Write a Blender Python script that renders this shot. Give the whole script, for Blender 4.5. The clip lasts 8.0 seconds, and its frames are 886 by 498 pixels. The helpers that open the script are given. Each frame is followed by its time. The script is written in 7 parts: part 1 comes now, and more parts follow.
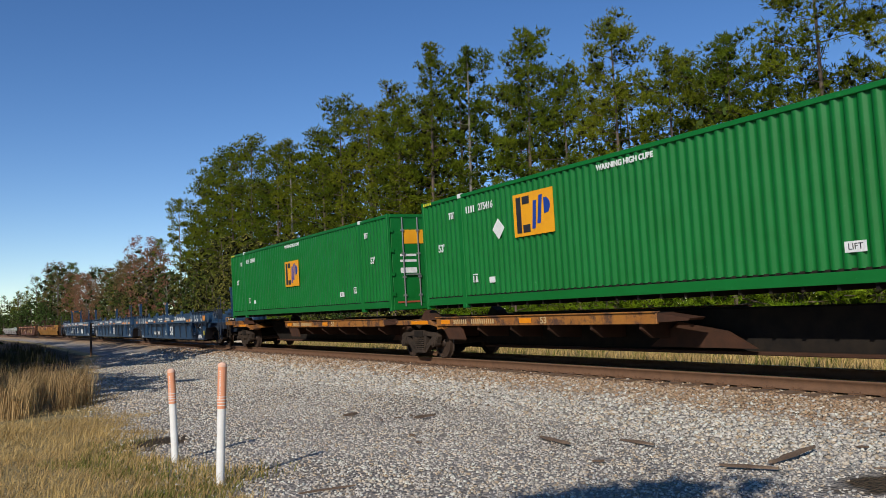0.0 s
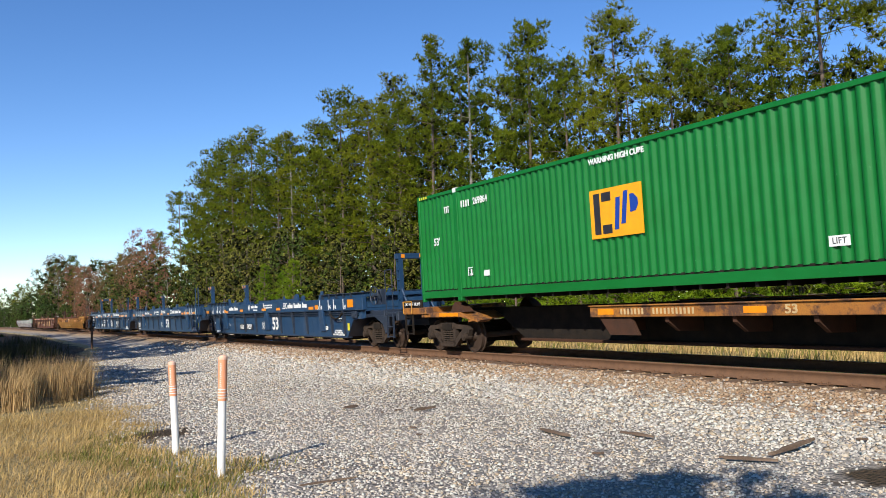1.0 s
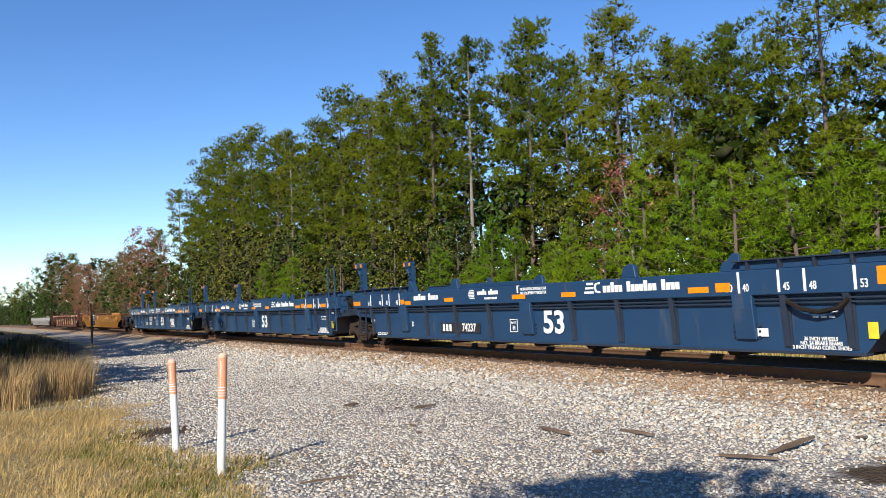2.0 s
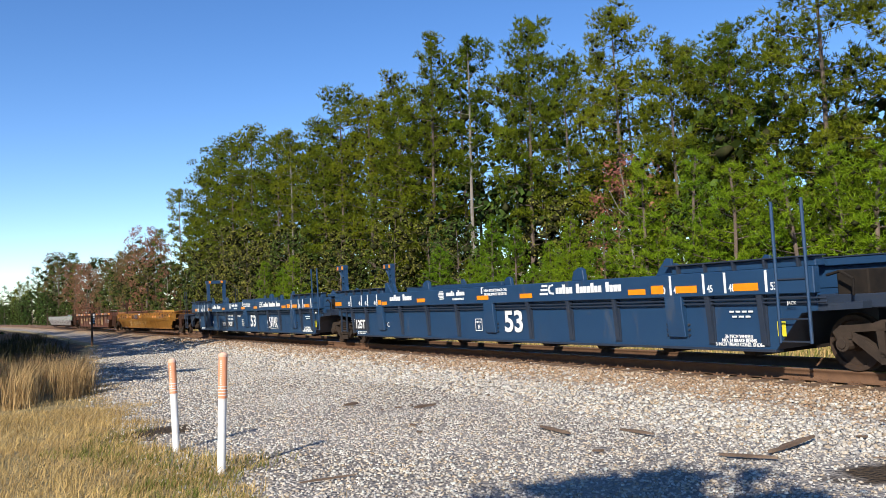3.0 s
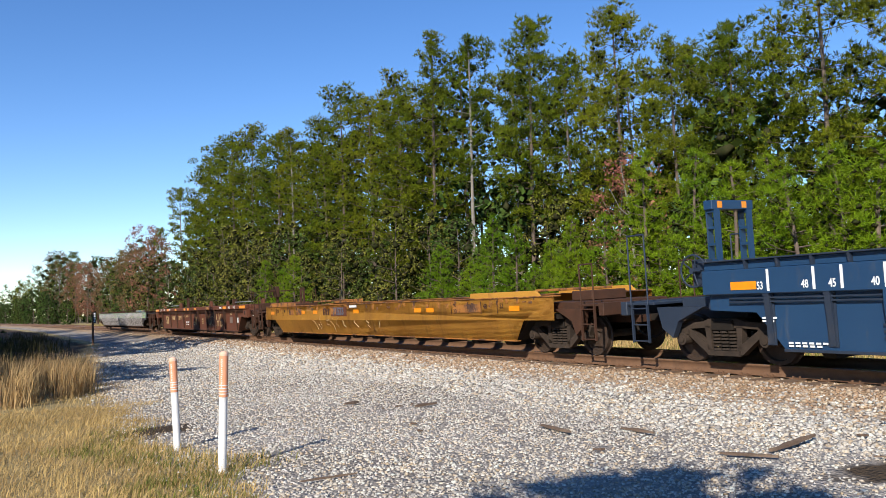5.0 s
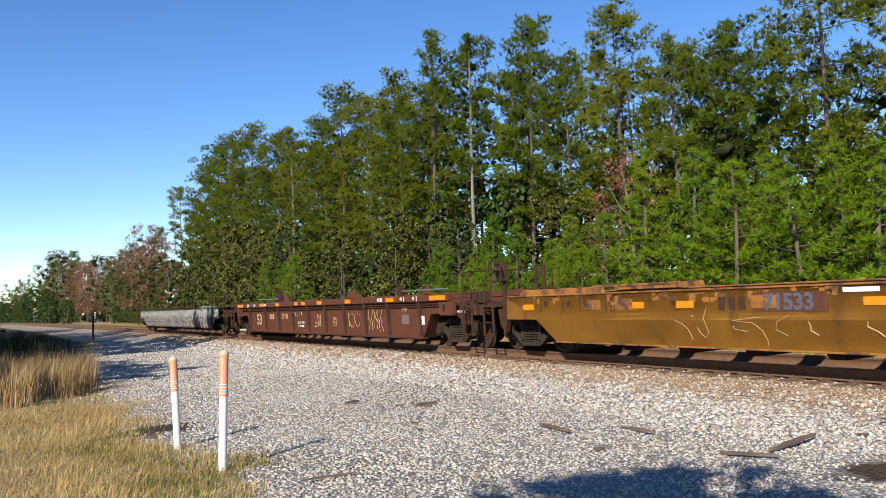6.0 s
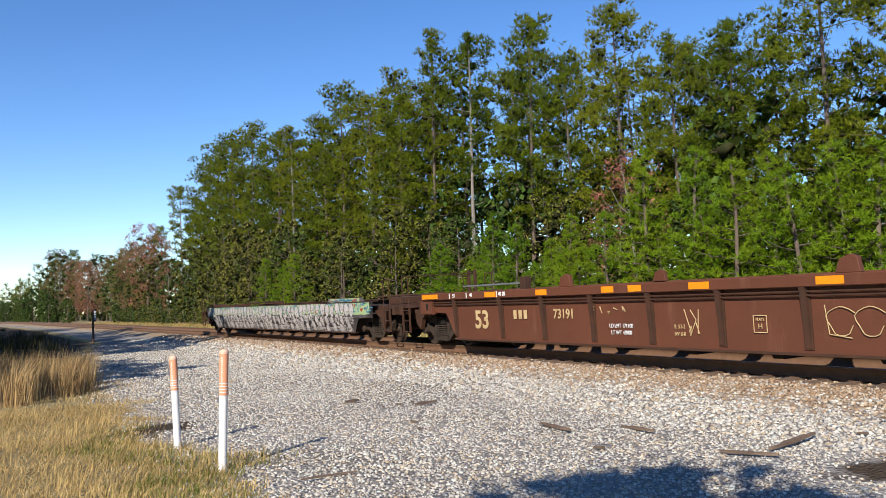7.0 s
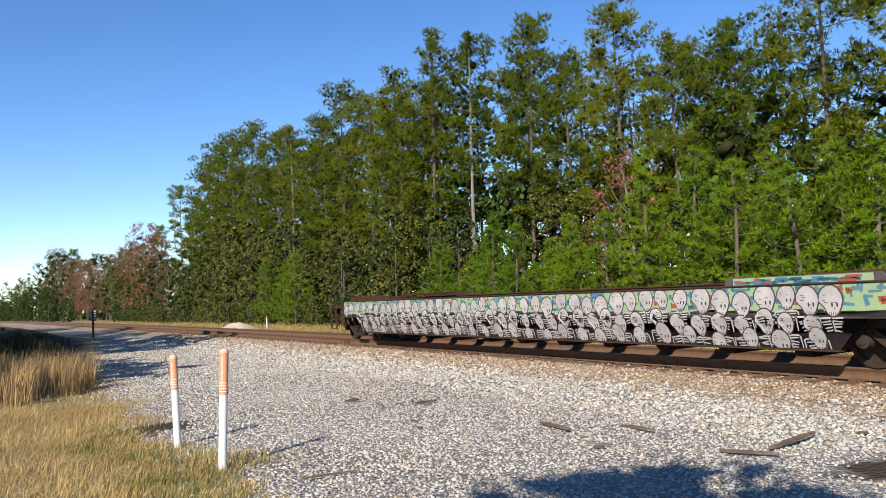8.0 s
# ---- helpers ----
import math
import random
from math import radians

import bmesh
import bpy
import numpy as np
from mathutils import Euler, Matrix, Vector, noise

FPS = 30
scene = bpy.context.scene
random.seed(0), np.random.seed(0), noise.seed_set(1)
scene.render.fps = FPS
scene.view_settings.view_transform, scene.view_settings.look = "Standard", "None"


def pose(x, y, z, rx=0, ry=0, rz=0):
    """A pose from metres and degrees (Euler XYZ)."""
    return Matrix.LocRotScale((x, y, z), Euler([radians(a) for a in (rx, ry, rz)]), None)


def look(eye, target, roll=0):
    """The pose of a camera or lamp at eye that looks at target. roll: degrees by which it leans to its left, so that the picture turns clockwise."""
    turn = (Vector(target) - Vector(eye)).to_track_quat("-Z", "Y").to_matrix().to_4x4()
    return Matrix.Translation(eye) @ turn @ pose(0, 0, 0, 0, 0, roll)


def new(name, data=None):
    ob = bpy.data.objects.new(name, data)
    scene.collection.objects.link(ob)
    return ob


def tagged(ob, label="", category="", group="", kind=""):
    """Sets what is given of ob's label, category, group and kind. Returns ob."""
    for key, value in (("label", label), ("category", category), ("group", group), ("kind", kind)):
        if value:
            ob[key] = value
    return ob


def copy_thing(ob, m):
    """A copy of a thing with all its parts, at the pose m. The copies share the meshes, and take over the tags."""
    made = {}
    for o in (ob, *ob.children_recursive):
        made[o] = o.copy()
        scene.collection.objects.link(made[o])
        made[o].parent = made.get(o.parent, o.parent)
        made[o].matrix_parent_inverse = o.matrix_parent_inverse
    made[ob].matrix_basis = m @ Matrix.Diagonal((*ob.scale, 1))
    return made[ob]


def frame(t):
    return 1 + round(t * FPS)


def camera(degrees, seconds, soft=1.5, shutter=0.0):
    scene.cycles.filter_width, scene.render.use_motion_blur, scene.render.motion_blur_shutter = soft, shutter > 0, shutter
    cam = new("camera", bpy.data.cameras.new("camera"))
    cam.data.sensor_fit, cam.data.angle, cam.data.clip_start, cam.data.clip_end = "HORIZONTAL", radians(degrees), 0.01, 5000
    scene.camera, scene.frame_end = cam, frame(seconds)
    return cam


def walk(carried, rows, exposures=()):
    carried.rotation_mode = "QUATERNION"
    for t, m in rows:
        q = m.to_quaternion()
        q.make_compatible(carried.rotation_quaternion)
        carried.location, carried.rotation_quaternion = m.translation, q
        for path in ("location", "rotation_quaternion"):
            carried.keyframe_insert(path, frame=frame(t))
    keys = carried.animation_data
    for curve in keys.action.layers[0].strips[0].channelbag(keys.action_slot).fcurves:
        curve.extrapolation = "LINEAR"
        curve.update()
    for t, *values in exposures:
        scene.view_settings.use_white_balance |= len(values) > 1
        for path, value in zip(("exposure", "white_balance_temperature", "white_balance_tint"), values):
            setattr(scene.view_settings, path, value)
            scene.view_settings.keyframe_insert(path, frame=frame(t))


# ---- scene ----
EXPOSURES = ((0.0, -0.22), (0.5, 0.12), (1.0, 0.38), (1.5, 0.45), (8.0, 0.45))
SKY_STRENGTH = 0.134
SUN_STRENGTH = 5.0
# ---------------------------------------------------------------- camera
EYE = Vector((0.0, 0.0, 1.2088))
cam = camera(56.57, 8.0, 0.55)


def aim(pitch, yaw):
    a, b = radians(pitch), radians(yaw)
    return look(EYE, EYE + Vector((math.sin(b) * math.cos(a), math.cos(b) * math.cos(a), math.sin(a))), -2.1879)


# seconds, tilt upwards, turn to the right
SWAY = [(0.0, 4.411, 0.118), (0.5, 4.136, 0.098), (1.0, 3.900, 0.079), (1.5, 3.802, 0.079), (3.0, 3.723, 0.067),
        (3.5, 3.704, 0.039), (4.0, 3.684, 0.031), (4.5, 3.664, 0.024), (6.0, 3.586, 0.0), (6.5, 3.546, 0.0),
        (7.0, 3.519, 0.0), (7.5, 3.495, 0.0), (8.0, 3.468, 0.0)]
walk(cam, [(t, aim(p, y)) for t, p, y in SWAY], EXPOSURES)

# ---------------------------------------------------------------- light
SUN_DIR = Vector((0.62, 1.56, -1.02)).normalized()
world = bpy.data.worlds.new("sky")
scene.world = world
world.use_nodes = True
wn, wl = world.node_tree.nodes, world.node_tree.links
wn.clear()
sky = wn.new("ShaderNodeTexSky")
sky.sky_type = "NISHITA"
sky.sun_disc = False
sky.sun_elevation = math.asin(-SUN_DIR.z)
sky.sun_rotation = math.atan2(-SUN_DIR.x, -SUN_DIR.y)
sky.altitude = 0.0
sky.air_density, sky.dust_density, sky.ozone_density = 0.75, 0.0, 1.5
bg = wn.new("ShaderNodeBackground")
bg.inputs[1].default_value = SKY_STRENGTH
deep = wn.new("ShaderNodeHueSaturation")
deep.inputs["Saturation"].default_value = 1.26
deep.inputs["Hue"].default_value = 0.508
wl.new(sky.outputs[0], deep.inputs["Color"])
wl.new(deep.outputs[0], bg.inputs[0])
wl.new(bg.outputs[0], wn.new("ShaderNodeOutputWorld").inputs[0])
sun = new("sun", bpy.data.lights.new("sun", "SUN"))
sun.data.energy, sun.data.angle, sun.data.color = SUN_STRENGTH, radians(0.53), (1.0, 0.93, 0.82)
sun.matrix_world = look((0, 0, 60), Vector((0, 0, 60)) + SUN_DIR)

# ---------------------------------------------------------------- mesh helpers
def part(name, bm, material, parent=None, label=""):
    """One mesh object of a bmesh, under a thing or a part."""
    me = bpy.data.meshes.new(name)
    bm.to_mesh(me)
    bm.free()
    me.materials.append(material)
    ob = new(name, me)
    if parent:
        ob.parent = parent
    return tagged(ob, label)


def thing(name, label, category, group="", m=None):
    ob = tagged(new(name), label, category, group)
    if m is not None:
        ob.matrix_basis = m
    return ob


def np_mesh(name, verts, faces, material, parent=None, smooth=False):
    """One mesh of numpy arrays: verts n x 3, faces m x 3 or m x 4."""
    me = bpy.data.meshes.new(name)
    k = faces.shape[1]
    me.vertices.add(len(verts))
    me.vertices.foreach_set("co", np.ascontiguousarray(verts, dtype=np.float32).ravel())
    me.loops.add(faces.size)
    me.loops.foreach_set("vertex_index", np.ascontiguousarray(faces, dtype=np.int32).ravel())
    me.polygons.add(len(faces))
    me.polygons.foreach_set("loop_start", np.arange(0, faces.size, k, dtype=np.int32))
    me.update(calc_edges=True)
    if smooth:
        me.polygons.foreach_set("use_smooth", np.ones(len(faces), dtype=bool))
    me.materials.append(material)
    ob = new(name, me)
    if parent:
        ob.parent = parent
    return ob


def box(bm, x0, x1, y0, y1, z0, z1, m=None):
    r = bmesh.ops.create_cube(bm, size=1.0)["verts"]
    bmesh.ops.transform(bm, verts=r, matrix=Matrix.Translation(((x0 + x1) / 2, (y0 + y1) / 2, (z0 + z1) / 2))
                        @ Matrix.Diagonal((abs(x1 - x0), abs(y1 - y0), abs(z1 - z0), 1)))
    if m is not None:
        bmesh.ops.transform(bm, verts=r, matrix=m)
    return bm


def boxes(*rows):
    bm = bmesh.new()
    for r in rows:
        box(bm, *r)
    return bm


def bevelled(bm, w=0.01, n=1):
    bmesh.ops.bevel(bm, geom=bm.edges[:], offset=w, segments=n, affect="EDGES", clamp_overlap=True)
    return bm


def prism(bm, poly, a, b, axis="y"):
    """A polygon in the plane across an axis, drawn out along it from a to b."""
    def at(u, v, w):
        return {"y": (u, w, v), "x": (w, u, v), "z": (u, v, w)}[axis]
    v0 = [bm.verts.new(at(u, v, a)) for u, v in poly]
    v1 = [bm.verts.new(at(u, v, b)) for u, v in poly]
    n = len(poly)
    bm.faces.new(v0)
    bm.faces.new(v1[::-1])
    for i in range(n):
        bm.faces.new((v0[i], v1[i], v1[(i + 1) % n], v0[(i + 1) % n]))
    bmesh.ops.recalc_face_normals(bm, faces=bm.faces[:])
    return bm


def rod(bm, p, q, r, n=8, r2=None):
    p, q = Vector(p), Vector(q)
    d = q - p
    m = Matrix.Translation((p + q) / 2) @ d.to_track_quat("Z", "Y").to_matrix().to_4x4()
    bmesh.ops.create_cone(bm, cap_ends=True, segments=n, radius1=r, radius2=r if r2 is None else r2, depth=d.length, matrix=m)
    return bm


def pipe(bm, pts, r, n=6):
    for a, b in zip(pts[:-1], pts[1:]):
        rod(bm, a, b, r, n)
    return bm


def lathe(bm, prof, n, m):
    """Turns (radius, along) round the z axis."""
    rings = [[bm.verts.new(m @ Vector((r * math.cos(2 * math.pi * i / n), r * math.sin(2 * math.pi * i / n), z)))
              for i in range(n)] for r, z in prof]
    for a, b in zip(rings[:-1], rings[1:]):
        for i in range(n):
            bm.faces.new((a[i], a[(i + 1) % n], b[(i + 1) % n], b[i]))
    bm.faces.new(rings[0][::-1])
    bm.faces.new(rings[-1])
    bmesh.ops.recalc_face_normals(bm, faces=bm.faces[:])
    return bm


def lettering(name, text, size, material, parent, x, y, z, wide=1.0, label="", align="CENTER", bold=0.0, rz=0.0):
    """Raised letters on a face that looks towards -y (rz turns the face)."""
    cu = bpy.data.curves.new(name, "FONT")
    cu.body, cu.size, cu.extrude, cu.align_x, cu.align_y, cu.offset = text, size, 0.003, align, "CENTER", bold
    ob = bpy.data.objects.new(name, cu)
    scene.collection.objects.link(ob)
    dg = bpy.context.evaluated_depsgraph_get()
    me = bpy.data.meshes.new_from_object(ob.evaluated_get(dg))
    me.name = name
    bpy.data.objects.remove(ob)
    me.transform(pose(x, y, z, 0, 0, rz) @ pose(0, 0, 0, 90) @ Matrix.Diagonal((wide, 1, 1, 1)))
    me.materials.clear()
    me.materials.append(material)
    ob = new(name, me)
    ob.parent = parent
    return tagged(ob, label)


# ---------------------------------------------------------------- materials
def mat(name, colour, rough=0.6, metal=0.0, colour2=None, scale=3.0, mix=(0.35, 0.7), grain=0.0, bump=0.0, bump_scale=60.0,
        rust=None, rust_at=(0.55, 0.7), rust_scale=2.5, streak=False, island=0.0, spec=None, translucent=0.0, tints=None, each=0.0):
    """A painted, rusty, woody or mineral surface: two tones at one scale, grain at another, wear, relief."""
    m = bpy.data.materials.new(name)
    m.use_nodes = True
    n, l = m.node_tree.nodes, m.node_tree.links
    b = n["Principled BSDF"]
    b.inputs["Roughness"].default_value, b.inputs["Metallic"].default_value = rough, metal
    if spec is not None:
        b.inputs["Specular IOR Level"].default_value = spec
    co = n.new("ShaderNodeTexCoord").outputs["Object"]

    def noisy(s, detail=5.0, rough_=0.6, stretch=None):
        v = co
        if stretch:
            mp = n.new("ShaderNodeMapping")
            mp.inputs["Scale"].default_value = stretch
            l.new(co, mp.inputs[0])
            v = mp.outputs[0]
        t = n.new("ShaderNodeTexNoise")
        t.inputs["Scale"].default_value, t.inputs["Detail"].default_value, t.inputs["Roughness"].default_value = s, detail, rough_
        l.new(v, t.inputs[0])
        return t.outputs[0]

    def ramp(v, lo, hi):
        r = n.new("ShaderNodeMapRange")
        r.inputs[1].default_value, r.inputs[2].default_value = lo, hi
        l.new(v, r.inputs[0])
        return r.outputs[0]

    def blend(f, a, c):
        x = n.new("ShaderNodeMix")
        x.data_type = "RGBA"
        if isinstance(f, float):
            x.inputs[0].default_value = f
        else:
            l.new(f, x.inputs[0])
        for v, s in ((a, x.inputs[6]), (c, x.inputs[7])):
            if isinstance(v, tuple):
                s.default_value = (*v, 1.0)
            else:
                l.new(v, s)
        return x.outputs[2]

    out = colour
    if colour2:
        out = blend(ramp(noisy(scale), *mix), out, colour2)
    if tints:
        cr = n.new("ShaderNodeValToRGB")
        cr.color_ramp.interpolation = "CONSTANT"
        el = cr.color_ramp.elements
        for i, c in enumerate(tints):
            e = el[i] if i < 2 else el.new(i / len(tints))
            e.position = i / len(tints)
            e.color = (*c, 1.0)
        l.new(n.new("ShaderNodeNewGeometry").outputs["Random Per Island"], cr.inputs[0])
        out = blend(ramp(noisy(scale), *mix), cr.outputs[0], colour)
    if island:
        g = n.new("ShaderNodeNewGeometry").outputs["Random Per Island"]
        h = n.new("ShaderNodeHueSaturation")
        h.inputs["Value"].default_value = 1.0
        r = n.new("ShaderNodeMapRange")
        r.inputs[3].default_value, r.inputs[4].default_value = 1.0 - island, 1.0 + island
        l.new(g, r.inputs[0])
        l.new(r.outputs[0], h.inputs["Value"])
        if isinstance(out, tuple):
            h.inputs["Color"].default_value = (*out, 1.0)
        else:
            l.new(out, h.inputs["Color"])
        out = h.outputs[0]
    if each:
        h = n.new("ShaderNodeHueSaturation")
        rnd = n.new("ShaderNodeObjectInfo").outputs["Random"]
        for k, (lo, hi) in (("Value", (1.0 - each, 1.0 + each)), ("Hue", (0.5 + 0.07 * each, 0.5 - 0.10 * each))):
            r = n.new("ShaderNodeMapRange")
            r.inputs[3].default_value, r.inputs[4].default_value = lo, hi
            l.new(rnd, r.inputs[0])
            l.new(r.outputs[0], h.inputs[k])
        l.new(out, h.inputs["Color"])
        out = h.outputs[0]
    if grain:
        g = ramp(noisy(55.0, 4.0), 0.3, 0.7)
        base = out
        dark = blend(grain, base, (0.02, 0.018, 0.015))
        out = blend(g, dark, base)
    if rust:
        f = ramp(noisy(rust_scale, 8.0, 0.7, (1.0, 1.0, 0.25) if streak else None), *rust_at)
        out = blend(f, out, rust)
        rr = n.new("ShaderNodeMapRange")
        rr.inputs[3].default_value, rr.inputs[4].default_value = rough, 0.9
        l.new(f, rr.inputs[0])
        l.new(rr.outputs[0], b.inputs["Roughness"])
    if isinstance(out, tuple):
        b.inputs["Base Color"].default_value = (*out, 1.0)
    else:
        l.new(out, b.inputs["Base Color"])
    if bump:
        bp = n.new("ShaderNodeBump")
        bp.inputs["Strength"].default_value, bp.inputs["Distance"].default_value = bump, 0.02
        l.new(noisy(bump_scale, 6.0), bp.inputs["Height"])
        l.new(bp.outputs[0], b.inputs["Normal"])
    if translucent:
        tr = n.new("ShaderNodeBsdfTranslucent")
        ms = n.new("ShaderNodeMixShader")
        ms.inputs[0].default_value = translucent
        if isinstance(out, tuple):
            tr.inputs[0].default_value = (*out, 1.0)
        else:
            l.new(out, tr.inputs[0])
        l.new(b.outputs[0], ms.inputs[1])
        l.new(tr.outputs[0], ms.inputs[2])
        l.new(ms.outputs[0], n["Material Output"].inputs[0])
    return m


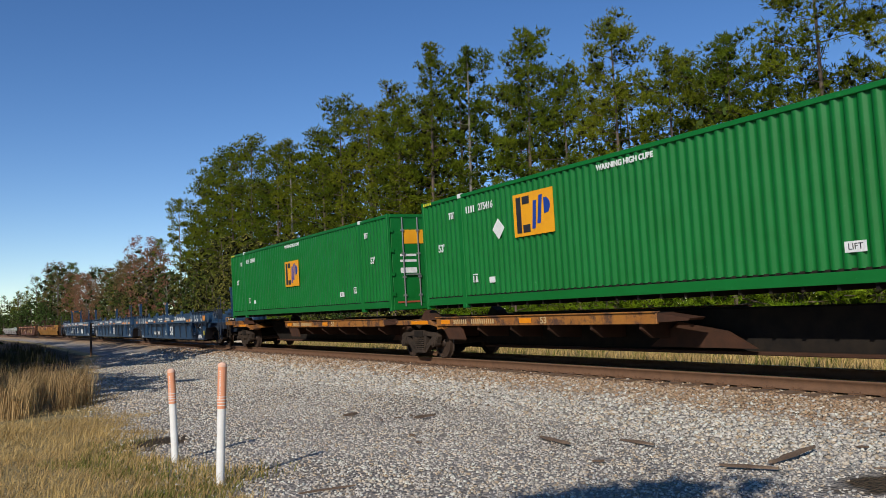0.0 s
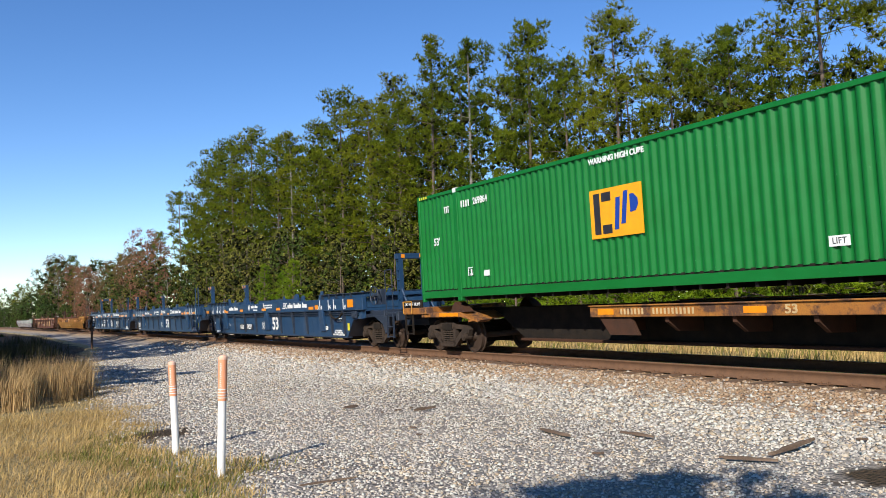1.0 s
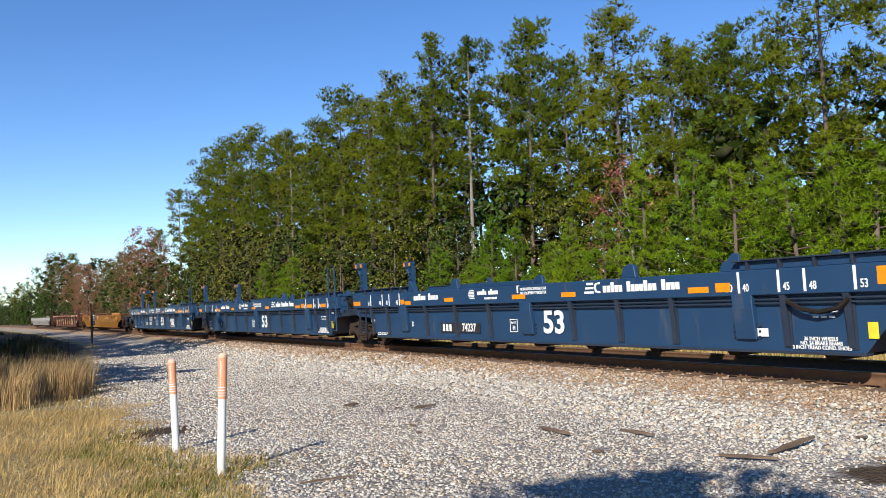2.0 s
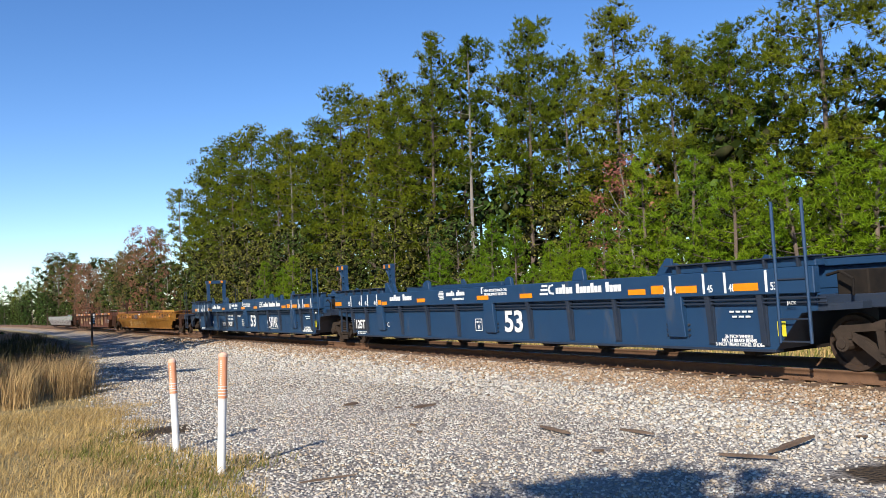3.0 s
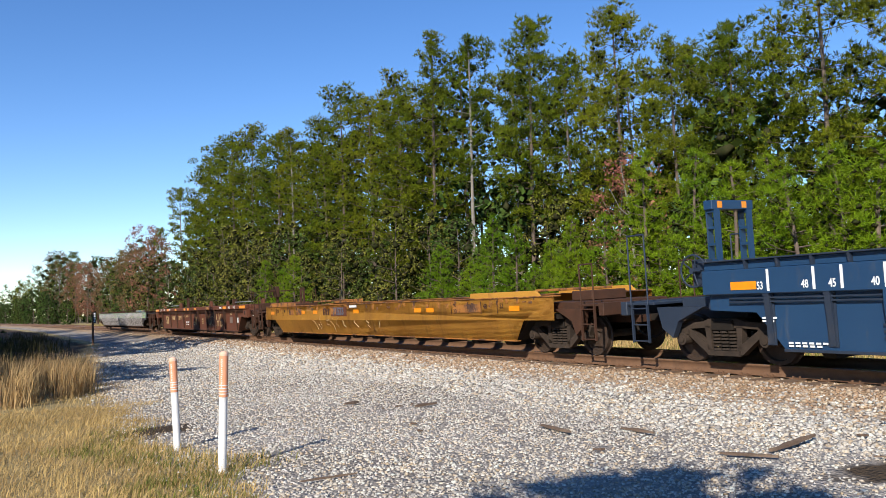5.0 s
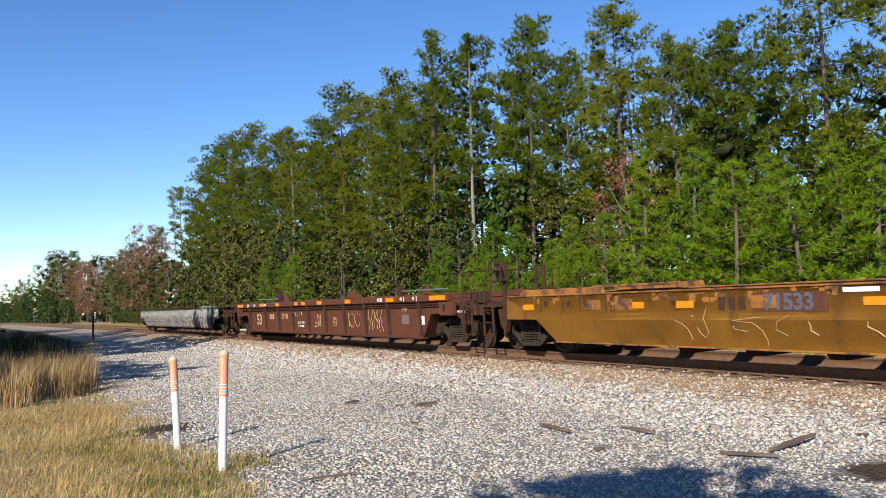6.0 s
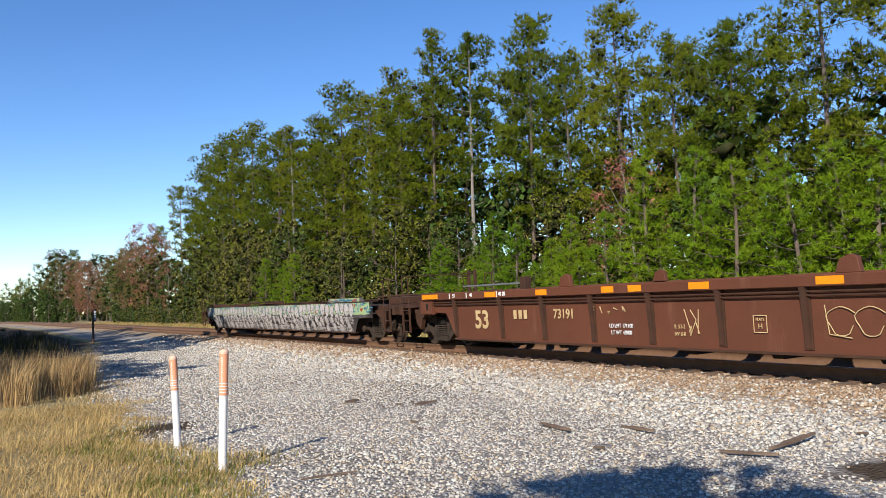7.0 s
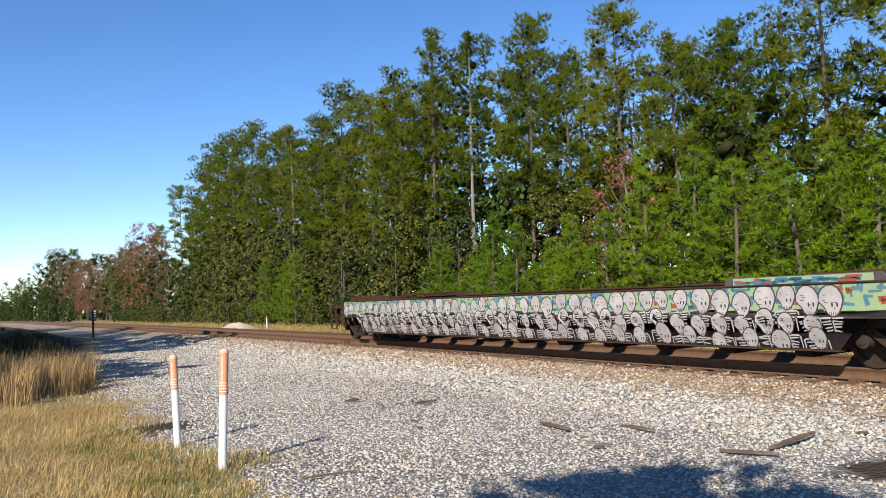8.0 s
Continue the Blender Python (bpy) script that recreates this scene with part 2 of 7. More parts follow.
M = {
    "green": mat("container_green_paint", (0.003, 0.130, 0.020), 0.45, spec=0.3, colour2=(0.005, 0.155, 0.029), scale=1.2, grain=0.12, rust=(0.09, 0.30, 0.12), rust_at=(0.66, 0.74), rust_scale=9.0, bump=0.05, bump_scale=8),
    "white": mat("white_marking_paint", (0.78, 0.79, 0.78), 0.55, colour2=(0.62, 0.63, 0.62), scale=9.0, grain=0.1),
    "orange_sign": mat("amber_logo_panel", (0.80, 0.36, 0.012), 0.45, colour2=(0.72, 0.31, 0.012), scale=3.0),
    "logo_blue": mat("logo_blue", (0.01, 0.045, 0.30), 0.45, colour2=(0.012, 0.05, 0.26), scale=4.0),
    "logo_dark": mat("logo_dark", (0.018, 0.018, 0.025), 0.45, colour2=(0.03, 0.03, 0.035), scale=4.0),
    "amber": mat("amber_reflector", (0.78, 0.27, 0.01), 0.3, colour2=(0.7, 0.22, 0.01), scale=6.0),
    "galv": mat("galvanised_steel", (0.42, 0.43, 0.43), 0.4, 0.7, colour2=(0.3, 0.3, 0.3), scale=5.0, bump=0.05),
    "blue": mat("navy_car_paint", (0.0105, 0.043, 0.105), 0.45, colour2=(0.0135, 0.050, 0.115), scale=1.5, grain=0.15, rust=(0.045, 0.06, 0.085), rust_at=(0.58, 0.75), rust_scale=3.0, streak=True, bump=0.04, bump_scale=6),
    "blue_frame": mat("navy_frame_paint", (0.016, 0.028, 0.052), 0.5, colour2=(0.024, 0.034, 0.055), scale=3.0, grain=0.25, rust=(0.05, 0.045, 0.045), rust_at=(0.6, 0.75), bump=0.06, bump_scale=12),
    "red": mat("oxide_brown_paint", (0.125, 0.042, 0.021), 0.65, spec=0.25, colour2=(0.105, 0.036, 0.019), scale=1.2, grain=0.2, rust=(0.15, 0.06, 0.035), rust_at=(0.55, 0.75), rust_scale=3.0, streak=True, bump=0.05, bump_scale=8),
    "red_frame": mat("oxide_brown_frame", (0.075, 0.032, 0.018), 0.75, spec=0.2, colour2=(0.048, 0.024, 0.015), scale=3.0, grain=0.3, bump=0.08, bump_scale=14),
    "faded_blue": mat("faded_blue_lettering", (0.065, 0.085, 0.13), 0.7, colour2=(0.12, 0.10, 0.10), scale=9.0),
    "yellow": mat("faded_yellow_paint", (0.54, 0.265, 0.032), 0.6, colour2=(0.42, 0.19, 0.026), scale=1.0, grain=0.25, rust=(0.15, 0.065, 0.028), rust_at=(0.55, 0.8), rust_scale=2.0, streak=True, bump=0.05, bump_scale=8),
    "yellow_frame": mat("rusty_yellow_frame", (0.40, 0.16, 0.022), 0.65, colour2=(0.30, 0.11, 0.02), scale=2.0, grain=0.3, rust=(0.075, 0.035, 0.02), rust_at=(0.47, 0.58), rust_scale=2.2, bump=0.08, bump_scale=12),
    "grime": mat("grimy_black_steel", (0.012, 0.010, 0.009), 0.9, spec=0.15, colour2=(0.026, 0.019, 0.014), scale=4.0, grain=0.3, bump=0.1, bump_scale=20),
    "truck": mat("dusty_cast_steel", (0.060, 0.042, 0.031), 0.9, spec=0.15, colour2=(0.032, 0.024, 0.019), scale=4.0, grain=0.35, bump=0.12, bump_scale=25),
    "tread": mat("worn_wheel_steel", (0.060, 0.034, 0.021), 0.7, 0.2, colour2=(0.035, 0.022, 0.015), scale=5.0, grain=0.2),
    "railrust": mat("rusty_rail_side", (0.17, 0.085, 0.042), 0.85, colour2=(0.12, 0.06, 0.03), scale=6.0, grain=0.3, bump=0.15, bump_scale=30),
    "railtop": mat("polished_rail_head", (0.50, 0.47, 0.44), 0.22, 0.9, colour2=(0.38, 0.34, 0.3), scale=8.0),
    "tie": mat("weathered_timber", (0.12, 0.07, 0.042), 0.9, colour2=(0.20, 0.125, 0.075), scale=3.0, grain=0.4, bump=0.3, bump_scale=20),
    "stone": mat("grey_granite_ballast", (0.42, 0.395, 0.37), 0.9, scale=0.5, mix=(0.45, 1.2), grain=0.25, bump=0.2, bump_scale=70, tints=((0.517, 0.479, 0.418), (0.385, 0.347, 0.297), (0.616, 0.567, 0.495), (0.462, 0.407, 0.330), (0.308, 0.286, 0.259), (0.572, 0.473, 0.352), (0.473, 0.440, 0.391), (0.407, 0.314, 0.209), (0.620, 0.616, 0.539))),
    "stone_rust": mat("rust_stained_ballast", (0.36, 0.25, 0.16), 0.9, scale=0.9, mix=(0.3, 0.9), grain=0.3, bump=0.2, bump_scale=70, tints=((0.42, 0.30, 0.19), (0.30, 0.19, 0.11), (0.50, 0.40, 0.29), (0.36, 0.22, 0.12), (0.46, 0.42, 0.37), (0.25, 0.16, 0.10))),
    "bark": mat("pine_bark", (0.12, 0.085, 0.065), 0.95, colour2=(0.20, 0.15, 0.115), scale=5.0, grain=0.5, bump=0.6, bump_scale=9),
    "bark_pale": mat("pale_bark", (0.30, 0.27, 0.23), 0.95, colour2=(0.20, 0.17, 0.14), scale=4.0, grain=0.4, bump=0.4, bump_scale=9),
    "pine": mat("pine_needles", (0.078, 0.112, 0.005), 0.6, colour2=(0.155, 0.170, 0.008), scale=0.7, island=0.32, translucent=0.12, spec=0.1, each=0.22),
    "pine_young": mat("bright_pine_needles", (0.085, 0.168, 0.005), 0.55, colour2=(0.150, 0.215, 0.008), scale=0.8, island=0.35, translucent=0.15, spec=0.12, each=0.15),
    # near-black green that puts the shade inside the crowns into colour
    "inner": mat("crown_shade_core", (0.022, 0.028, 0.010), 0.95, colour2=(0.040, 0.036, 0.018), scale=3.0, island=0.3, spec=0.0),
    "leaf": mat("broad_leaves", (0.095, 0.118, 0.018), 0.7, colour2=(0.165, 0.150, 0.028), scale=0.5, island=0.4, translucent=0.12, spec=0.15, each=0.25),
    "leaf_dark": mat("dark_evergreen_leaves", (0.040, 0.078, 0.014), 0.7, colour2=(0.070, 0.105, 0.017), scale=0.5, island=0.4, translucent=0.12, spec=0.15, each=0.25),
    "leaf_rust": mat("autumn_leaves", (0.20, 0.095, 0.055), 0.8, colour2=(0.20, 0.14, 0.06), scale=0.35, island=0.4, translucent=0.2, spec=0.1, each=0.3),
    "grass": mat("dry_grass", (0.52, 0.37, 0.15), 0.85, spec=0.15, colour2=(0.33, 0.22, 0.09), scale=0.8, island=0.4, translucent=0.25),
    "grass_tall": mat("tall_tawny_grass", (0.48, 0.33, 0.15), 0.85, colour2=(0.36, 0.23, 0.10), scale=0.8, island=0.4, translucent=0.3),
    "grass_green": mat("green_grass", (0.12, 0.15, 0.03), 0.8, spec=0.1, colour2=(0.24, 0.20, 0.06), scale=1.0, island=0.4, translucent=0.3),
    # weed colour lowered so that the verge shade comes out darker
    "grass_dark": mat("shade_toned_weeds", (0.04, 0.045, 0.018), 0.9, spec=0.1, colour2=(0.07, 0.055, 0.028), scale=1.0, island=0.4),
    "post_white": mat("white_plastic_post", (0.80, 0.79, 0.76), 0.4, colour2=(0.72, 0.70, 0.66), scale=4.0, grain=0.06),
    "post_orange": mat("faded_orange_sleeve", (0.75, 0.27, 0.12), 0.45, colour2=(0.68, 0.33, 0.2), scale=4.0),
    "post_cap": mat("sun_bleached_cap", (0.74, 0.48, 0.36), 0.5, colour2=(0.72, 0.38, 0.24), scale=6.0),
    "wood": mat("dead_wood", (0.10, 0.062, 0.04), 0.9, colour2=(0.20, 0.135, 0.09), scale=6.0, grain=0.4, bump=0.5, bump_scale=15),
    "label_yellow": mat("yellow_label", (0.72, 0.62, 0.03), 0.5, colour2=(0.6, 0.5, 0.03), scale=8.0),
    "tan": mat("faded_cream_lettering", (0.52, 0.38, 0.19), 0.7, colour2=(0.40, 0.27, 0.13), scale=9.0),
    "grayinset": mat("grey_repaint_patch", (0.17, 0.12, 0.10), 0.7, colour2=(0.14, 0.1, 0.085), scale=4.0),
}

M["gray_side"] = mat("sprayed_dark_side", (0.065, 0.052, 0.052), 0.65, colour2=(0.10, 0.085, 0.08), scale=6.0, grain=0.2, bump=0.05, bump_scale=8)
M["mural_white"] = mat("mural_white", (0.50, 0.46, 0.44), 0.6, colour2=(0.34, 0.31, 0.30), scale=4.0, grain=0.12)
M["mural_black"] = mat("mural_black", (0.035, 0.028, 0.028), 0.6, colour2=(0.06, 0.05, 0.045), scale=4.0)
M["mural_blue"] = mat("mural_blue", (0.04, 0.14, 0.22), 0.6, colour2=(0.07, 0.19, 0.27), scale=4.0)
M["mural_sky"] = mat("mural_grey_blue", (0.11, 0.19, 0.20), 0.6, colour2=(0.08, 0.15, 0.18), scale=4.0)
M["mural_mint"] = mat("mural_mint", (0.30, 0.38, 0.17), 0.6, colour2=(0.24, 0.34, 0.21), scale=4.0)
M["mural_red"] = mat("mural_red", (0.34, 0.06, 0.03), 0.6, colour2=(0.28, 0.07, 0.03), scale=4.0)

# ---------------------------------------------------------------- the line of the track
# s runs along the track with the train; a point beside it: to the right (towards the road) d, up h
SS = np.arange(-1200.0, 420.1, 0.5)
_c = np.clip(SS, -320.0, 120.0)
HEAD = np.radians(30.7251 - 0.0194 * _c + 0.00005 * _c ** 2)
_i0 = int(np.argmin(abs(SS)))
TX = np.concatenate([[0.0], np.cumsum((np.sin(HEAD[1:]) + np.sin(HEAD[:-1])) * 0.25)])
TY = np.concatenate([[0.0], np.cumsum(-(np.cos(HEAD[1:]) + np.cos(HEAD[:-1])) * 0.25)])
TX += -8.6495 - TX[_i0]
TY += 39.0063 - TY[_i0]
CANT = radians(1.2866)


def beside(s, d, z=0.0):
    """Place at s along the track and d to its right, level (numpy arrays or numbers)."""
    a = np.interp(s, SS, HEAD)
    return np.interp(s, SS, TX) - np.cos(a) * d, np.interp(s, SS, TY) - np.sin(a) * d, z - 0.0008 * np.clip(s, -320, 120)


def on_track(s, d, h):
    """Place in the leaning frame of the track: d to the right of the middle, h above the rail heads."""
    x, y, z = beside(s, d * math.cos(CANT) + h * math.sin(CANT))
    return np.stack([x, y, z + h * math.cos(CANT) - d * math.sin(CANT)], axis=-1)


def run(t):
    return 18.1138 * t - 0.0691 * t * t + 0.068


def rigid(u0, u1, t):
    """Pose of a vehicle whose two pivots lie at u0 (rear) and u1 (front) on the train."""
    a, b = Vector(on_track(u0 + run(t), 0.0, 0.0)), Vector(on_track(u1 + run(t), 0.0, 0.0))
    x = (b - a).normalized()
    y = Vector((0, 0, 1)).cross(x).normalized()
    z = x.cross(y)
    m = Matrix((x, y, z)).transposed().to_4x4()
    return Matrix.Translation((a + b) / 2) @ m @ pose(0, 0, 0, math.degrees(CANT))


MOVES = []
SPINS = []

# ---------------------------------------------------------------- the train: running gear
def wheelset(parent, x):
    bm = bmesh.new()
    for s in (-1, 1):
        m = pose(0, s * 0.72, 0, -90 * s)
        lathe(bm, [(0.09, -0.06), (0.12, -0.02), (0.33, 0.005), (0.355, -0.03), (0.445, -0.03), (0.447, -0.005), (0.42, 0.012), (0.415, 0.10),
                   (0.35, 0.10), (0.335, 0.05), (0.13, 0.06), (0.10, 0.13)], 32, m)
    rod(bm, (0, -1.05, 0), (0, 1.05, 0), 0.075, 12)
    ob = part("wheelset", bm, M["tread"], parent, "rust-brown steel wheelset with bright treads")
    ob.location = (x, 0, 0.42)
    SPINS.append((ob, x))
    return ob


def truck(parent, x, material, axle=0.89):
    for s in (-1, 1):
        bm = bmesh.new()
        y0, y1 = s * 0.93, s * 1.06
        top = [(-1.0, 0.44), (-1.08, 0.60), (-0.95, 0.70), (-0.45, 0.73), (-0.30, 0.78), (0.30, 0.78), (0.45, 0.73), (0.95, 0.70), (1.08, 0.60), (1.0, 0.44),
               (0.78, 0.46), (0.74, 0.60), (0.42, 0.62), (-0.42, 0.62), (-0.74, 0.60), (-0.78, 0.46)]
        prism(bm, [(x + u, z) for u, z in top], y0, y1)
        for e in (-1, 1):
            prism(bm, [(x + e * 0.74, 0.60), (x + e * 0.80, 0.50), (x + e * 0.38, 0.17), (x + e * 0.26, 0.17), (x + e * 0.26, 0.27)], y0, y1)
            prism(bm, [(x + e * 0.28, 0.65), (x + e * 0.40, 0.65), (x + e * 0.36, 0.2), (x + e * 0.27, 0.2)], y0, y1)
            rod(bm, (x + e * axle, y0, 0.42), (x + e * axle, s * 1.13, 0.42), 0.105, 14)
            rod(bm, (x + e * axle, s * 1.13, 0.42), (x + e * axle, s * 1.15, 0.42), 0.06, 10)
            box(bm, x + e * axle - 0.12, x + e * axle + 0.12, y0, s * 1.08, 0.50, 0.60)
        box(bm, x - 0.34, x + 0.34, s * 0.90, s * 1.10, 0.15, 0.235)
        part("side_frame", bm, material, parent)
        bm = bmesh.new()
        for k in (-0.17, 0.0, 0.17):
            for i in range(6):
                rod(bm, (x + k, s * 1.02, 0.245 + i * 0.058), (x + k, s * 1.02, 0.278 + i * 0.058), 0.078, 10)
        tagged(part("spring", bm, material, parent), kind="stuff")
    # added dark filler box, closes the view through behind the springs
    part("spring_plank", boxes((x - 0.27, x + 0.27, -0.9, 0.9, 0.2, 0.58)), M["grime"], parent)
    bm = boxes((x - 0.23, x + 0.23, -1.1, 1.1, 0.58, 0.76))
    rod(bm, (x, 0, 0.7), (x, 0, 0.95), 0.3, 16)
    bevelled(bm, 0.012)
    part("bolster", bm, M["grime"], parent)
    for e in (-1, 1):
        bm = bmesh.new()
        box(bm, x + e * 0.33, x + e * 0.43, -0.95, 0.95, 0.36, 0.46)
        for s in (-1, 1):
            box(bm, x + e * 0.40, x + e * 0.47, s * 0.68, s * 0.86, 0.28, 0.56)
        part("brake_beam", bm, M["grime"], parent)
        wheelset(parent, x + e * axle)


def coupler(parent, x, e):
    bm = boxes((x - e * 0.9, x, -0.09, 0.09, 0.72, 0.90))
    prism(bm, [(x - e * 0.05, -0.16), (x + e * 0.22, -0.17), (x + e * 0.33, -0.05), (x + e * 0.20, 0.02), (x + e * 0.18, 0.17), (x - e * 0.05, 0.16)], 0.68, 0.94, "z")
    part("coupler", bevelled(bm, 0.02), M["grime"], parent)
    bm = bmesh.new()
    pipe(bm, [(x - e * 0.3, -0.35, 0.75), (x - e * 0.1, -0.42, 0.5), (x + e * 0.15, -0.4, 0.36), (x + e * 0.4, -0.33, 0.4)], 0.024)
    part("air_hose", bm, M["grime"], parent)


def ladder(parent, x, y, z0, z1, material, n=4, w=0.42, label=""):
    bm = bmesh.new()
    for e in (-1, 1):
        box(bm, x + e * w / 2 - 0.015, x + e * w / 2 + 0.015, y - 0.025, y + 0.025, z0, z1)
    for i in range(n):
        z = z0 + 0.03 + (z1 - z0 - 0.1) * i / (n - 1)
        rod(bm, (x - w / 2, y, z), (x + w / 2, y, z), 0.014, 6)
    return part("ladder", bm, material, parent, label)


def grab(parent, pts, material, label="", r=0.016):
    bm = bmesh.new()
    pipe(bm, pts, r)
    return part("handrail", bm, material, parent, label)


def brake_wheel(parent, x, y, z, material):
    bm = bmesh.new()
    n = 20
    ring = [(x + 0.28 * math.cos(2 * math.pi * i / n), y, z + 0.28 * math.sin(2 * math.pi * i / n)) for i in range(n + 1)]
    pipe(bm, ring, 0.018)
    for i in range(5):
        a = 2 * math.pi * i / 5
        rod(bm, (x, y, z), (x + 0.28 * math.cos(a), y, z + 0.28 * math.sin(a)), 0.013, 6)
    rod(bm, (x, y - 0.05, z), (x, y + 0.15, z), 0.05, 10)
    part("brake_wheel", bm, material, parent, "spoked hand brake wheel")
    part("brake_gear", bevelled(boxes((x - 0.16, x + 0.16, y + 0.15, y + 0.32, z - 0.28, z + 0.2))), material, parent)


def plate(name, parent, x0, x1, y, z0, z1, material, label="", t=0.004):
    """A flat marking or label, t proud of the face at y on the near side."""
    return part(name, boxes((x0, x1, y - t, y + 0.002, z0, z1)), material, parent, label)


# ---------------------------------------------------------------- containers
def corrugated(x0, x1, y, z0, z1, depth, pitch, out):
    """A sheet with trapezoid ribs that run up, its outer face at y; out: -1 for the near side."""
    n = max(1, int(round((x1 - x0) / pitch)))
    p = (x1 - x0) / n
    xs, ys = [], []
    for i in range(n):
        a = x0 + i * p
        for f, d in ((0.0, 0.0), (0.38, 0.0), (0.50, 1.0), (0.88, 1.0)):
            xs.append(a + f * p)
            ys.append(y - out * depth * d)
    xs.append(x1)
    ys.append(y)
    xs, ys = np.array(xs), np.array(ys)
    k = len(xs)
    v = np.concatenate([np.stack([xs, ys, np.full(k, z0)], 1), np.stack([xs, ys, np.full(k, z1)], 1)])
    i = np.arange(k - 1)
    f = np.stack([i, i + 1, i + 1 + k, i + k], 1)
    return v, (f if out < 0 else f[:, ::-1])


def emblem(parent, x0, x1, y, z0, z1, rz=0):
    """The amber square with its dark and blue figures, as plain shapes."""
    w, h = x1 - x0, z1 - z0
    plate("emblem", parent, x0, x1, y, z0, z1, M["orange_sign"], "amber square emblem", 0.012)

    def fig(name, polys, m):
        bm = bmesh.new()
        for poly in polys:
            prism(bm, [(x0 + a * w, z0 + b * h) for a, b in poly], y - 0.018, y - 0.010)
        part(name, bm, m, parent)
    fig("dark_figure", [[(0.08, 0.08), (0.20, 0.08), (0.20, 0.92), (0.08, 0.92)], [(0.24, 0.74), (0.42, 0.74), (0.42, 0.92), (0.24, 0.92)],
                        [(0.24, 0.08), (0.42, 0.08), (0.42, 0.26), (0.24, 0.26)]], M["logo_dark"])
    fig("blue_figure", [[(0.47, 0.14), (0.55, 0.14), (0.60, 0.78), (0.52, 0.78)], [(0.60, 0.24), (0.68, 0.24), (0.75, 0.88), (0.67, 0.88)],
                        [(0.78, 0.44), (0.88, 0.46), (0.93, 0.58), (0.92, 0.70), (0.85, 0.80), (0.78, 0.80)]], M["logo_blue"])


def container(u_rear, label, diamond, emblem_x, emblem_z, number):
    """A 53 foot high-cube box: x from its middle, z from its underside."""
    ob = thing("shipping_container", label, "container", "containers on the train")
    L, W, H = 8.075, 1.295, 2.9
    G = M["green"]
    P = 6.095
    bays = ((-L + 0.10, -P - 0.09), (-P + 0.09, P - 0.09), (P + 0.09, L - 0.10))
    for s in (-1, 1):
        for a, b in bays:
            v, f = corrugated(a, b, s * (W - 0.022), 0.315, H - 0.11, 0.046, 0.215, s)
            np_mesh("side_panel", v, f, G, ob)
            part("bottom_rail", bevelled(boxes((a - 0.02, b + 0.02, s * (W - 0.07), s * (W - 0.006), 0.10, 0.285)), 0.006), G, ob)
            # black strip paints in the shadow line above the bottom rail
            part("rail_gap", boxes((a, b, s * (W - 0.075), s * (W - 0.055), 0.285, 0.33)), M["grime"], ob)
        part("top_rail", bevelled(boxes((-L + 0.1, L - 0.1, s * (W - 0.08), s * W, H - 0.11, H - 0.02)), 0.008), G, ob)
        for x in (-P, P):
            part("lifting_post", bevelled(boxes((x - 0.095, x + 0.095, s * (W - 0.07), s * (W - 0.004), 0.02, H - 0.02)), 0.008), G, ob)
            for z in (0.0, H - 0.12):
                part("corner_casting", bevelled(boxes((x - 0.09, x + 0.09, s * (W - 0.16), s * (W + 0.004), z, z + 0.12)), 0.012), M["white"] if z > 1 else G, ob, "white-marked lifting casting" if z > 1 else "")
        for x in (-L, L):
            e = 1 if x > 0 else -1
            part("corner_post", bevelled(boxes((x - e * 0.11, x, s * (W - 0.10), s * W, 0.0, H)), 0.012), G, ob)
    v, f = corrugated(-L + 0.1, L - 0.1, 0.0, -W + 0.05, W - 0.05, 0.02, 0.3, -1)
    np_mesh("roof", np.stack([v[:, 0], v[:, 2], H - 0.03 - v[:, 1]], 1), f, G, ob)
    part("floor", boxes((-L + 0.1, L - 0.1, -W + 0.06, W - 0.06, 0.12, 0.17)), M["grime"], ob)
    for i in range(27):
        x = -7.7 + i * 0.592
        part("cross_member", boxes((x - 0.03, x + 0.03, -W + 0.08, W - 0.08, 0.01, 0.12)), M["grime"], ob)
    # closed end at the rear, doors at the front
    v, f = corrugated(-W + 0.1, W - 0.1, 0.0, 0.2, H - 0.1, 0.04, 0.25, -1)
    np_mesh("end_panel", np.stack([-L + 0.03 + v[:, 1], -v[:, 0], v[:, 2]], 1), f, G, ob)
    for x in (-L + 0.05, L - 0.05):
        part("end_header", bevelled(boxes((x - 0.05, x + 0.05, -W + 0.1, W - 0.1, H - 0.12, H - 0.01))), G, ob)
        part("end_sill", bevelled(boxes((x - 0.05, x + 0.05, -W + 0.1, W - 0.1, 0.02, 0.2))), G, ob)
    for s in (-1, 1):
        door = part("door", bevelled(boxes((L - 0.06, L - 0.02, min(s * 0.01, s * 1.17), max(s * 0.01, s * 1.17), 0.2, H - 0.13)), 0.01), G, ob, "green steel door leaf")
        for y in (0.28, 0.80):
            bm = rod(bmesh.new(), (L + 0.01, s * y, 0.12), (L + 0.01, s * y, H - 0.1), 0.02, 8)
            for z in (0.45, 1.0, 1.7, 2.4):
                box(bm, L - 0.02, L + 0.03, s * y - 0.05, s * y + 0.05, z - 0.03, z + 0.03)
            part("lock_rod", bm, M["galv"], door, "galvanised lock rod")
        part("door_handle", boxes((L + 0.02, L + 0.05, s * 0.25, s * 0.75, 1.05, 1.09)), M["galv"], door)
        for z in (0.5, 1.1, 1.8, 2.4):
            part("hinge", boxes((L - 0.03, L + 0.02, s * 1.12, s * 1.22, z - 0.06, z + 0.06)), G, door)
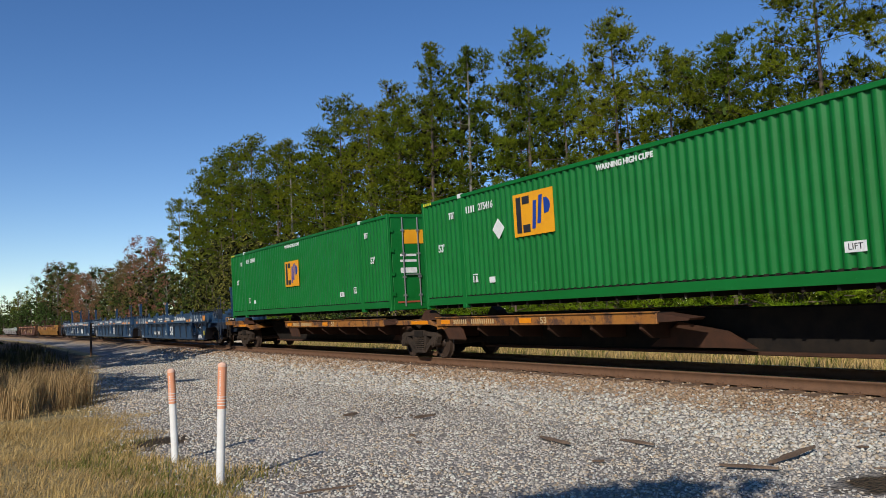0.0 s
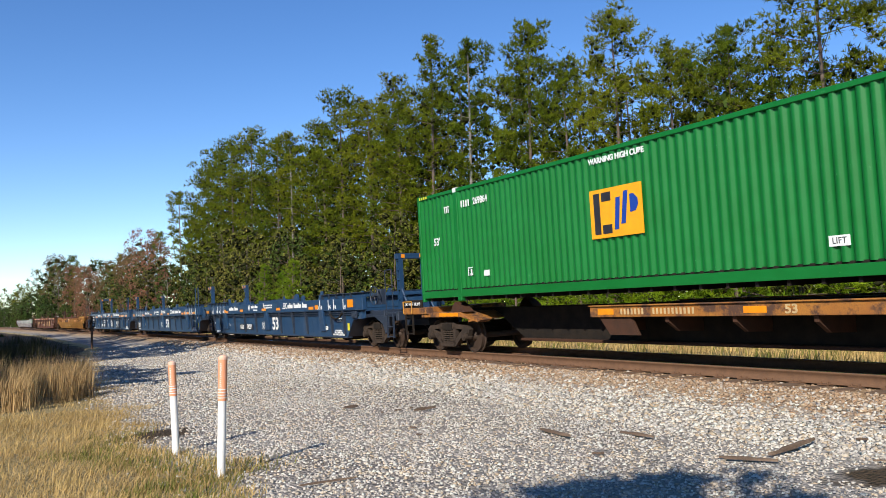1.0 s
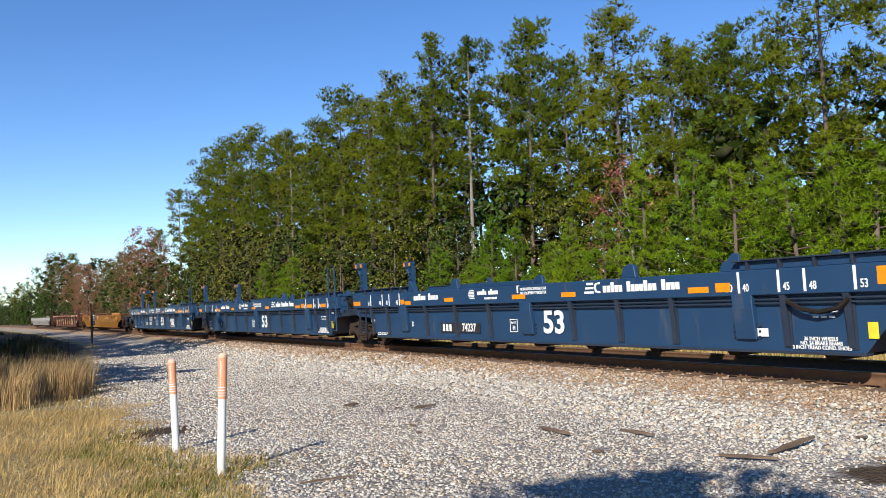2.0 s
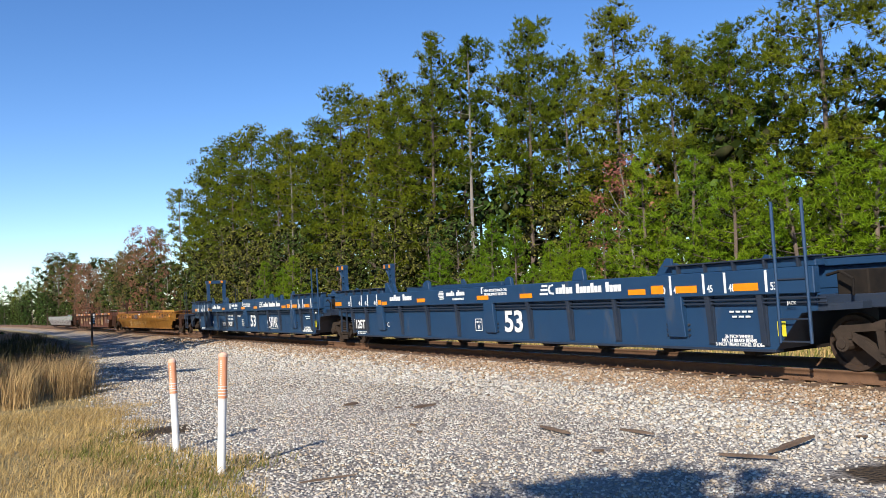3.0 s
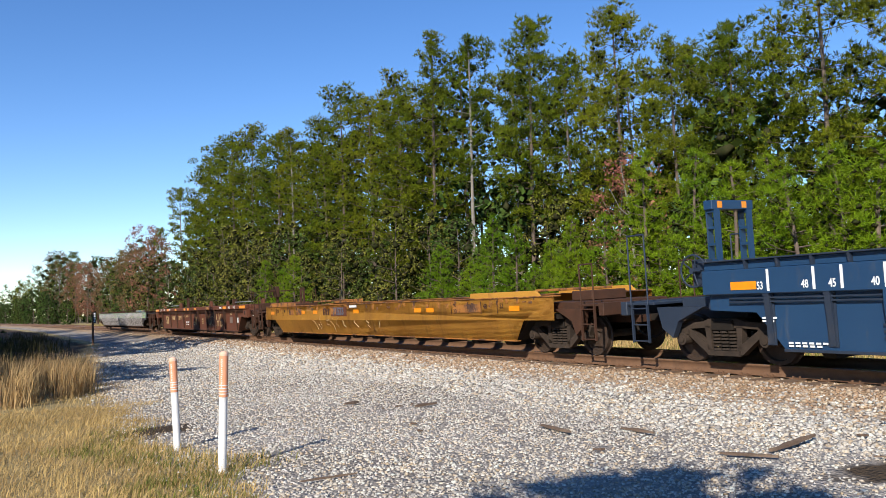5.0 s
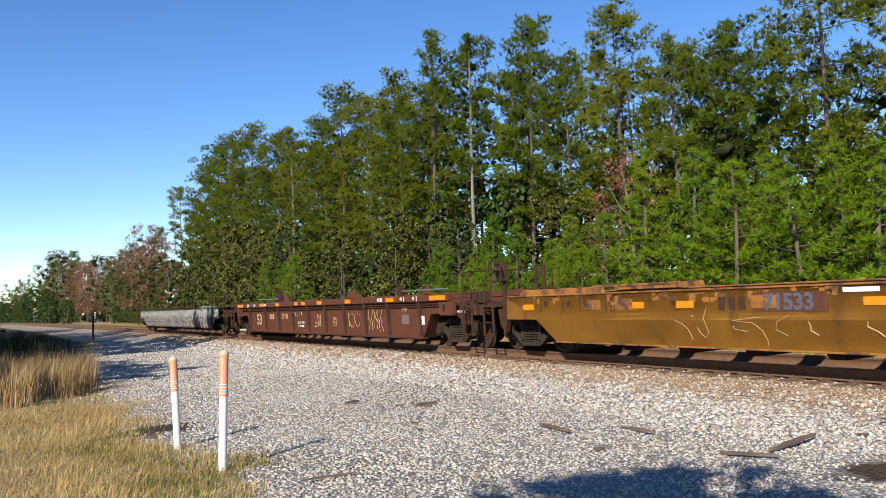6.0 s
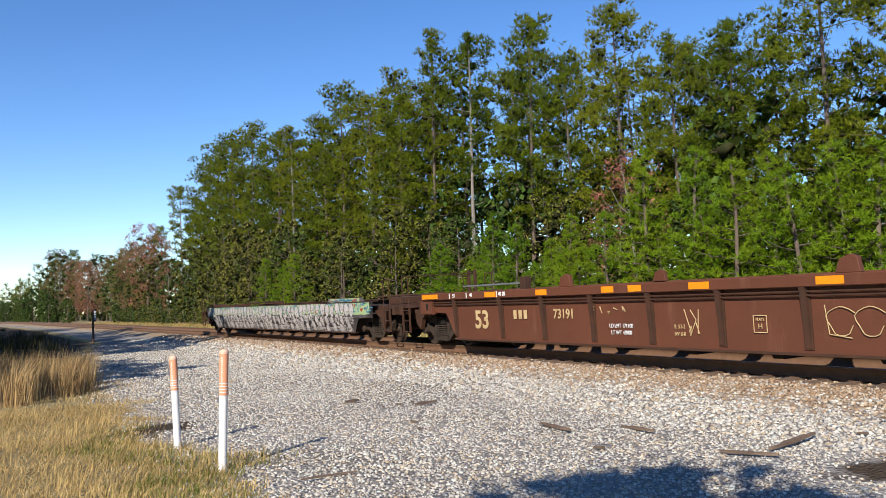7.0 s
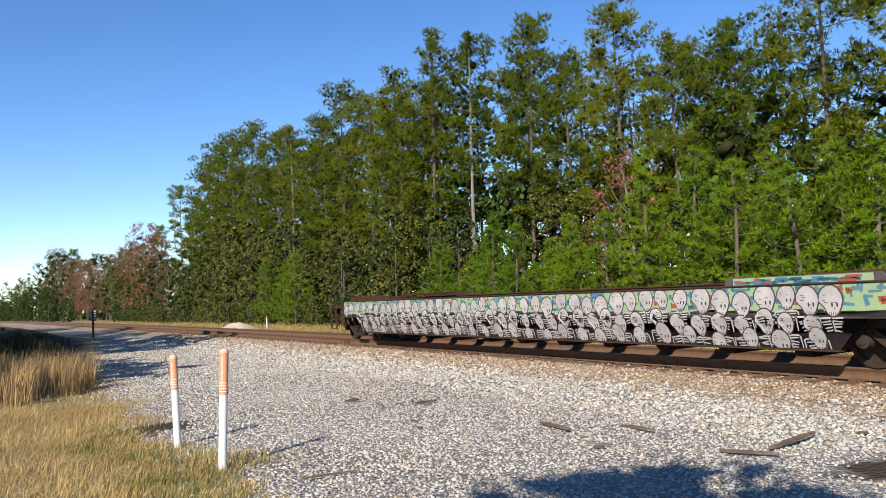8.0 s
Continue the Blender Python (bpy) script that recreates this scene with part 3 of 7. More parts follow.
    part("door_emblem", boxes((L - 0.021, L - 0.008, -0.75, 0.10, 2.0, 2.42)), M["orange_sign"], ob, "amber square emblem")
    for z, h in ((1.62, 0.07), (1.45, 0.07), (1.12, 0.16)):
        part("door_bar", boxes((L - 0.021, L - 0.01, -0.9, -0.35, z, z + h)), M["white"], ob)
    for s in (-1, 1):
        part("reflector", boxes((L - 0.021, L - 0.008, s * 0.3, s * 1.05, 0.23, 0.28)), M["mural_red"], ob, "red reflector strip")
    # near side markings
    y = -W + 0.018
    emblem(ob, emblem_x, emblem_x + 1.47, y - 0.012, emblem_z, emblem_z + 0.97)
    lettering("warning_text", "WARNING HIGH CUBE", 0.155, M["white"], ob, -0.07, y, 2.66, 0.98, bold=0.006)
    lettering("length_text", "53'", 0.27, M["white"], ob, -7.13, y - 0.002, 1.58, 1.0, bold=0.008)
    lettering("length_text", "53'", 0.27, M["white"], ob, 6.95, y - 0.002, 1.57, 1.0, bold=0.008)
    lettering("lift_text", "LIFT", 0.13, M["logo_dark"], ob, 4.5, y - 0.006, 0.63, 1.0)
    plate("lift_label", ob, 4.33, 4.67, y, 0.55, 0.71, M["white"])
    plate("lift_label", ob, -4.93, -4.68, y, 0.58, 0.72, M["white"])
    bm = bmesh.new()
    for i in range(4):
        box(bm, -5.82 + i * 0.112, -5.82 + i * 0.112 + 0.055, y - 0.004, y + 0.002, 2.36, 2.53)
    tagged(part("marking", bm, M["white"], ob), kind="stuff")
    lettering("number_text", number, 0.235, M["white"], ob, -4.93, y - 0.002, 2.445, 0.92, bold=0.006)
    for x in (-6.68, 6.4):
        part("marking", boxes((x, x + 0.28, y - 0.004, y + 0.002, 2.44, 2.47), (x + 0.03, x + 0.07, y - 0.004, y + 0.002, 2.30, 2.44),
                              (x + 0.12, x + 0.16, y - 0.004, y + 0.002, 2.30, 2.44), (x + 0.20, x + 0.24, y - 0.004, y + 0.002, 2.30, 2.42)), M["white"], ob)
    for x in (-5.65, 5.45):
        part("marking", boxes((x, x + 0.22, y - 0.004, y + 0.002, 0.80, 0.83), (x + 0.0, x + 0.04, y - 0.004, y + 0.002, 0.62, 0.78),
                              (x + 0.10, x + 0.22, y - 0.004, y + 0.002, 0.62, 0.68), (x + 0.13, x + 0.19, y - 0.004, y + 0.002, 0.68, 0.78)), M["white"], ob)
    if diamond:
        part("placard", prism(bmesh.new(), [(-4.42, 1.58), (-4.17, 1.83), (-4.42, 2.08), (-4.67, 1.83)], y - 0.006, y + 0.002), M["white"], ob, "white diamond placard")
    for i in range(4):
        part("hazard_stripe", boxes((-L + 0.12 + i * 0.12, -L + 0.18 + i * 0.12, -W - 0.004, -W + 0.01, H - 0.10, H - 0.03)), M["label_yellow"], ob)
    MOVES.append((ob, u_rear + L - 7.0, u_rear + L + 7.0, 1.3469))
    return ob


# ---------------------------------------------------------------- spine car under the containers
def spine_car(u_truck_rear, u_truck_front, plat0, plat1, end):
    """Skeleton car: a deep middle beam, a wheel platform with side sills, stub platforms over the trucks."""
    ob = thing("spine_car", "rusty yellow skeleton flat car carrying a green container", "rail car", "cars of the train")
    mid = (u_truck_rear + u_truck_front) / 2
    hw = (u_truck_front - u_truck_rear) / 2
    Y, Gm = M["yellow_frame"], M["grime"]
    bm = bmesh.new()
    prism(bm, [(-hw - 0.6, 1.12), (-hw - 0.6, 0.95), (-hw + 1.3, 0.9), (-hw + 2.3, 0.33), (hw - 2.3, 0.33), (hw - 1.3, 0.9), (hw + 0.6, 0.95), (hw + 0.6, 1.12)], -0.2, 0.2)
    part("centre_beam", bevelled(bm, 0.02), Gm, ob)
    for s in (-1, 1):
        part("beam_flange", bevelled(boxes((-hw + 2.3, hw - 2.3, s * 0.16, s * 0.34, 0.29, 0.35)), 0.01), M["red_frame"], ob)
    a, b = plat0 - mid, plat1 - mid
    for s in (-1, 1):
        sill = part("side_sill", bevelled(boxes((a, b, s * 1.24, s * 1.30, 0.90, 1.11)), 0.008), Y, ob, "rust-stained yellow side sill")
        part("sill_lip", bevelled(boxes((a, b, s * 1.20, s * 1.34, 1.11, 1.135)), 0.006), Y, ob)
        n = 6
        for i in range(n):
            x = a + 0.5 + (b - a - 1.0) * i / (n - 1)
            bm = prism(bmesh.new(), [(s * 1.22, 1.08), (s * 1.22, 0.80), (s * 0.95, 0.62), (s * 0.33, 0.58), (s * 0.33, 1.08)], x - 0.04, x + 0.04, "x")
            part("outrigger", bm, M["red_frame"], ob)
        bm = prism(bmesh.new(), [(a + 0.2, 0.9), (a + 1.1, 0.9), (a + 1.3, 0.55), (a + 0.5, 0.55)], s * 1.18, s * 1.24)
        part("end_bracket", bm, M["red_frame"], ob)
    part("deck", boxes((a, b, -1.22, -0.34, 1.085, 1.105)), Gm, ob)
    part("deck", boxes((a, b, 0.34, 1.22, 1.085, 1.105)), Gm, ob)
    # near side stencils
    for x0 in (a + 0.9, ):
        bm = bmesh.new()
        for i in range(20):
            if i not in (7, 8):
                box(bm, x0 + i * 0.095, x0 + i * 0.095 + 0.045, -1.306, -1.298, 0.95, 1.06)
        tagged(part("marking", bm, M["tan"], ob, "worn pale stencil"), kind="stuff")
    lettering("length_text", "53", 0.2, M["tan"], ob, a + 4.7, -1.302, 1.0, 1.2, bold=0.005)
    for x0 in (a + 0.25, a + 3.8):
        plate("reflector", ob, x0, x0 + 0.45, -1.302, 0.95, 1.06, M["amber"], "amber reflector")
    part("platform_toe", prism(bmesh.new(), [(b, 1.10), (b + 0.8, 1.0), (b + 0.75, 0.96), (b, 0.93)], -1.28, -0.9), M["red_frame"], ob)
    part("skirt", prism(bmesh.new(), [(b - 0.2, 0.9), (b + 0.9, 0.72), (b + 1.5, 0.42), (b - 1.0, 0.42)], -0.52, -0.44), M["red_frame"], ob)
    for e in (-1, 1):
        x = e * hw
        bm = prism(bmesh.new(), [(x - 1.05, 0.93), (x + 1.0, 0.93), (x + 1.45, 0.86), (x + 1.45, 0.90), (x + 1.0, 1.06), (x - 1.05, 1.06)], -1.26, 1.26)
        part("end_platform", bevelled(bm, 0.01), Y, ob, "yellow end platform with rust")
        plate("reflector", ob, x - 0.05, x + 0.90, -1.262, 0.95, 1.04, M["amber"], "amber reflector")
        part("container_stand", prism(bmesh.new(), [(x + 0.5, 1.06), (x + 1.2, 1.06), (x + 1.0, 1.22), (x + 0.75, 1.33), (x + 0.62, 1.22)], -1.24, -0.95), M["red_frame"], ob)
        part("container_stand", prism(bmesh.new(), [(x + 0.5, 1.06), (x + 1.2, 1.06), (x + 1.0, 1.22), (x + 0.75, 1.33), (x + 0.62, 1.22)], 0.95, 1.24), M["red_frame"], ob)
        part("side_bearing", prism(bmesh.new(), [(x + 1.35, 0.92), (x + 1.75, 0.92), (x + 1.95, 0.86), (x + 1.75, 0.80), (x + 1.6, 0.84), (x + 1.35, 0.80)], -1.24, -0.9), M["yellow_frame"], ob)
    truck(ob, -hw, M["truck"])
    if end == "front":
        truck(ob, hw, M["truck"])
    else:
        # buffer end towards the well cars
        part("end_sill", bevelled(boxes((-hw - 2.05, -hw - 0.6, -1.3, 1.3, 1.02, 1.2)), 0.012), Y, ob, "yellow end sill with rust")
        part("buffer_plate", bevelled(boxes((-hw - 2.3, -hw - 1.2, -1.15, -1.1, 1.16, 1.42)), 0.008), Gm, ob)
        lettering("hump_text", "DO NOT HUMP", 0.13, M["white"], ob, -hw - 1.75, -1.155, 1.30, 1.0)
        grab(ob, [(-hw - 2.0, -1.32, 1.05), (-hw - 2.0, -1.32, 1.38), (-hw - 1.5, -1.32, 1.38), (-hw - 1.5, -1.32, 1.05)], M["yellow"], "yellow grab iron")
        ladder(ob, -hw - 1.7, -1.3, 0.45, 1.02, M["grime"], 3)
        coupler(ob, -hw - 2.2, -1)
    MOVES.append((ob, u_truck_rear, u_truck_front, 0.0))
    return ob


# ---------------------------------------------------------------- well cars
def end_sets(ob, x, e, frame_mat, z_deck, rails, wheel=True, reach=2.12):
    """What stands on and hangs from the outer end of a well car beyond its truck; e: 1 at the front, -1 at the rear."""
    k = e * reach / 2.12
    part("end_sill", bevelled(boxes((x, x + k * 2.1, -0.42, 0.42, 0.66, 1.0)), 0.015), frame_mat, ob)
    part("cross_sill", bevelled(boxes((x + k * 1.95, x + k * 2.12, -1.42, 1.42, 0.86, 1.12)), 0.012), frame_mat, ob)
    part("walkway", bevelled(boxes((x + k * 1.25, x + k * 1.95, -1.40, 1.40, 1.05, 1.10)), 0.008), frame_mat, ob)
    for s in (-1, 1):
        ladder(ob, x + k * 1.6, s * 1.42, 0.36, 1.06, frame_mat, 3, 0.40)
        grab(ob, [(x + k * 1.38, s * 1.42, 1.06), (x + k * 1.38, s * 1.42, rails), (x + k * 1.82, s * 1.42, rails), (x + k * 1.82, s * 1.42, 1.06)], frame_mat)
        part("step_bracket", prism(bmesh.new(), [(x + k * 0.2, 1.0), (x + k * 1.3, 1.0), (x + k * 1.2, 0.62), (x + k * 0.95, 0.45), (x + k * 0.8, 0.75)], s * 1.16, s * 1.28), frame_mat, ob)
    if wheel:
        brake_wheel(ob, x + k * 0.35, -1.30, 1.62, frame_mat)
    coupler(ob, x + k * 2.12, e)


def well_car_posts(ob, body, frame_mat, hw, zc0, zc1, zb, posts, wide, ends_up, xf=9.3):
    """Sides with upright posts under a top chord, for the navy and the brown cars."""
    for s in (-1, 1):
        y = s * 1.38
        bm = prism(bmesh.new(), [(-hw, zb), (hw, zb), (hw + 0.48, 0.90), (xf - 0.05, 0.94), (xf - 0.05, zc0), (-9.25, zc0), (-9.25, 0.94), (-hw - 0.48, 0.90)], y, y - s * 0.02)
        part("side_panel", bm, body, ob)
        part("top_chord", bevelled(boxes((-9.3, xf, s * 1.34, s * 1.49, zc0, zc1)), 0.012), body, ob)
        part("bottom_sill", bevelled(boxes((-hw, hw, s * 1.22, s * 1.41, zb - 0.045, zb)), 0.006), frame_mat, ob)
        for x in posts:
            bm = prism(bmesh.new(), [(s * 1.38, zb + 0.07), (s * 1.41, zb + 0.07), (s * 1.475, zc0 - 0.06), (s * 1.49, zc0), (s * 1.38, zc0)], x - 0.05, x + 0.05, "x")
            box(bm, x - 0.08, x + 0.08, s * 1.38, s * 1.40, zb + 0.05, zc0)
            part("side_post", bm, frame_mat, ob)
        for x in wide:
            bm = prism(bmesh.new(), [(s * 1.38, zb + 0.16), (s * 1.44, zb + 0.16), (s * 1.495, zc0 - 0.2), (s * 1.495, zc0 + 0.02), (s * 1.38, zc0 + 0.02)], x - 0.2, x + 0.2, "x")
            part("stacking_post", bevelled(bm, 0.012), body, ob)
            bm = bmesh.new()
            for k in (0, 1, 2):
                for q in (-0.25, 0.25):
                    rod(bm, (x + q, s * 1.38, zb + 0.2 + k * 0.09), (x + q, s * 1.415, zb + 0.2 + k * 0.09), 0.022, 8)
            part("rivet", bm, frame_mat, ob)
        for z in (zc0 - 0.07, zc0 - 0.13):
            part("air_pipe", rod(bmesh.new(), (-8.8, s * 1.43, z), (8.8, s * 1.43, z), 0.016, 6), frame_mat, ob)
        # raised guide ledges near both ends of the chord
        for e in ends_up:
            part("guide_ledge", bevelled(boxes((e * 5.8, -9.3 if e < 0 else xf, s * 1.24, s * 1.42, zc1, zc1 + 0.14)), 0.01), body, ob)
            part("ledge_cap", bevelled(boxes((e * 5.7, -9.35 if e < 0 else xf + 0.05, s * 1.22, s * 1.50, zc1 + 0.14, zc1 + 0.165)), 0.006), frame_mat, ob)
            for k in range(5):
                x = e * (6.0 + k * 0.6)
                part("gusset", prism(bmesh.new(), [(s * 1.42, zc1), (s * 1.48, zc1), (s * 1.50, zc1 + 0.14), (s * 1.42, zc1 + 0.14)], x - 0.02, x + 0.02, "x"), frame_mat, ob)
            part("guide_horn", bevelled(prism(bmesh.new(), [(e * 5.75, zc1), (e * 5.35, zc1), (e * 5.5, zc1 + 0.18), (e * 5.62, zc1 + 0.30), (e * 5.75, zc1 + 0.28)], s * 1.30, s * 1.36), 0.008), body, ob)
        for x in (-3.2, 3.2):
            part("guide_horn", bevelled(prism(bmesh.new(), [(x - 0.2, zc1), (x + 0.2, zc1), (x + 0.16, zc1 + 0.22), (x + 0.05, zc1 + 0.27), (x - 0.12, zc1 + 0.2)], s * 1.30, s * 1.40), 0.008), body, ob)
    for i in range(9):
        x = -7.2 + i * 1.8
        part("cross_bearer", prism(bmesh.new(), [(-1.3, zb), (1.3, zb), (1.2, zb - 0.13), (-1.2, zb - 0.13)], x - 0.11, x + 0.11, "x"), M["grime"], ob)
    for e in (-1, 1):
        part("well_bulkhead", prism(bmesh.new(), [(e * hw, zb), (e * (hw + 0.5), 0.92), (e * 9.3, 0.96), (e * 9.3, 1.06), (e * (hw + 0.3), 1.02), (e * (hw - 0.15), zb)], -1.36, 1.36), frame_mat, ob)
        part("bolster_deck", bevelled(boxes((e * 8.4, e * 10.1, -1.15, 1.15, 0.96, 1.16)), 0.012), frame_mat, ob)


def portal(ob, x, z0, z1, material, body):
    """A pierced walkway frame across the car."""
    for s in (-1, 1):
        leg = bmesh.new()
        for k in (-0.09, 0.09):
            box(leg, x + k - 0.015, x + k + 0.015, s * 0.36, s * 0.50, z0, z1)
        n = 5
        for i in range(n + 1):
            z = z0 + (z1 - z0 - 0.05) * i / n
            box(leg, x - 0.09, x + 0.09, s * 0.36, s * 0.50, z, z + 0.05)
        part("portal_leg", leg, material, ob)
        part("portal_brace", rod(bmesh.new(), (x + 0.5, s * 0.43, z0), (x + 0.08, s * 0.43, z0 + 0.62), 0.035, 6), material, ob)
        plate("reflector", ob, x - 0.11, x - 0.10, s * 0.43 + 0.06, z1 - 0.02, z1 + 0.1, M["amber"], "amber reflector", 0.12)
    part("portal_beam", bevelled(boxes((x - 0.1, x + 0.1, -0.55, 0.55, z1, z1 + 0.17)), 0.01), material, ob)
    for k in (-0.35, 0.3):
        part("reflector", boxes((x - 0.108, x - 0.098, k - 0.06, k + 0.06, z1 + 0.03, z1 + 0.15), (x + 0.098, x + 0.108, k - 0.06, k + 0.06, z1 + 0.03, z1 + 0.15)), M["amber"], ob, "amber reflector")


def gallows(ob, x, y, z0, z1, e, material):
    """A pierced upright with an arm over the joint and a brace; e: the way the arm points."""
    bm = bmesh.new()
    for k in (-0.09, 0.09):
        box(bm, x + k - 0.02, x + k + 0.02, y - 0.07, y + 0.07, z0, z1)
    for i in range(5):
        z = z0 + (z1 - z0) * i / 4.4
        box(bm, x - 0.09, x + 0.09, y - 0.07, y + 0.07, z, z + 0.07)
    part("gallows_post", bm, material, ob)
    part("gallows_arm", bevelled(boxes((x - e * 0.11, x + e * 0.50, y - 0.08, y + 0.08, z1 - 0.08, z1 + 0.09)), 0.01), material, ob)
    part("gallows_brace", rod(bmesh.new(), (x + e * 0.05, y, z0 + 0.38), (x + e * 0.42, y, z1 - 0.06), 0.035, 6), material, ob)
    part("gallows_foot", prism(bmesh.new(), [(x - 0.35, z0), (x + 0.3, z0), (x + 0.12, z0 + 0.3), (x - 0.12, z0 + 0.3)], y - 0.05, y + 0.05), material, ob)
    for k in (0.0, 0.38):
        u = x + e * k
        part("reflector", boxes((u - 0.05, u + 0.05, y - 0.088, y - 0.078, z1 - 0.05, z1 + 0.06)), M["amber"], ob, "amber reflector")


def side_bars(ob, x0, z0, w, h, n, y, m, name="marking", gap=0.3):
    """Small writing as plain bars: n bars on a line w wide, of uneven height."""
    p = w / n
    bm = bmesh.new()
    for i in range(n):
        tall = (i * 7 + n) % 4 == 0 or gap > 0.25
        if gap > 0.25 or (i + 3) % 8:
            box(bm, x0 + i * p, x0 + i * p + p * (1 - gap), y - 0.004, y + 0.002, z0, z0 + h * (1.0 if tall else 0.68))
    return tagged(part(name, bm, m, ob), kind="stuff")


def navy_car(u_mid, kind, u_rear, u_front):
    labels = {"front": "navy blue empty well car, end unit coupled behind the containers", "middle": "navy blue empty well car, middle unit of three, marked 125T",
              "rear": "navy blue empty well car, rear unit of three with end portal"}
    ob = thing("well_car", labels[kind], "rail car", "cars of the train")
    B, F, Wt, A = M["blue"], M["blue_frame"], M["white"], M["amber"]
    hw, zb, zc0, zc1 = 7.84, 0.34, 1.20, 1.60
    well_car_posts(ob, B, F, hw, zc0, zc1, zb, (-8.05, -7.0, -4.68, -3.13, -1.58, 1.5, 2.9, 4.3, 6.6, 7.65), (-5.95, -0.05, 5.85), (-1, 1), 9.3 if kind == "front" else 8.65)
    y, yc = -1.402, -1.492
    lettering("length_text", "53", 0.66, Wt, ob, 0.86, y - 0.004, 0.745, 1.16, bold=0.018)
    lettering("plate_text", "PLATE", 0.075, Wt, ob, -0.62, y, 0.75, 1.0)
    lettering("plate_text", "H", 0.14, Wt, ob, -0.62, y, 0.63, 1.0, bold=0.004)
    part("plate_frame", boxes((-0.77, -0.47, y - 0.004, y + 0.002, 0.82, 0.835), (-0.77, -0.47, y - 0.004, y + 0.002, 0.54, 0.555),
                              (-0.77, -0.755, y - 0.004, y + 0.002, 0.555, 0.82), (-0.485, -0.47, y - 0.004, y + 0.002, 0.555, 0.82)), Wt, ob)
    if kind == "middle":
        plate("text_panel", ob, -8.0 - 0.05, -7.05, y, 0.50, 0.82, M["logo_dark"], "black stencil panel")
        lettering("tonnage_text", "125T", 0.36, Wt, ob, -7.53, y - 0.005, 0.66, 0.95, bold=0.012)
        lettering("unit_text", "C", 0.2, Wt, ob, -5.55, y, 0.66)
    else:
        for x0, x1, n in ((-3.95, -3.2, 3), (-3.06, -2.05, 5)):
            plate("text_panel", ob, x0, x1, y, 0.50, 0.74, M["logo_dark"], "black stencil panel")
            if n == 3:
                side_bars(ob, x0 + 0.12, 0.53, x1 - x0 - 0.26, 0.18, n, y - 0.004, Wt, gap=0.35)
            else:
                lettering("number_text", "74237", 0.27, Wt, ob, (x0 + x1) / 2, y - 0.006, 0.62, 0.95, bold=0.006)
        if kind == "rear":
            lettering("load_text", "LD LMT 116,400", 0.12, Wt, ob, -2.55, y, 1.0, 1.0)
            lettering("load_text", "LT WT 138,300", 0.12, Wt, ob, -2.55, y, 0.85, 1.0)
            lettering("load_text", "PER UNIT", 0.12, Wt, ob, -1.15, y, 0.98, 1.0)
            lettering("unit_text", "A", 0.2, Wt, ob, -5.5, y, 0.70)
            # sprayed tag
            bm = bmesh.new()
            for line in (((0.1, 0.95), (0.0, 0.8), (0.05, 0.62), (0.2, 0.6)), ((0.02, 0.8), (0.16, 0.8)), ((0.1, 0.95), (0.24, 1.0)),
                         ((0.52, 0.95), (0.3, 1.0), (0.3, 0.8), (0.5, 0.7), (0.5, 0.5), (0.26, 0.46)), ((0.62, 1.02), (0.6, 0.48)), ((0.82, 1.02), (0.8, 0.48)), ((0.6, 0.76), (0.82, 0.78)),
                         ((0.92, 0.46), (1.02, 1.0), (1.14, 0.46)), ((0.95, 0.68), (1.1, 0.68)), ((1.26, 0.46), (1.24, 1.0), (1.44, 0.98), (1.44, 0.78), (1.26, 0.74), (1.5, 0.44)),
                         ((0.26, 0.46), (0.0, 0.42), (0.7, 0.38), (1.6, 0.4))):
                pipe(bm, [(2.75 + 0.8 * a, y - 0.004, 0.2 + 0.72 * b) for a, b in line], 0.013, 5)
            tagged(part("scrawl", bm, Wt, ob, "white sprayed scrawl"), kind="stuff")
        else:
            lettering("unit_text", "B", 0.2, Wt, ob, -5.5, y, 0.70)
            plate("data_label", ob, 6.0, 6.25, y, 0.55, 0.68, Wt)
    plate("data_label", ob, 7.9, 8.05, y, 0.55, 0.78, M["label_yellow"], "yellow warning label")
    for x0, z0, w, n in ((7.0, 0.92, 0.5, 4), (7.05, 0.84, 0.4, 3), (-7.75, 0.42, 0.7, 6), (-7.75, 0.375, 0.6, 5), (-8.2, 0.8, 0.3, 3), (-8.2, 0.75, 0.25, 2)):
        side_bars(ob, x0, z0, w, 0.03, n, y, Wt)
    for k, tx in enumerate(("36 INCH WHEELS", "NO. 24 BRAKE BEAMS", "3 INCH TREAD COND. SHOES")):
        lettering("notice_text", tx, 0.078, Wt, ob, 7.15, y, 0.53 - 0.065 * k, 0.92, bold=0.002)
    # top chord: bars for the lettered names, dividers and reflectors
    side_bars(ob, -5.2, 1.36, 1.36, 0.17, 10, yc, Wt, "name_bar", 0.16)
    side_bars(ob, -1.95, 1.42, 0.90, 0.13, 11, yc, Wt, "name_bar", 0.16)
    side_bars(ob, -1.65, 1.31, 0.55, 0.05, 10, yc, Wt, "name_bar", 0.3)
    bm = bmesh.new()
    for i in range(6):
        z = 1.34 + i * 0.037
        box(bm, -2.38 + 0.03 * abs(i - 2.5), -2.08 - 0.02 * (i % 2), yc - 0.004, yc + 0.002, z, z + 0.024)
    part("emblem", bm, Wt, ob, "white striped round emblem")
    side_bars(ob, 2.58, 1.35, 2.0, 0.19, 18, yc, Wt, "name_bar", 0.16)
    bm = bmesh.new()
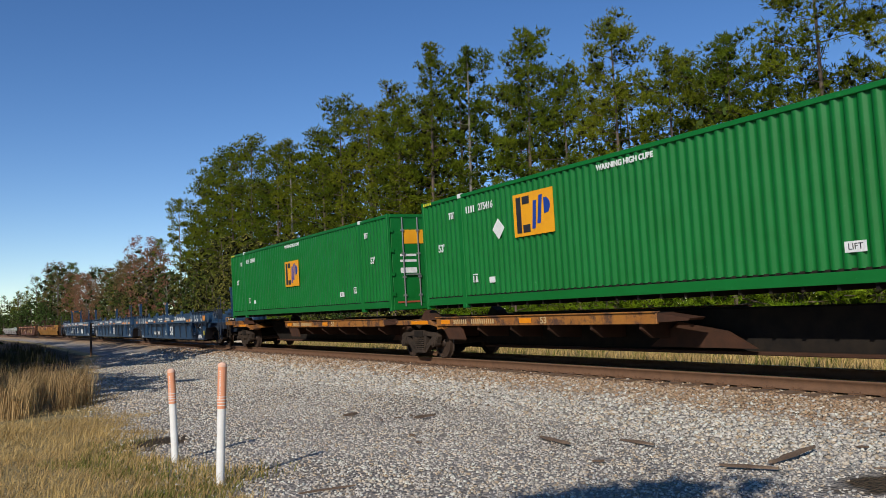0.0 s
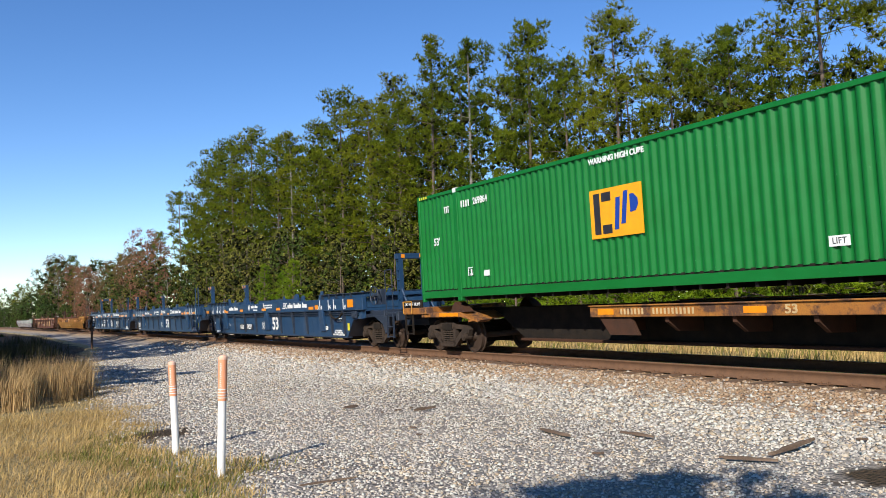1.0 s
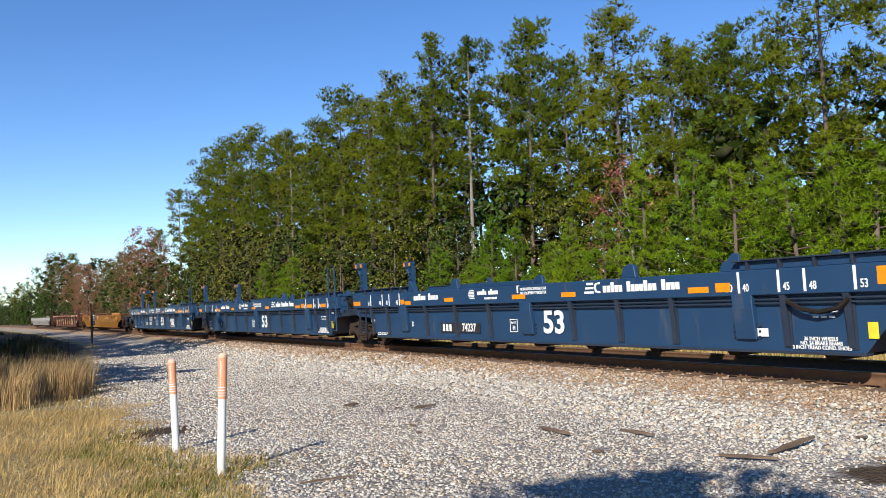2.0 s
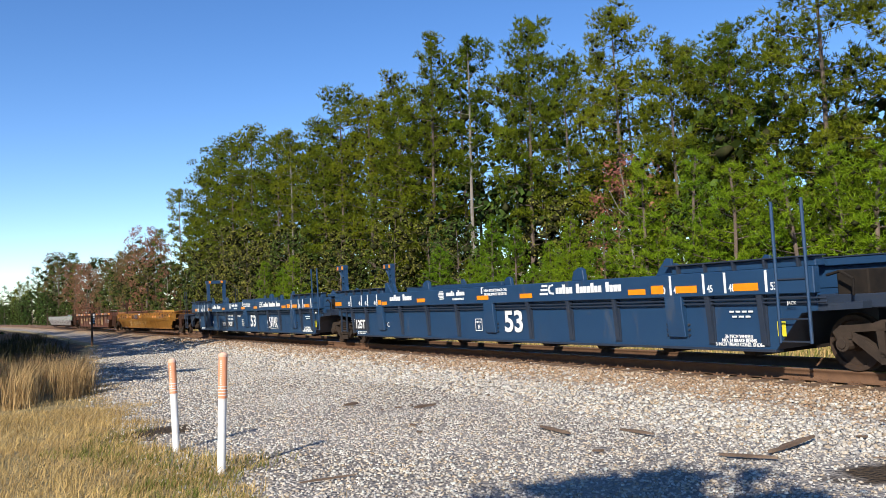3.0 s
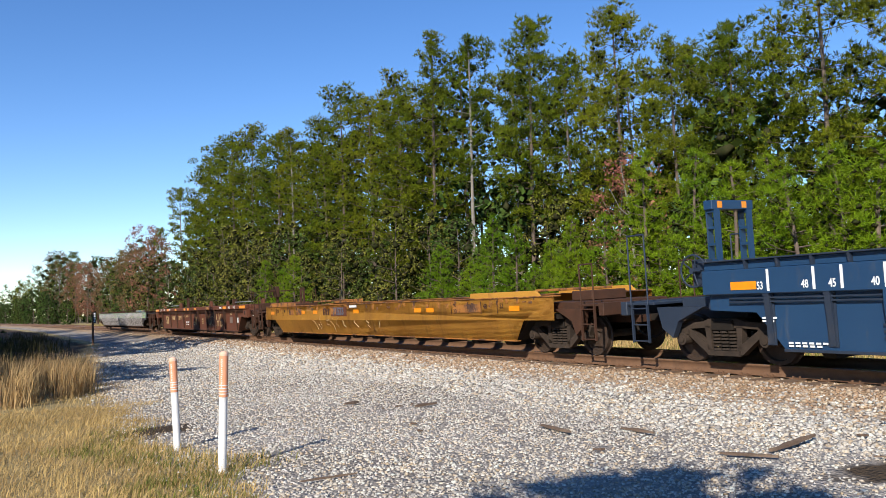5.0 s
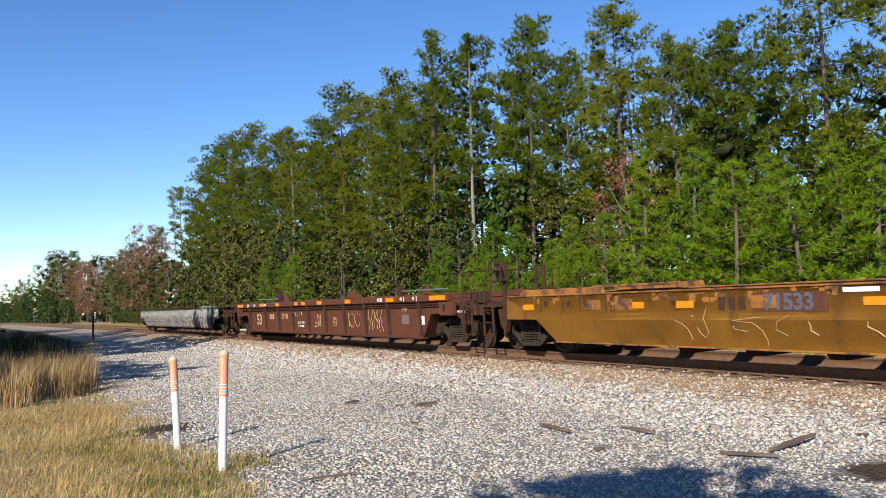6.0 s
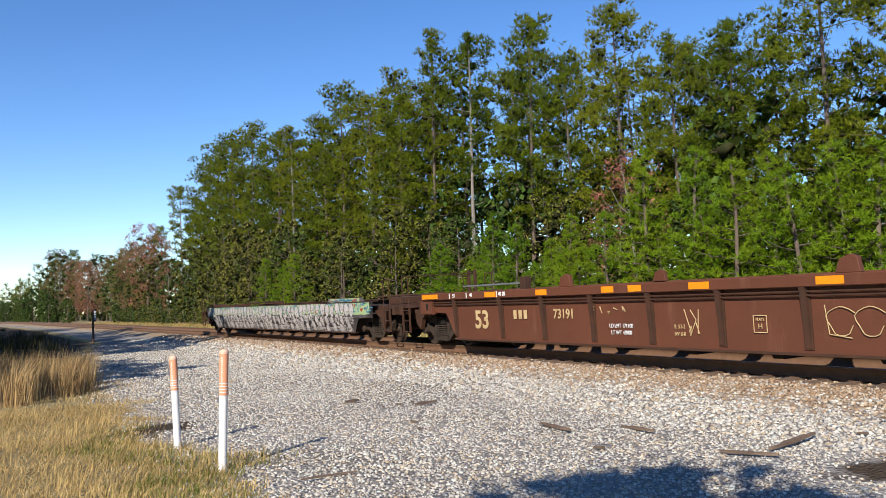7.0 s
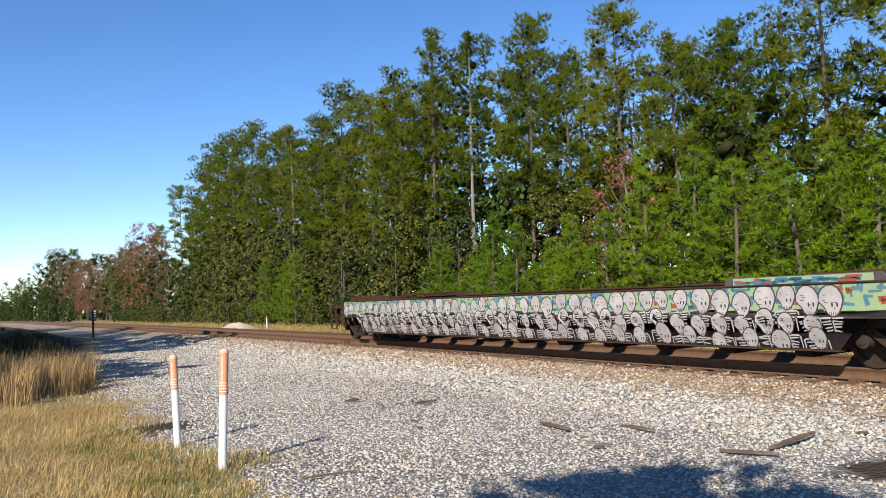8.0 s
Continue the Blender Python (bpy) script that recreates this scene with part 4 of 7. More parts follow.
    for i, d in enumerate((0.0, 0.04, 0.08)):
        prism(bm, [(2.02 + d, 1.34 + 0.085 * i), (2.30, 1.34 + 0.085 * i), (2.30, 1.385 + 0.085 * i), (2.02 + d, 1.385 + 0.085 * i)], yc - 0.004, yc + 0.002)
    prism(bm, [(2.50, 1.34), (2.50, 1.38), (2.40, 1.39), (2.37, 1.45), (2.40, 1.51), (2.50, 1.52), (2.50, 1.56), (2.36, 1.54), (2.31, 1.45), (2.36, 1.36)], yc - 0.004, yc + 0.002)
    part("emblem", bm, Wt, ob, "white winged emblem")
    lettering("notice_text", "NON-INTERCHANGE CAR", 0.085, Wt, ob, 0.30, yc, 1.50, 0.95, bold=0.002)
    lettering("notice_text", "SEE EQUIPMENT REGISTER", 0.085, Wt, ob, 0.30, yc, 1.41, 0.95, bold=0.002)
    for x0, x1, z0, z1 in ((-3.55, -3.1, 1.29, 1.39), (-0.5, 0.0, 1.29, 1.39), (1.28, 1.74, 1.29, 1.39), (4.75, 5.2, 1.27, 1.37), (5.35, 5.65, 1.27, 1.42),
                           (-5.75, -5.4, 1.25, 1.35), (-6.0, -5.8, 1.27, 1.40)) + (((-8.7, -8.2, 1.27, 1.40),) if kind == "rear" else ()) + (((8.15, 8.6, 1.30, 1.55),) if kind == "front" else ()):
        plate("reflector", ob, x0, x1, yc, z0, z1, A, "amber reflector")
    part("divider", prism(bmesh.new(), [(-0.30, 1.43), (-0.25, 1.43), (-0.25, 1.56), (-0.18, 1.59), (-0.30, 1.59)], yc - 0.004, yc + 0.002), Wt, ob)
    for x, tx in ((-8.0, "53"), (-7.2, "48"), (-6.75, "45"), (-6.1, "40"), (5.8, "40"), (6.55, "45"), (7.0, "48"), (7.8, "53")):
        plate("divider", ob, x, x + 0.045, yc, 1.24, 1.58, Wt)
        lettering("length_text", tx, 0.17, Wt, ob, x + (-0.13 if x < 0 else 0.155), yc, 1.32, 0.72, bold=0.003)
    for x in (-5.9, 5.62):
        lettering("length_text", "20", 0.17, Wt, ob, x, yc, 1.32, 0.9, bold=0.003)
    # inner far wall lip seen over the near chord
    for x in (-5.1, 5.1):
        part("far_rail", bevelled(boxes((x - 1.9, x + 1.9, 1.10, 1.2, 1.62, 1.74)), 0.01), B, ob)
    if kind == "front":
        end_sets(ob, 9.43, 1, F, 1.1, 2.35)
        portal(ob, 9.9, 1.16, 2.72, B, B)
        part("mesh_guard", bevelled(boxes((8.3, 8.7, -1.44, -1.40, 0.96, 1.18)), 0.005), F, ob)
        truck(ob, 9.43, M["truck"])
        truck(ob, -9.58, M["truck"])
        part("chain", pipe(bmesh.new(), [(6.7, -1.50, 1.1), (6.95, -1.52, 0.98), (7.25, -1.52, 0.93), (7.55, -1.52, 0.99), (7.7, -1.50, 1.12)], 0.035), M["grime"], ob, "hanging tie-down chain")
    elif kind == "middle":
        truck(ob, -9.60, M["truck"])
    else:
        end_sets(ob, -9.3, -1, F, 1.1, 2.35)
        portal(ob, -9.9, 1.16, 2.72, B, B)
        truck(ob, -9.3, M["truck"])
    for e in (-1, 1):
        if (kind, e) not in (("front", 1), ("rear", -1)):
            if e < 0:
                gallows(ob, -9.03, -1.20, 1.62, 2.52, -1, B)
                gallows(ob, -9.03, 0.55, 1.62, 2.52, -1, B)
                plate("reflector", ob, -9.25, -8.75, yc, 1.27, 1.40, A, "amber reflector")
            else:
                for k in (8.02, 8.55):
                    grab(ob, [(k, -1.50, 0.46), (k, -1.50, 2.62)], B, "tall blue ladder rail", 0.026)
                for z in (0.48, 0.82, 1.15, 1.42):
                    part("ladder_rung", rod(bmesh.new(), (8.02, -1.50, z), (8.55, -1.50, z), 0.014, 6), F, ob)
                # added black box that colours in the dark gap between the units
                part("hose_box", bevelled(boxes((8.75, 9.25, -1.1, -0.4, 1.02, 1.52)), 0.02), M["grime"], ob)
                part("air_hose", pipe(bmesh.new(), [(8.7, -1.25, 1.45), (8.95, -1.3, 1.5), (9.15, -1.3, 1.38), (9.12, -1.28, 1.15)], 0.022), M["grime"], ob)
                lettering("jack_text", "JACK", 0.07, Wt, ob, 8.25, y - 0.09, 1.06, 1.0)
                for x0 in (5.94, 7.19):
                    plate("reflector", ob, x0, x0 + 0.48, yc, 1.27, 1.39, A, "amber reflector")
            part("articulation", bevelled(boxes((e * 8.9, e * 9.55, -0.4, 0.4, 0.72, 1.0)), 0.02), F, ob)
            if e < 0:
                ladder(ob, e * 8.75, -1.42, 0.42, 1.15, F, 3, 0.42)
    half = (u_front - u_rear) / 2
    MOVES.append((ob, u_mid - half, u_mid + half, 0.0))
    return ob


def brown_car(u_mid, tw):
    ob = thing("well_car", "oxide brown empty well car with sprayed scrawls", "rail car", "cars of the train")
    B, F, Wt, A = M["red"], M["red_frame"], M["white"], M["amber"]
    hw, zb, zc0, zc1 = 7.72, 0.26, 1.25, 1.43
    posts = [-7.66] + [-5.59 + 1.616 * i for i in range(8)] + [7.66]
    well_car_posts(ob, B, F, hw, zc0, zc1, zb, posts, (), ())
    y, yc = -1.402, -1.492
    lettering("length_text", "53", 0.60, M["tan"], ob, -6.45, y, 0.72, 1.06, bold=0.014)
    side_bars(ob, -5.1, 0.76, 0.6, 0.2, 3, y, M["tan"], gap=0.4)
    lettering("number_text", "73191", 0.28, M["tan"], ob, -3.28, y, 0.86, 1.0, bold=0.004)
    lettering("load_text", "LD LMT 171100", 0.11, Wt, ob, -1.55, y, 0.63, 0.9)
    lettering("load_text", "LT WT 48900", 0.11, Wt, ob, -1.55, y, 0.50, 0.9)
    lettering("size_text", "IL 53-2", 0.10, M["tan"], ob, -0.05, y, 0.63, 0.9)
    lettering("size_text", "IW 8-8", 0.10, M["tan"], ob, -0.05, y, 0.50, 0.9)
    lettering("plate_text", "PLATE", 0.06, M["tan"], ob, 1.65, y, 0.76)
    lettering("plate_text", "H", 0.12, M["tan"], ob, 1.65, y, 0.65)
    lettering("size_text", "L 72-5", 0.13, M["tan"], ob, 6.75, y, 1.03, 0.9)
    part("plate_frame", boxes((1.52, 1.78, y - 0.004, y + 0.002, 0.82, 0.832), (1.52, 1.78, y - 0.004, y + 0.002, 0.55, 0.562), (1.52, 1.532, y - 0.004, y + 0.002, 0.562, 0.82), (1.768, 1.78, y - 0.004, y + 0.002, 0.562, 0.82)), M["tan"], ob)
    plate("data_panel", ob, 6.55, 7.0, y, 0.62, 0.90, M["grayinset"])
    plate("data_label", ob, 7.72, 7.88, y, 0.62, 0.86, Wt)
    rng = random.Random(9)
    # sprayed outlines
    bm = bmesh.new()
    for cx, r in ((3.05, 0.22), (3.5, 0.22)):
        pts = [(cx + r * (1 + 0.2 * math.sin(3 * a)) * math.cos(a), y - 0.004, 0.74 + r * math.sin(a) * 0.95) for a in np.linspace(0.6, 6.0, 16)]
        pipe(bm, pts, 0.0075, 5)
    pipe(bm, [(2.8, y - 0.004, 0.98), (2.85, y - 0.004, 0.55), (3.2, y - 0.004, 0.5)], 0.0075, 5)
    part("scrawl", bm, M["tan"], ob, "pale sprayed outline")
    bm = bmesh.new()
    x = 4.35
    for k in range(6):
        pipe(bm, [(x + rng.uniform(-0.05, 0.15), y - 0.004, 1.08 - 0.13 * j + rng.uniform(-0.04, 0.04)) for j in range(6)], 0.0075, 5)
        x += 0.17
    part("scrawl", bm, M["tan"], ob, "pale sprayed outline")
    bm = bmesh.new()
    for k in range(5):
        pipe(bm, [(-2.35 + k * 0.22 + rng.uniform(-0.05, 0.1), y - 0.004, rng.uniform(0.86, 1.02)) for j in range(4)], 0.008, 5)
    for k in range(3):
        pipe(bm, [(0.12 + k * 0.12 + rng.uniform(-0.05, 0.1), y - 0.004, rng.uniform(0.45, 0.95)) for j in range(4)], 0.008, 5)
    part("scrawl", bm, M["tan"], ob, "faint sprayed tag")
    for x0, x1 in ((-9.25, -8.4), (-6.13, -5.66), (-4.1, -3.7), (-1.95, -1.6), (-1.2, -0.85), (0.3, 0.75), (2.75, 3.2), (5.75, 6.25), (8.35, 9.2)):
        plate("reflector", ob, x0, x1, yc, zc0 + 0.03, zc1 - 0.03, A, "amber reflector")
    for x, tx in ((5.35, "40 20"), (6.75, "48"), (7.5, "53"), (-5.36, "40 20"), (-6.71, "48"), (-7.53, "53")):
        lettering("length_text", tx, 0.13, Wt, ob, x - 0.05, yc, zc0 + 0.09, 0.95, bold=0.003)
        plate("divider", ob, x + (0.12 if x > 0 else -0.27), x + (0.15 if x > 0 else -0.24), yc, zc0 + 0.02, zc1 - 0.02, Wt)
    for e in (-1, 1):
        part("end_casting", bevelled(boxes((e * 8.75, e * 9.45, -1.46, -1.30, 0.86, 1.25)), 0.03, 2), B, ob)
        part("end_casting", bevelled(boxes((e * 8.75, e * 9.45, 1.30, 1.46, 0.86, 1.25)), 0.03, 2), B, ob)
        part("casting_slot", bevelled(boxes((e * 9.0, e * 9.1, -1.466, -1.455, 0.98, 1.16)), 0.01), M["grime"], ob)
        end_sets(ob, e * tw, e, F, 1.1, 1.95, wheel=False, reach=1.5 if e > 0 else 1.8)
        truck(ob, e * tw, M["truck"])
        part("guide_post", bevelled(boxes((e * 5.3, e * 5.5, -0.9, -0.7, 1.0, 1.72)), 0.01), F, ob)
        part("guide_bar", bevelled(boxes((e * 5.4, e * 8.2, -0.82, -0.78, 1.55, 1.59)), 0.005), M["galv"], ob)
        for k in (1.1, 1.45):
            part("end_mast", bevelled(boxes((e * (tw + k) - 0.04, e * (tw + k) + 0.04, 0.75, 0.83, 1.1, 2.05)), 0.006), F, ob)
    for e in (-1, 1):
        for s in (-1, 1):
            grab(ob, [(e * 9.3, s * 1.2, 1.42), (e * (tw + 1.45), s * 1.2, 1.42)], F)
            part("deck_rail", bevelled(boxes((e * 9.3, e * (tw + 1.3), s * 0.95, s * 1.1, 1.16, 1.24)), 0.008), F, ob)
        grab(ob, [(e * (tw + 1.4), -1.42, 1.95), (e * (tw + 1.4), 0.9, 1.95)], F)
        part("valve_box", bevelled(boxes((e * (tw + 0.5), e * (tw + 0.95), -0.95, -0.55, 1.16, 1.45)), 0.02), F, ob)
    lettering("jack_text", "JACK HERE", 0.09, Wt, ob, tw + 0.6, -1.285, 0.96, 0.9)
    brake_wheel(ob, tw + 1.25, -0.62, 1.95, F)
    part("brake_stand", bevelled(boxes((tw + 1.2, tw + 1.3, -0.4, -0.3, 1.1, 2.0)), 0.01), F, ob)
    MOVES.append((ob, u_mid - tw, u_mid + tw, 0.0))
    return ob


def smooth_car(u_mid, tw, paint, frame_mat, label, seed, mural, long=7.95):
    """Low well car with smooth folded sides: an upright upper strip and a lower sheet that leans in."""
    ob = thing("well_car", label, "rail car", "cars of the train")
    hw, zb, zf, zt = long, 0.30, 0.77, 1.27
    for s in (-1, 1):
        bm = bmesh.new()
        rows = [[(-hw, s * 1.30, zb), (hw, s * 1.30, zb)], [(-hw - 0.5, s * 1.44, zf), (hw + 0.5, s * 1.44, zf)], [(-hw - 1.6, s * 1.44, zf), (hw + 1.6, s * 1.44, zf)],
                [(-hw - 1.6, s * 1.42, zt), (hw + 1.6, s * 1.42, zt)]]
        v = [[bm.verts.new(p) for p in r] for r in rows]
        bm.faces.new((v[0][0], v[0][1], v[1][1], v[1][0]))
        bm.faces.new((v[2][0], v[1][0], v[1][1], v[2][1], v[3][1], v[3][0]))
        bmesh.ops.solidify(bm, geom=bm.faces[:], thickness=0.02 * s)
        bmesh.ops.recalc_face_normals(bm, faces=bm.faces[:])
        part("side_panel", bm, paint, ob)
        part("top_flange", bevelled(boxes((-hw - 1.6, hw + 1.6, s * 1.22, s * 1.45, zt, zt + 0.03)), 0.006), frame_mat, ob)
        part("bottom_flange", bevelled(boxes((-hw, hw, s * 1.18, s * 1.33, zb - 0.03, zb)), 0.006), frame_mat, ob)
        for e in (-1, 1):
            bm = prism(bmesh.new(), [(e * 6.2, zt), (e * 9.1, zt), (e * 8.9, zt + 0.15), (e * 6.25, zt + 0.15)], s * 1.36, s * 1.43)
            part("guide_ledge", bevelled(bm, 0.008), paint if e > 0 else frame_mat, ob)
    for i in range(11):
        x = -7.4 + i * 1.48
        part("cross_bearer", prism(bmesh.new(), [(-1.22, zb), (1.22, zb), (1.1, zb - 0.14), (-1.1, zb - 0.14)], x - 0.14, x + 0.14, "x"), M["grime"], ob)
    for e in (-1, 1):
        part("well_bulkhead", prism(bmesh.new(), [(e * hw, zb), (e * (hw + 0.5), zf), (e * 9.5, zf + 0.02), (e * 9.5, zf + 0.12), (e * (hw + 0.4), zf + 0.1), (e * (hw - 0.15), zb)], -1.29, 1.29), M["grime"], ob)
        part("bolster_deck", bevelled(boxes((e * 8.5, e * 10.3, -1.15, 1.15, 0.92, 1.14)), 0.012), M["red_frame"], ob)
        end_sets(ob, e * tw, e, M["red_frame"], 1.1, 1.7 if e < 0 else 1.9, wheel=False, reach=1.55 if e < 0 else 1.9)
        truck(ob, e * tw, M["truck"])
        part("deck_box", bevelled(boxes((e * 8.9, e * 9.6, -0.4, 0.6, 1.14, 1.36)), 0.02), M["red_frame"], ob)
        part("deck_plate", bevelled(boxes((e * 6.6, e * 8.6, 0.3, 1.1, zt + 0.10, zt + 0.16)), 0.01), frame_mat, ob)
    mural(ob, hw, zb, zf, zt, random.Random(seed))
    MOVES.append((ob, u_mid - tw, u_mid + tw, 0.0))
    return ob


def on_sheet(x, z, zb=0.30, zf=0.77, off=0.004):
    """Place on the near sheet of a smooth car, off proud."""
    y = -1.44 + 0.02 * (z - zf) / 0.50 if z > zf else -1.44 + 0.14 * (zf - z) / (zf - zb)
    return (x, y - off - 0.004, z)


def worn_marks(ob, hw, zb, zf, zt, rng):
    for x0 in (-8.9, -5.5, -4.3, -0.8, 3.3, 4.0, 7.9):
        plate("reflector", ob, x0, x0 + 0.4, -1.436, 0.98, 1.10, M["amber"], "amber reflector")
    for x0, w in ((-6.8, 0.5), (-6.0, 0.6), (-2.7, 0.5), (5.4, 1.3)):
        plate("patch", ob, x0, x0 + w, -1.436, 0.96, 1.16, M["yellow_frame"], "rusty repainted patch")
    side_bars(ob, -3.36, 0.93, 0.62, 0.22, 3, -1.438, M["red_frame"], gap=0.35)
    plate("number_panel", ob, -2.68, -1.35, -1.437, 0.89, 1.20, M["red"], "rust-red number panel", 0.002)
    lettering("number_text", "71533", 0.34, M["faded_blue"], ob, -2.01, -1.446, 1.04, 1.05, bold=0.012)
    for x, tx in ((-8.05, "53"), (-7.3, "48"), (-6.75, "45"), (-5.95, "40"), (7.6, "53"), (6.9, "48"), (6.3, "45"), (5.5, "40")):
        lettering("length_text", tx, 0.16, M["red_frame"], ob, x, -1.440, 1.16 if tx == "40" else 1.10, 0.95, bold=0.003)
        plate("divider", ob, x - 0.20, x - 0.175, -1.437, 0.93, 1.22, M["red_frame"], "", 0.003)
    for x in (-5.95, 5.5):
        lettering("length_text", "20", 0.16, M["red_frame"], ob, x, -1.440, 0.99, 0.95, bold=0.003)
    plate("data_label", ob, -1.1, -0.55, -1.437, 1.17, 1.24, M["white"], "pale notice strip", 0.003)
    bm = bmesh.new()
    for line in (((-4.35, 0.76), (-4.2, 0.7), (-4.1, 0.6), (-4.05, 0.42)), ((-3.95, 0.86), (-3.85, 0.55), (-3.75, 0.46), (-3.66, 0.55), (-3.7, 0.8), (-3.62, 0.98)),
                 ((-2.5, 0.82), (-3.1, 0.76), (-2.7, 0.72), (-2.55, 0.6), (-2.5, 0.42), (-2.52, 0.36)), ((-3.15, 0.98), (-3.1, 0.62), (-2.85, 0.58)),
                 ((-2.0, 0.86), (-2.25, 0.74), (-2.3, 0.62), (-2.1, 0.52))):
        pipe(bm, [on_sheet(a, b) for a, b in line], 0.005, 5)
    part("scrawl", bm, M["tan"], ob, "thin pale sprayed scrawl")
    rust = bmesh.new()
    for k in range(90):
        x, z, w = rng.uniform(-9.3, 9.3), rng.uniform(1.06, 1.25), rng.uniform(0.03, 0.16)
        box(rust, x, x + w, -1.4335, -1.42, z, min(1.262, z + rng.uniform(0.02, 0.16)))
    tagged(part("rust_stain", rust, M["yellow_frame"], ob, "rust stains under the top edge"), kind="stuff")
    bm = bmesh.new()
    for k in range(4):
        cx = -1.6 + k * 0.9
        pipe(bm, [on_sheet(cx + rng.uniform(-0.15, 0.15), 0.75 - 0.07 * j) for j in range(4)], 0.010, 5)
    part("scrawl", bm, M["tan"], ob, "faint sprayed tag")


def crowd_mural(ob, hw, zb, zf, zt, rng):
    """Sprayed picture along the whole side: rows of pale rounded shapes over striped dark bodies, coloured strokes along the top."""
    def patch(bm, pts, off):
        bm.faces.new([bm.verts.new(on_sheet(a, min(max(z, zb + 0.01), zt - 0.005), off=off)) for a, z in pts])

    def stroke(bm, x0, z0, x1, z1, w, off):
        ln = math.hypot(x1 - x0, z1 - z0) + 1e-6
        u, v = -(z1 - z0) / ln * w / 2, (x1 - x0) / ln * w / 2
        patch(bm, [(x0 - u, z0 - v), (x1 - u * 0.7, z1 - v * 0.7), (x1 + u * 0.7, z1 + v * 0.7), (x0 + u, z0 + v)], off)

    def blob(bm, cx, cz, rx, rz, off, n=14, lean=0.0):
        ring = []
        for i in range(n):
            a = 2 * math.pi * i / n
            k = 1.0 if math.sin(a) > -0.35 else 0.74
            ring.append((cx + rx * k * math.cos(a) + (0.16 * rx if k < 1 else 0.0) + lean * math.sin(a), cz + rz * math.sin(a)))
        patch(bm, ring, off)
    coat = bmesh.new()
    for i in range(38):
        x0 = -9.5 + i * 0.5
        a, b = rng.uniform(0.86, 0.93), rng.uniform(0.86, 0.93)
        patch(coat, [(x0, a), (x0 + 0.5, b), (x0 + 0.5, zt), (x0, zt)], 0.001)
    part("ground_coat", coat, M["mural_mint"], ob, "pale mint sprayed band")
    for q, (m, count) in enumerate(((M["mural_blue"], 340), (M["mural_sky"], 150), (M["mural_red"], 46))):
        bm = bmesh.new()
        for _ in range(count):
            x, z = rng.uniform(-hw - 1.4, hw + 1.4), rng.uniform(0.93, 1.24)
            w, t = rng.uniform(0.08, 0.24), rng.uniform(0.04, 0.075)
            if q == 2:
                stroke(bm, x, z, x + w * 0.7, z + rng.uniform(-0.02, 0.02), 0.08, 0.0035)
            elif rng.random() < 0.5:
                stroke(bm, x, z, x + w, z + rng.uniform(-0.02, 0.02), t, 0.002 + 0.0008 * q)
            else:
                stroke(bm, x, z, x + rng.uniform(-0.05, 0.05), z + rng.uniform(0.06, 0.15), t, 0.002 + 0.0008 * q)
        tagged(part("colour_stroke", bm, m, ob), kind="stuff")
    pale, dark = bmesh.new(), bmesh.new()
    for row, (z, size, step, xa) in enumerate(((1.04, 0.185, 0.43, -hw - 1.2), (0.71, 0.165, 0.45, -hw - 0.2), (0.42, 0.16, 0.62, -hw + 0.1))):
        o = 0.0042 + 0.0034 * row
        x, i = xa, 0
        while x < hw + (0.32, 0.05, -0.2)[row]:
            r = size * rng.uniform(0.84, 1.12)
            cx, cz, ln = x, z + rng.uniform(-0.07, 0.08), rng.uniform(-0.02, 0.02)
            e = 0.0004 * (i % 2)
            # striped body under the head
            for k in range(5):
                zr = cz - r * 1.25 - 0.045 * k
                for sd in (-1, 1):
                    if zb + 0.02 < zr < 0.93 and abs(cx) < hw - 0.25 + (zr - zb):
                        stroke(pale, cx + 0.015 * sd, zr, cx + sd * (0.19 - 0.018 * k), zr - rng.uniform(-0.01, 0.03), 0.024 if k else 0.034, o)
            if cz - r * 1.2 > zb + 0.05:
                stroke(pale, cx, cz - r * 1.1, cx + 0.02, cz - r * 1.1 - 0.24, 0.03, o + 0.0002)
            for sd in (-1, 1):
                if abs(cx) < hw - 0.3:
                    stroke(pale, cx + sd * 0.2, min(0.9, cz - r * 1.3), cx + sd * rng.uniform(0.18, 0.24), cz - r * 1.3 - 0.2, 0.026, o + 0.0001)
            # head
            blob(dark, cx, cz, r * 1.08, r * 1.24, o + 0.0008 + e, lean=ln)
            blob(pale, cx, cz, r * 0.95, r * 1.12, o + 0.0016 + e, lean=ln)
            top = o + 0.0026
            for k in (0.12, 0.52):
                blob(dark, cx + k * r, cz - r * 0.30, r * 0.10, r * 0.19, top, 7)
            patch(dark, [(cx + 0.28 * r, cz - 0.62 * r), (cx + 0.40 * r, cz - 0.62 * r), (cx + 0.34 * r, cz - 0.45 * r)], top)
            for k in range(6):
                stroke(dark, cx + (k * 0.17 - 0.3) * r, cz - r * 1.08, cx + (k * 0.17 - 0.28) * r, cz - r * 0.82, 0.012, top)
            for k in range(4):
                a = cz + r * rng.uniform(-0.4, 0.75)
                b = -rng.uniform(0.45, 0.7) if k < 3 else 0.1
                stroke(dark, cx + b * r, a, cx + (b + rng.uniform(0.2, 0.4)) * r, a - 0.06 * r, 0.011, top)
            x += step * rng.uniform(0.85, 1.15)
            i += 1
    tagged(part("pale_shape", pale, M["mural_white"], ob, "rows of pale sprayed rounded shapes"), kind="stuff")
    tagged(part("dark_outline", dark, M["mural_black"], ob), kind="stuff")
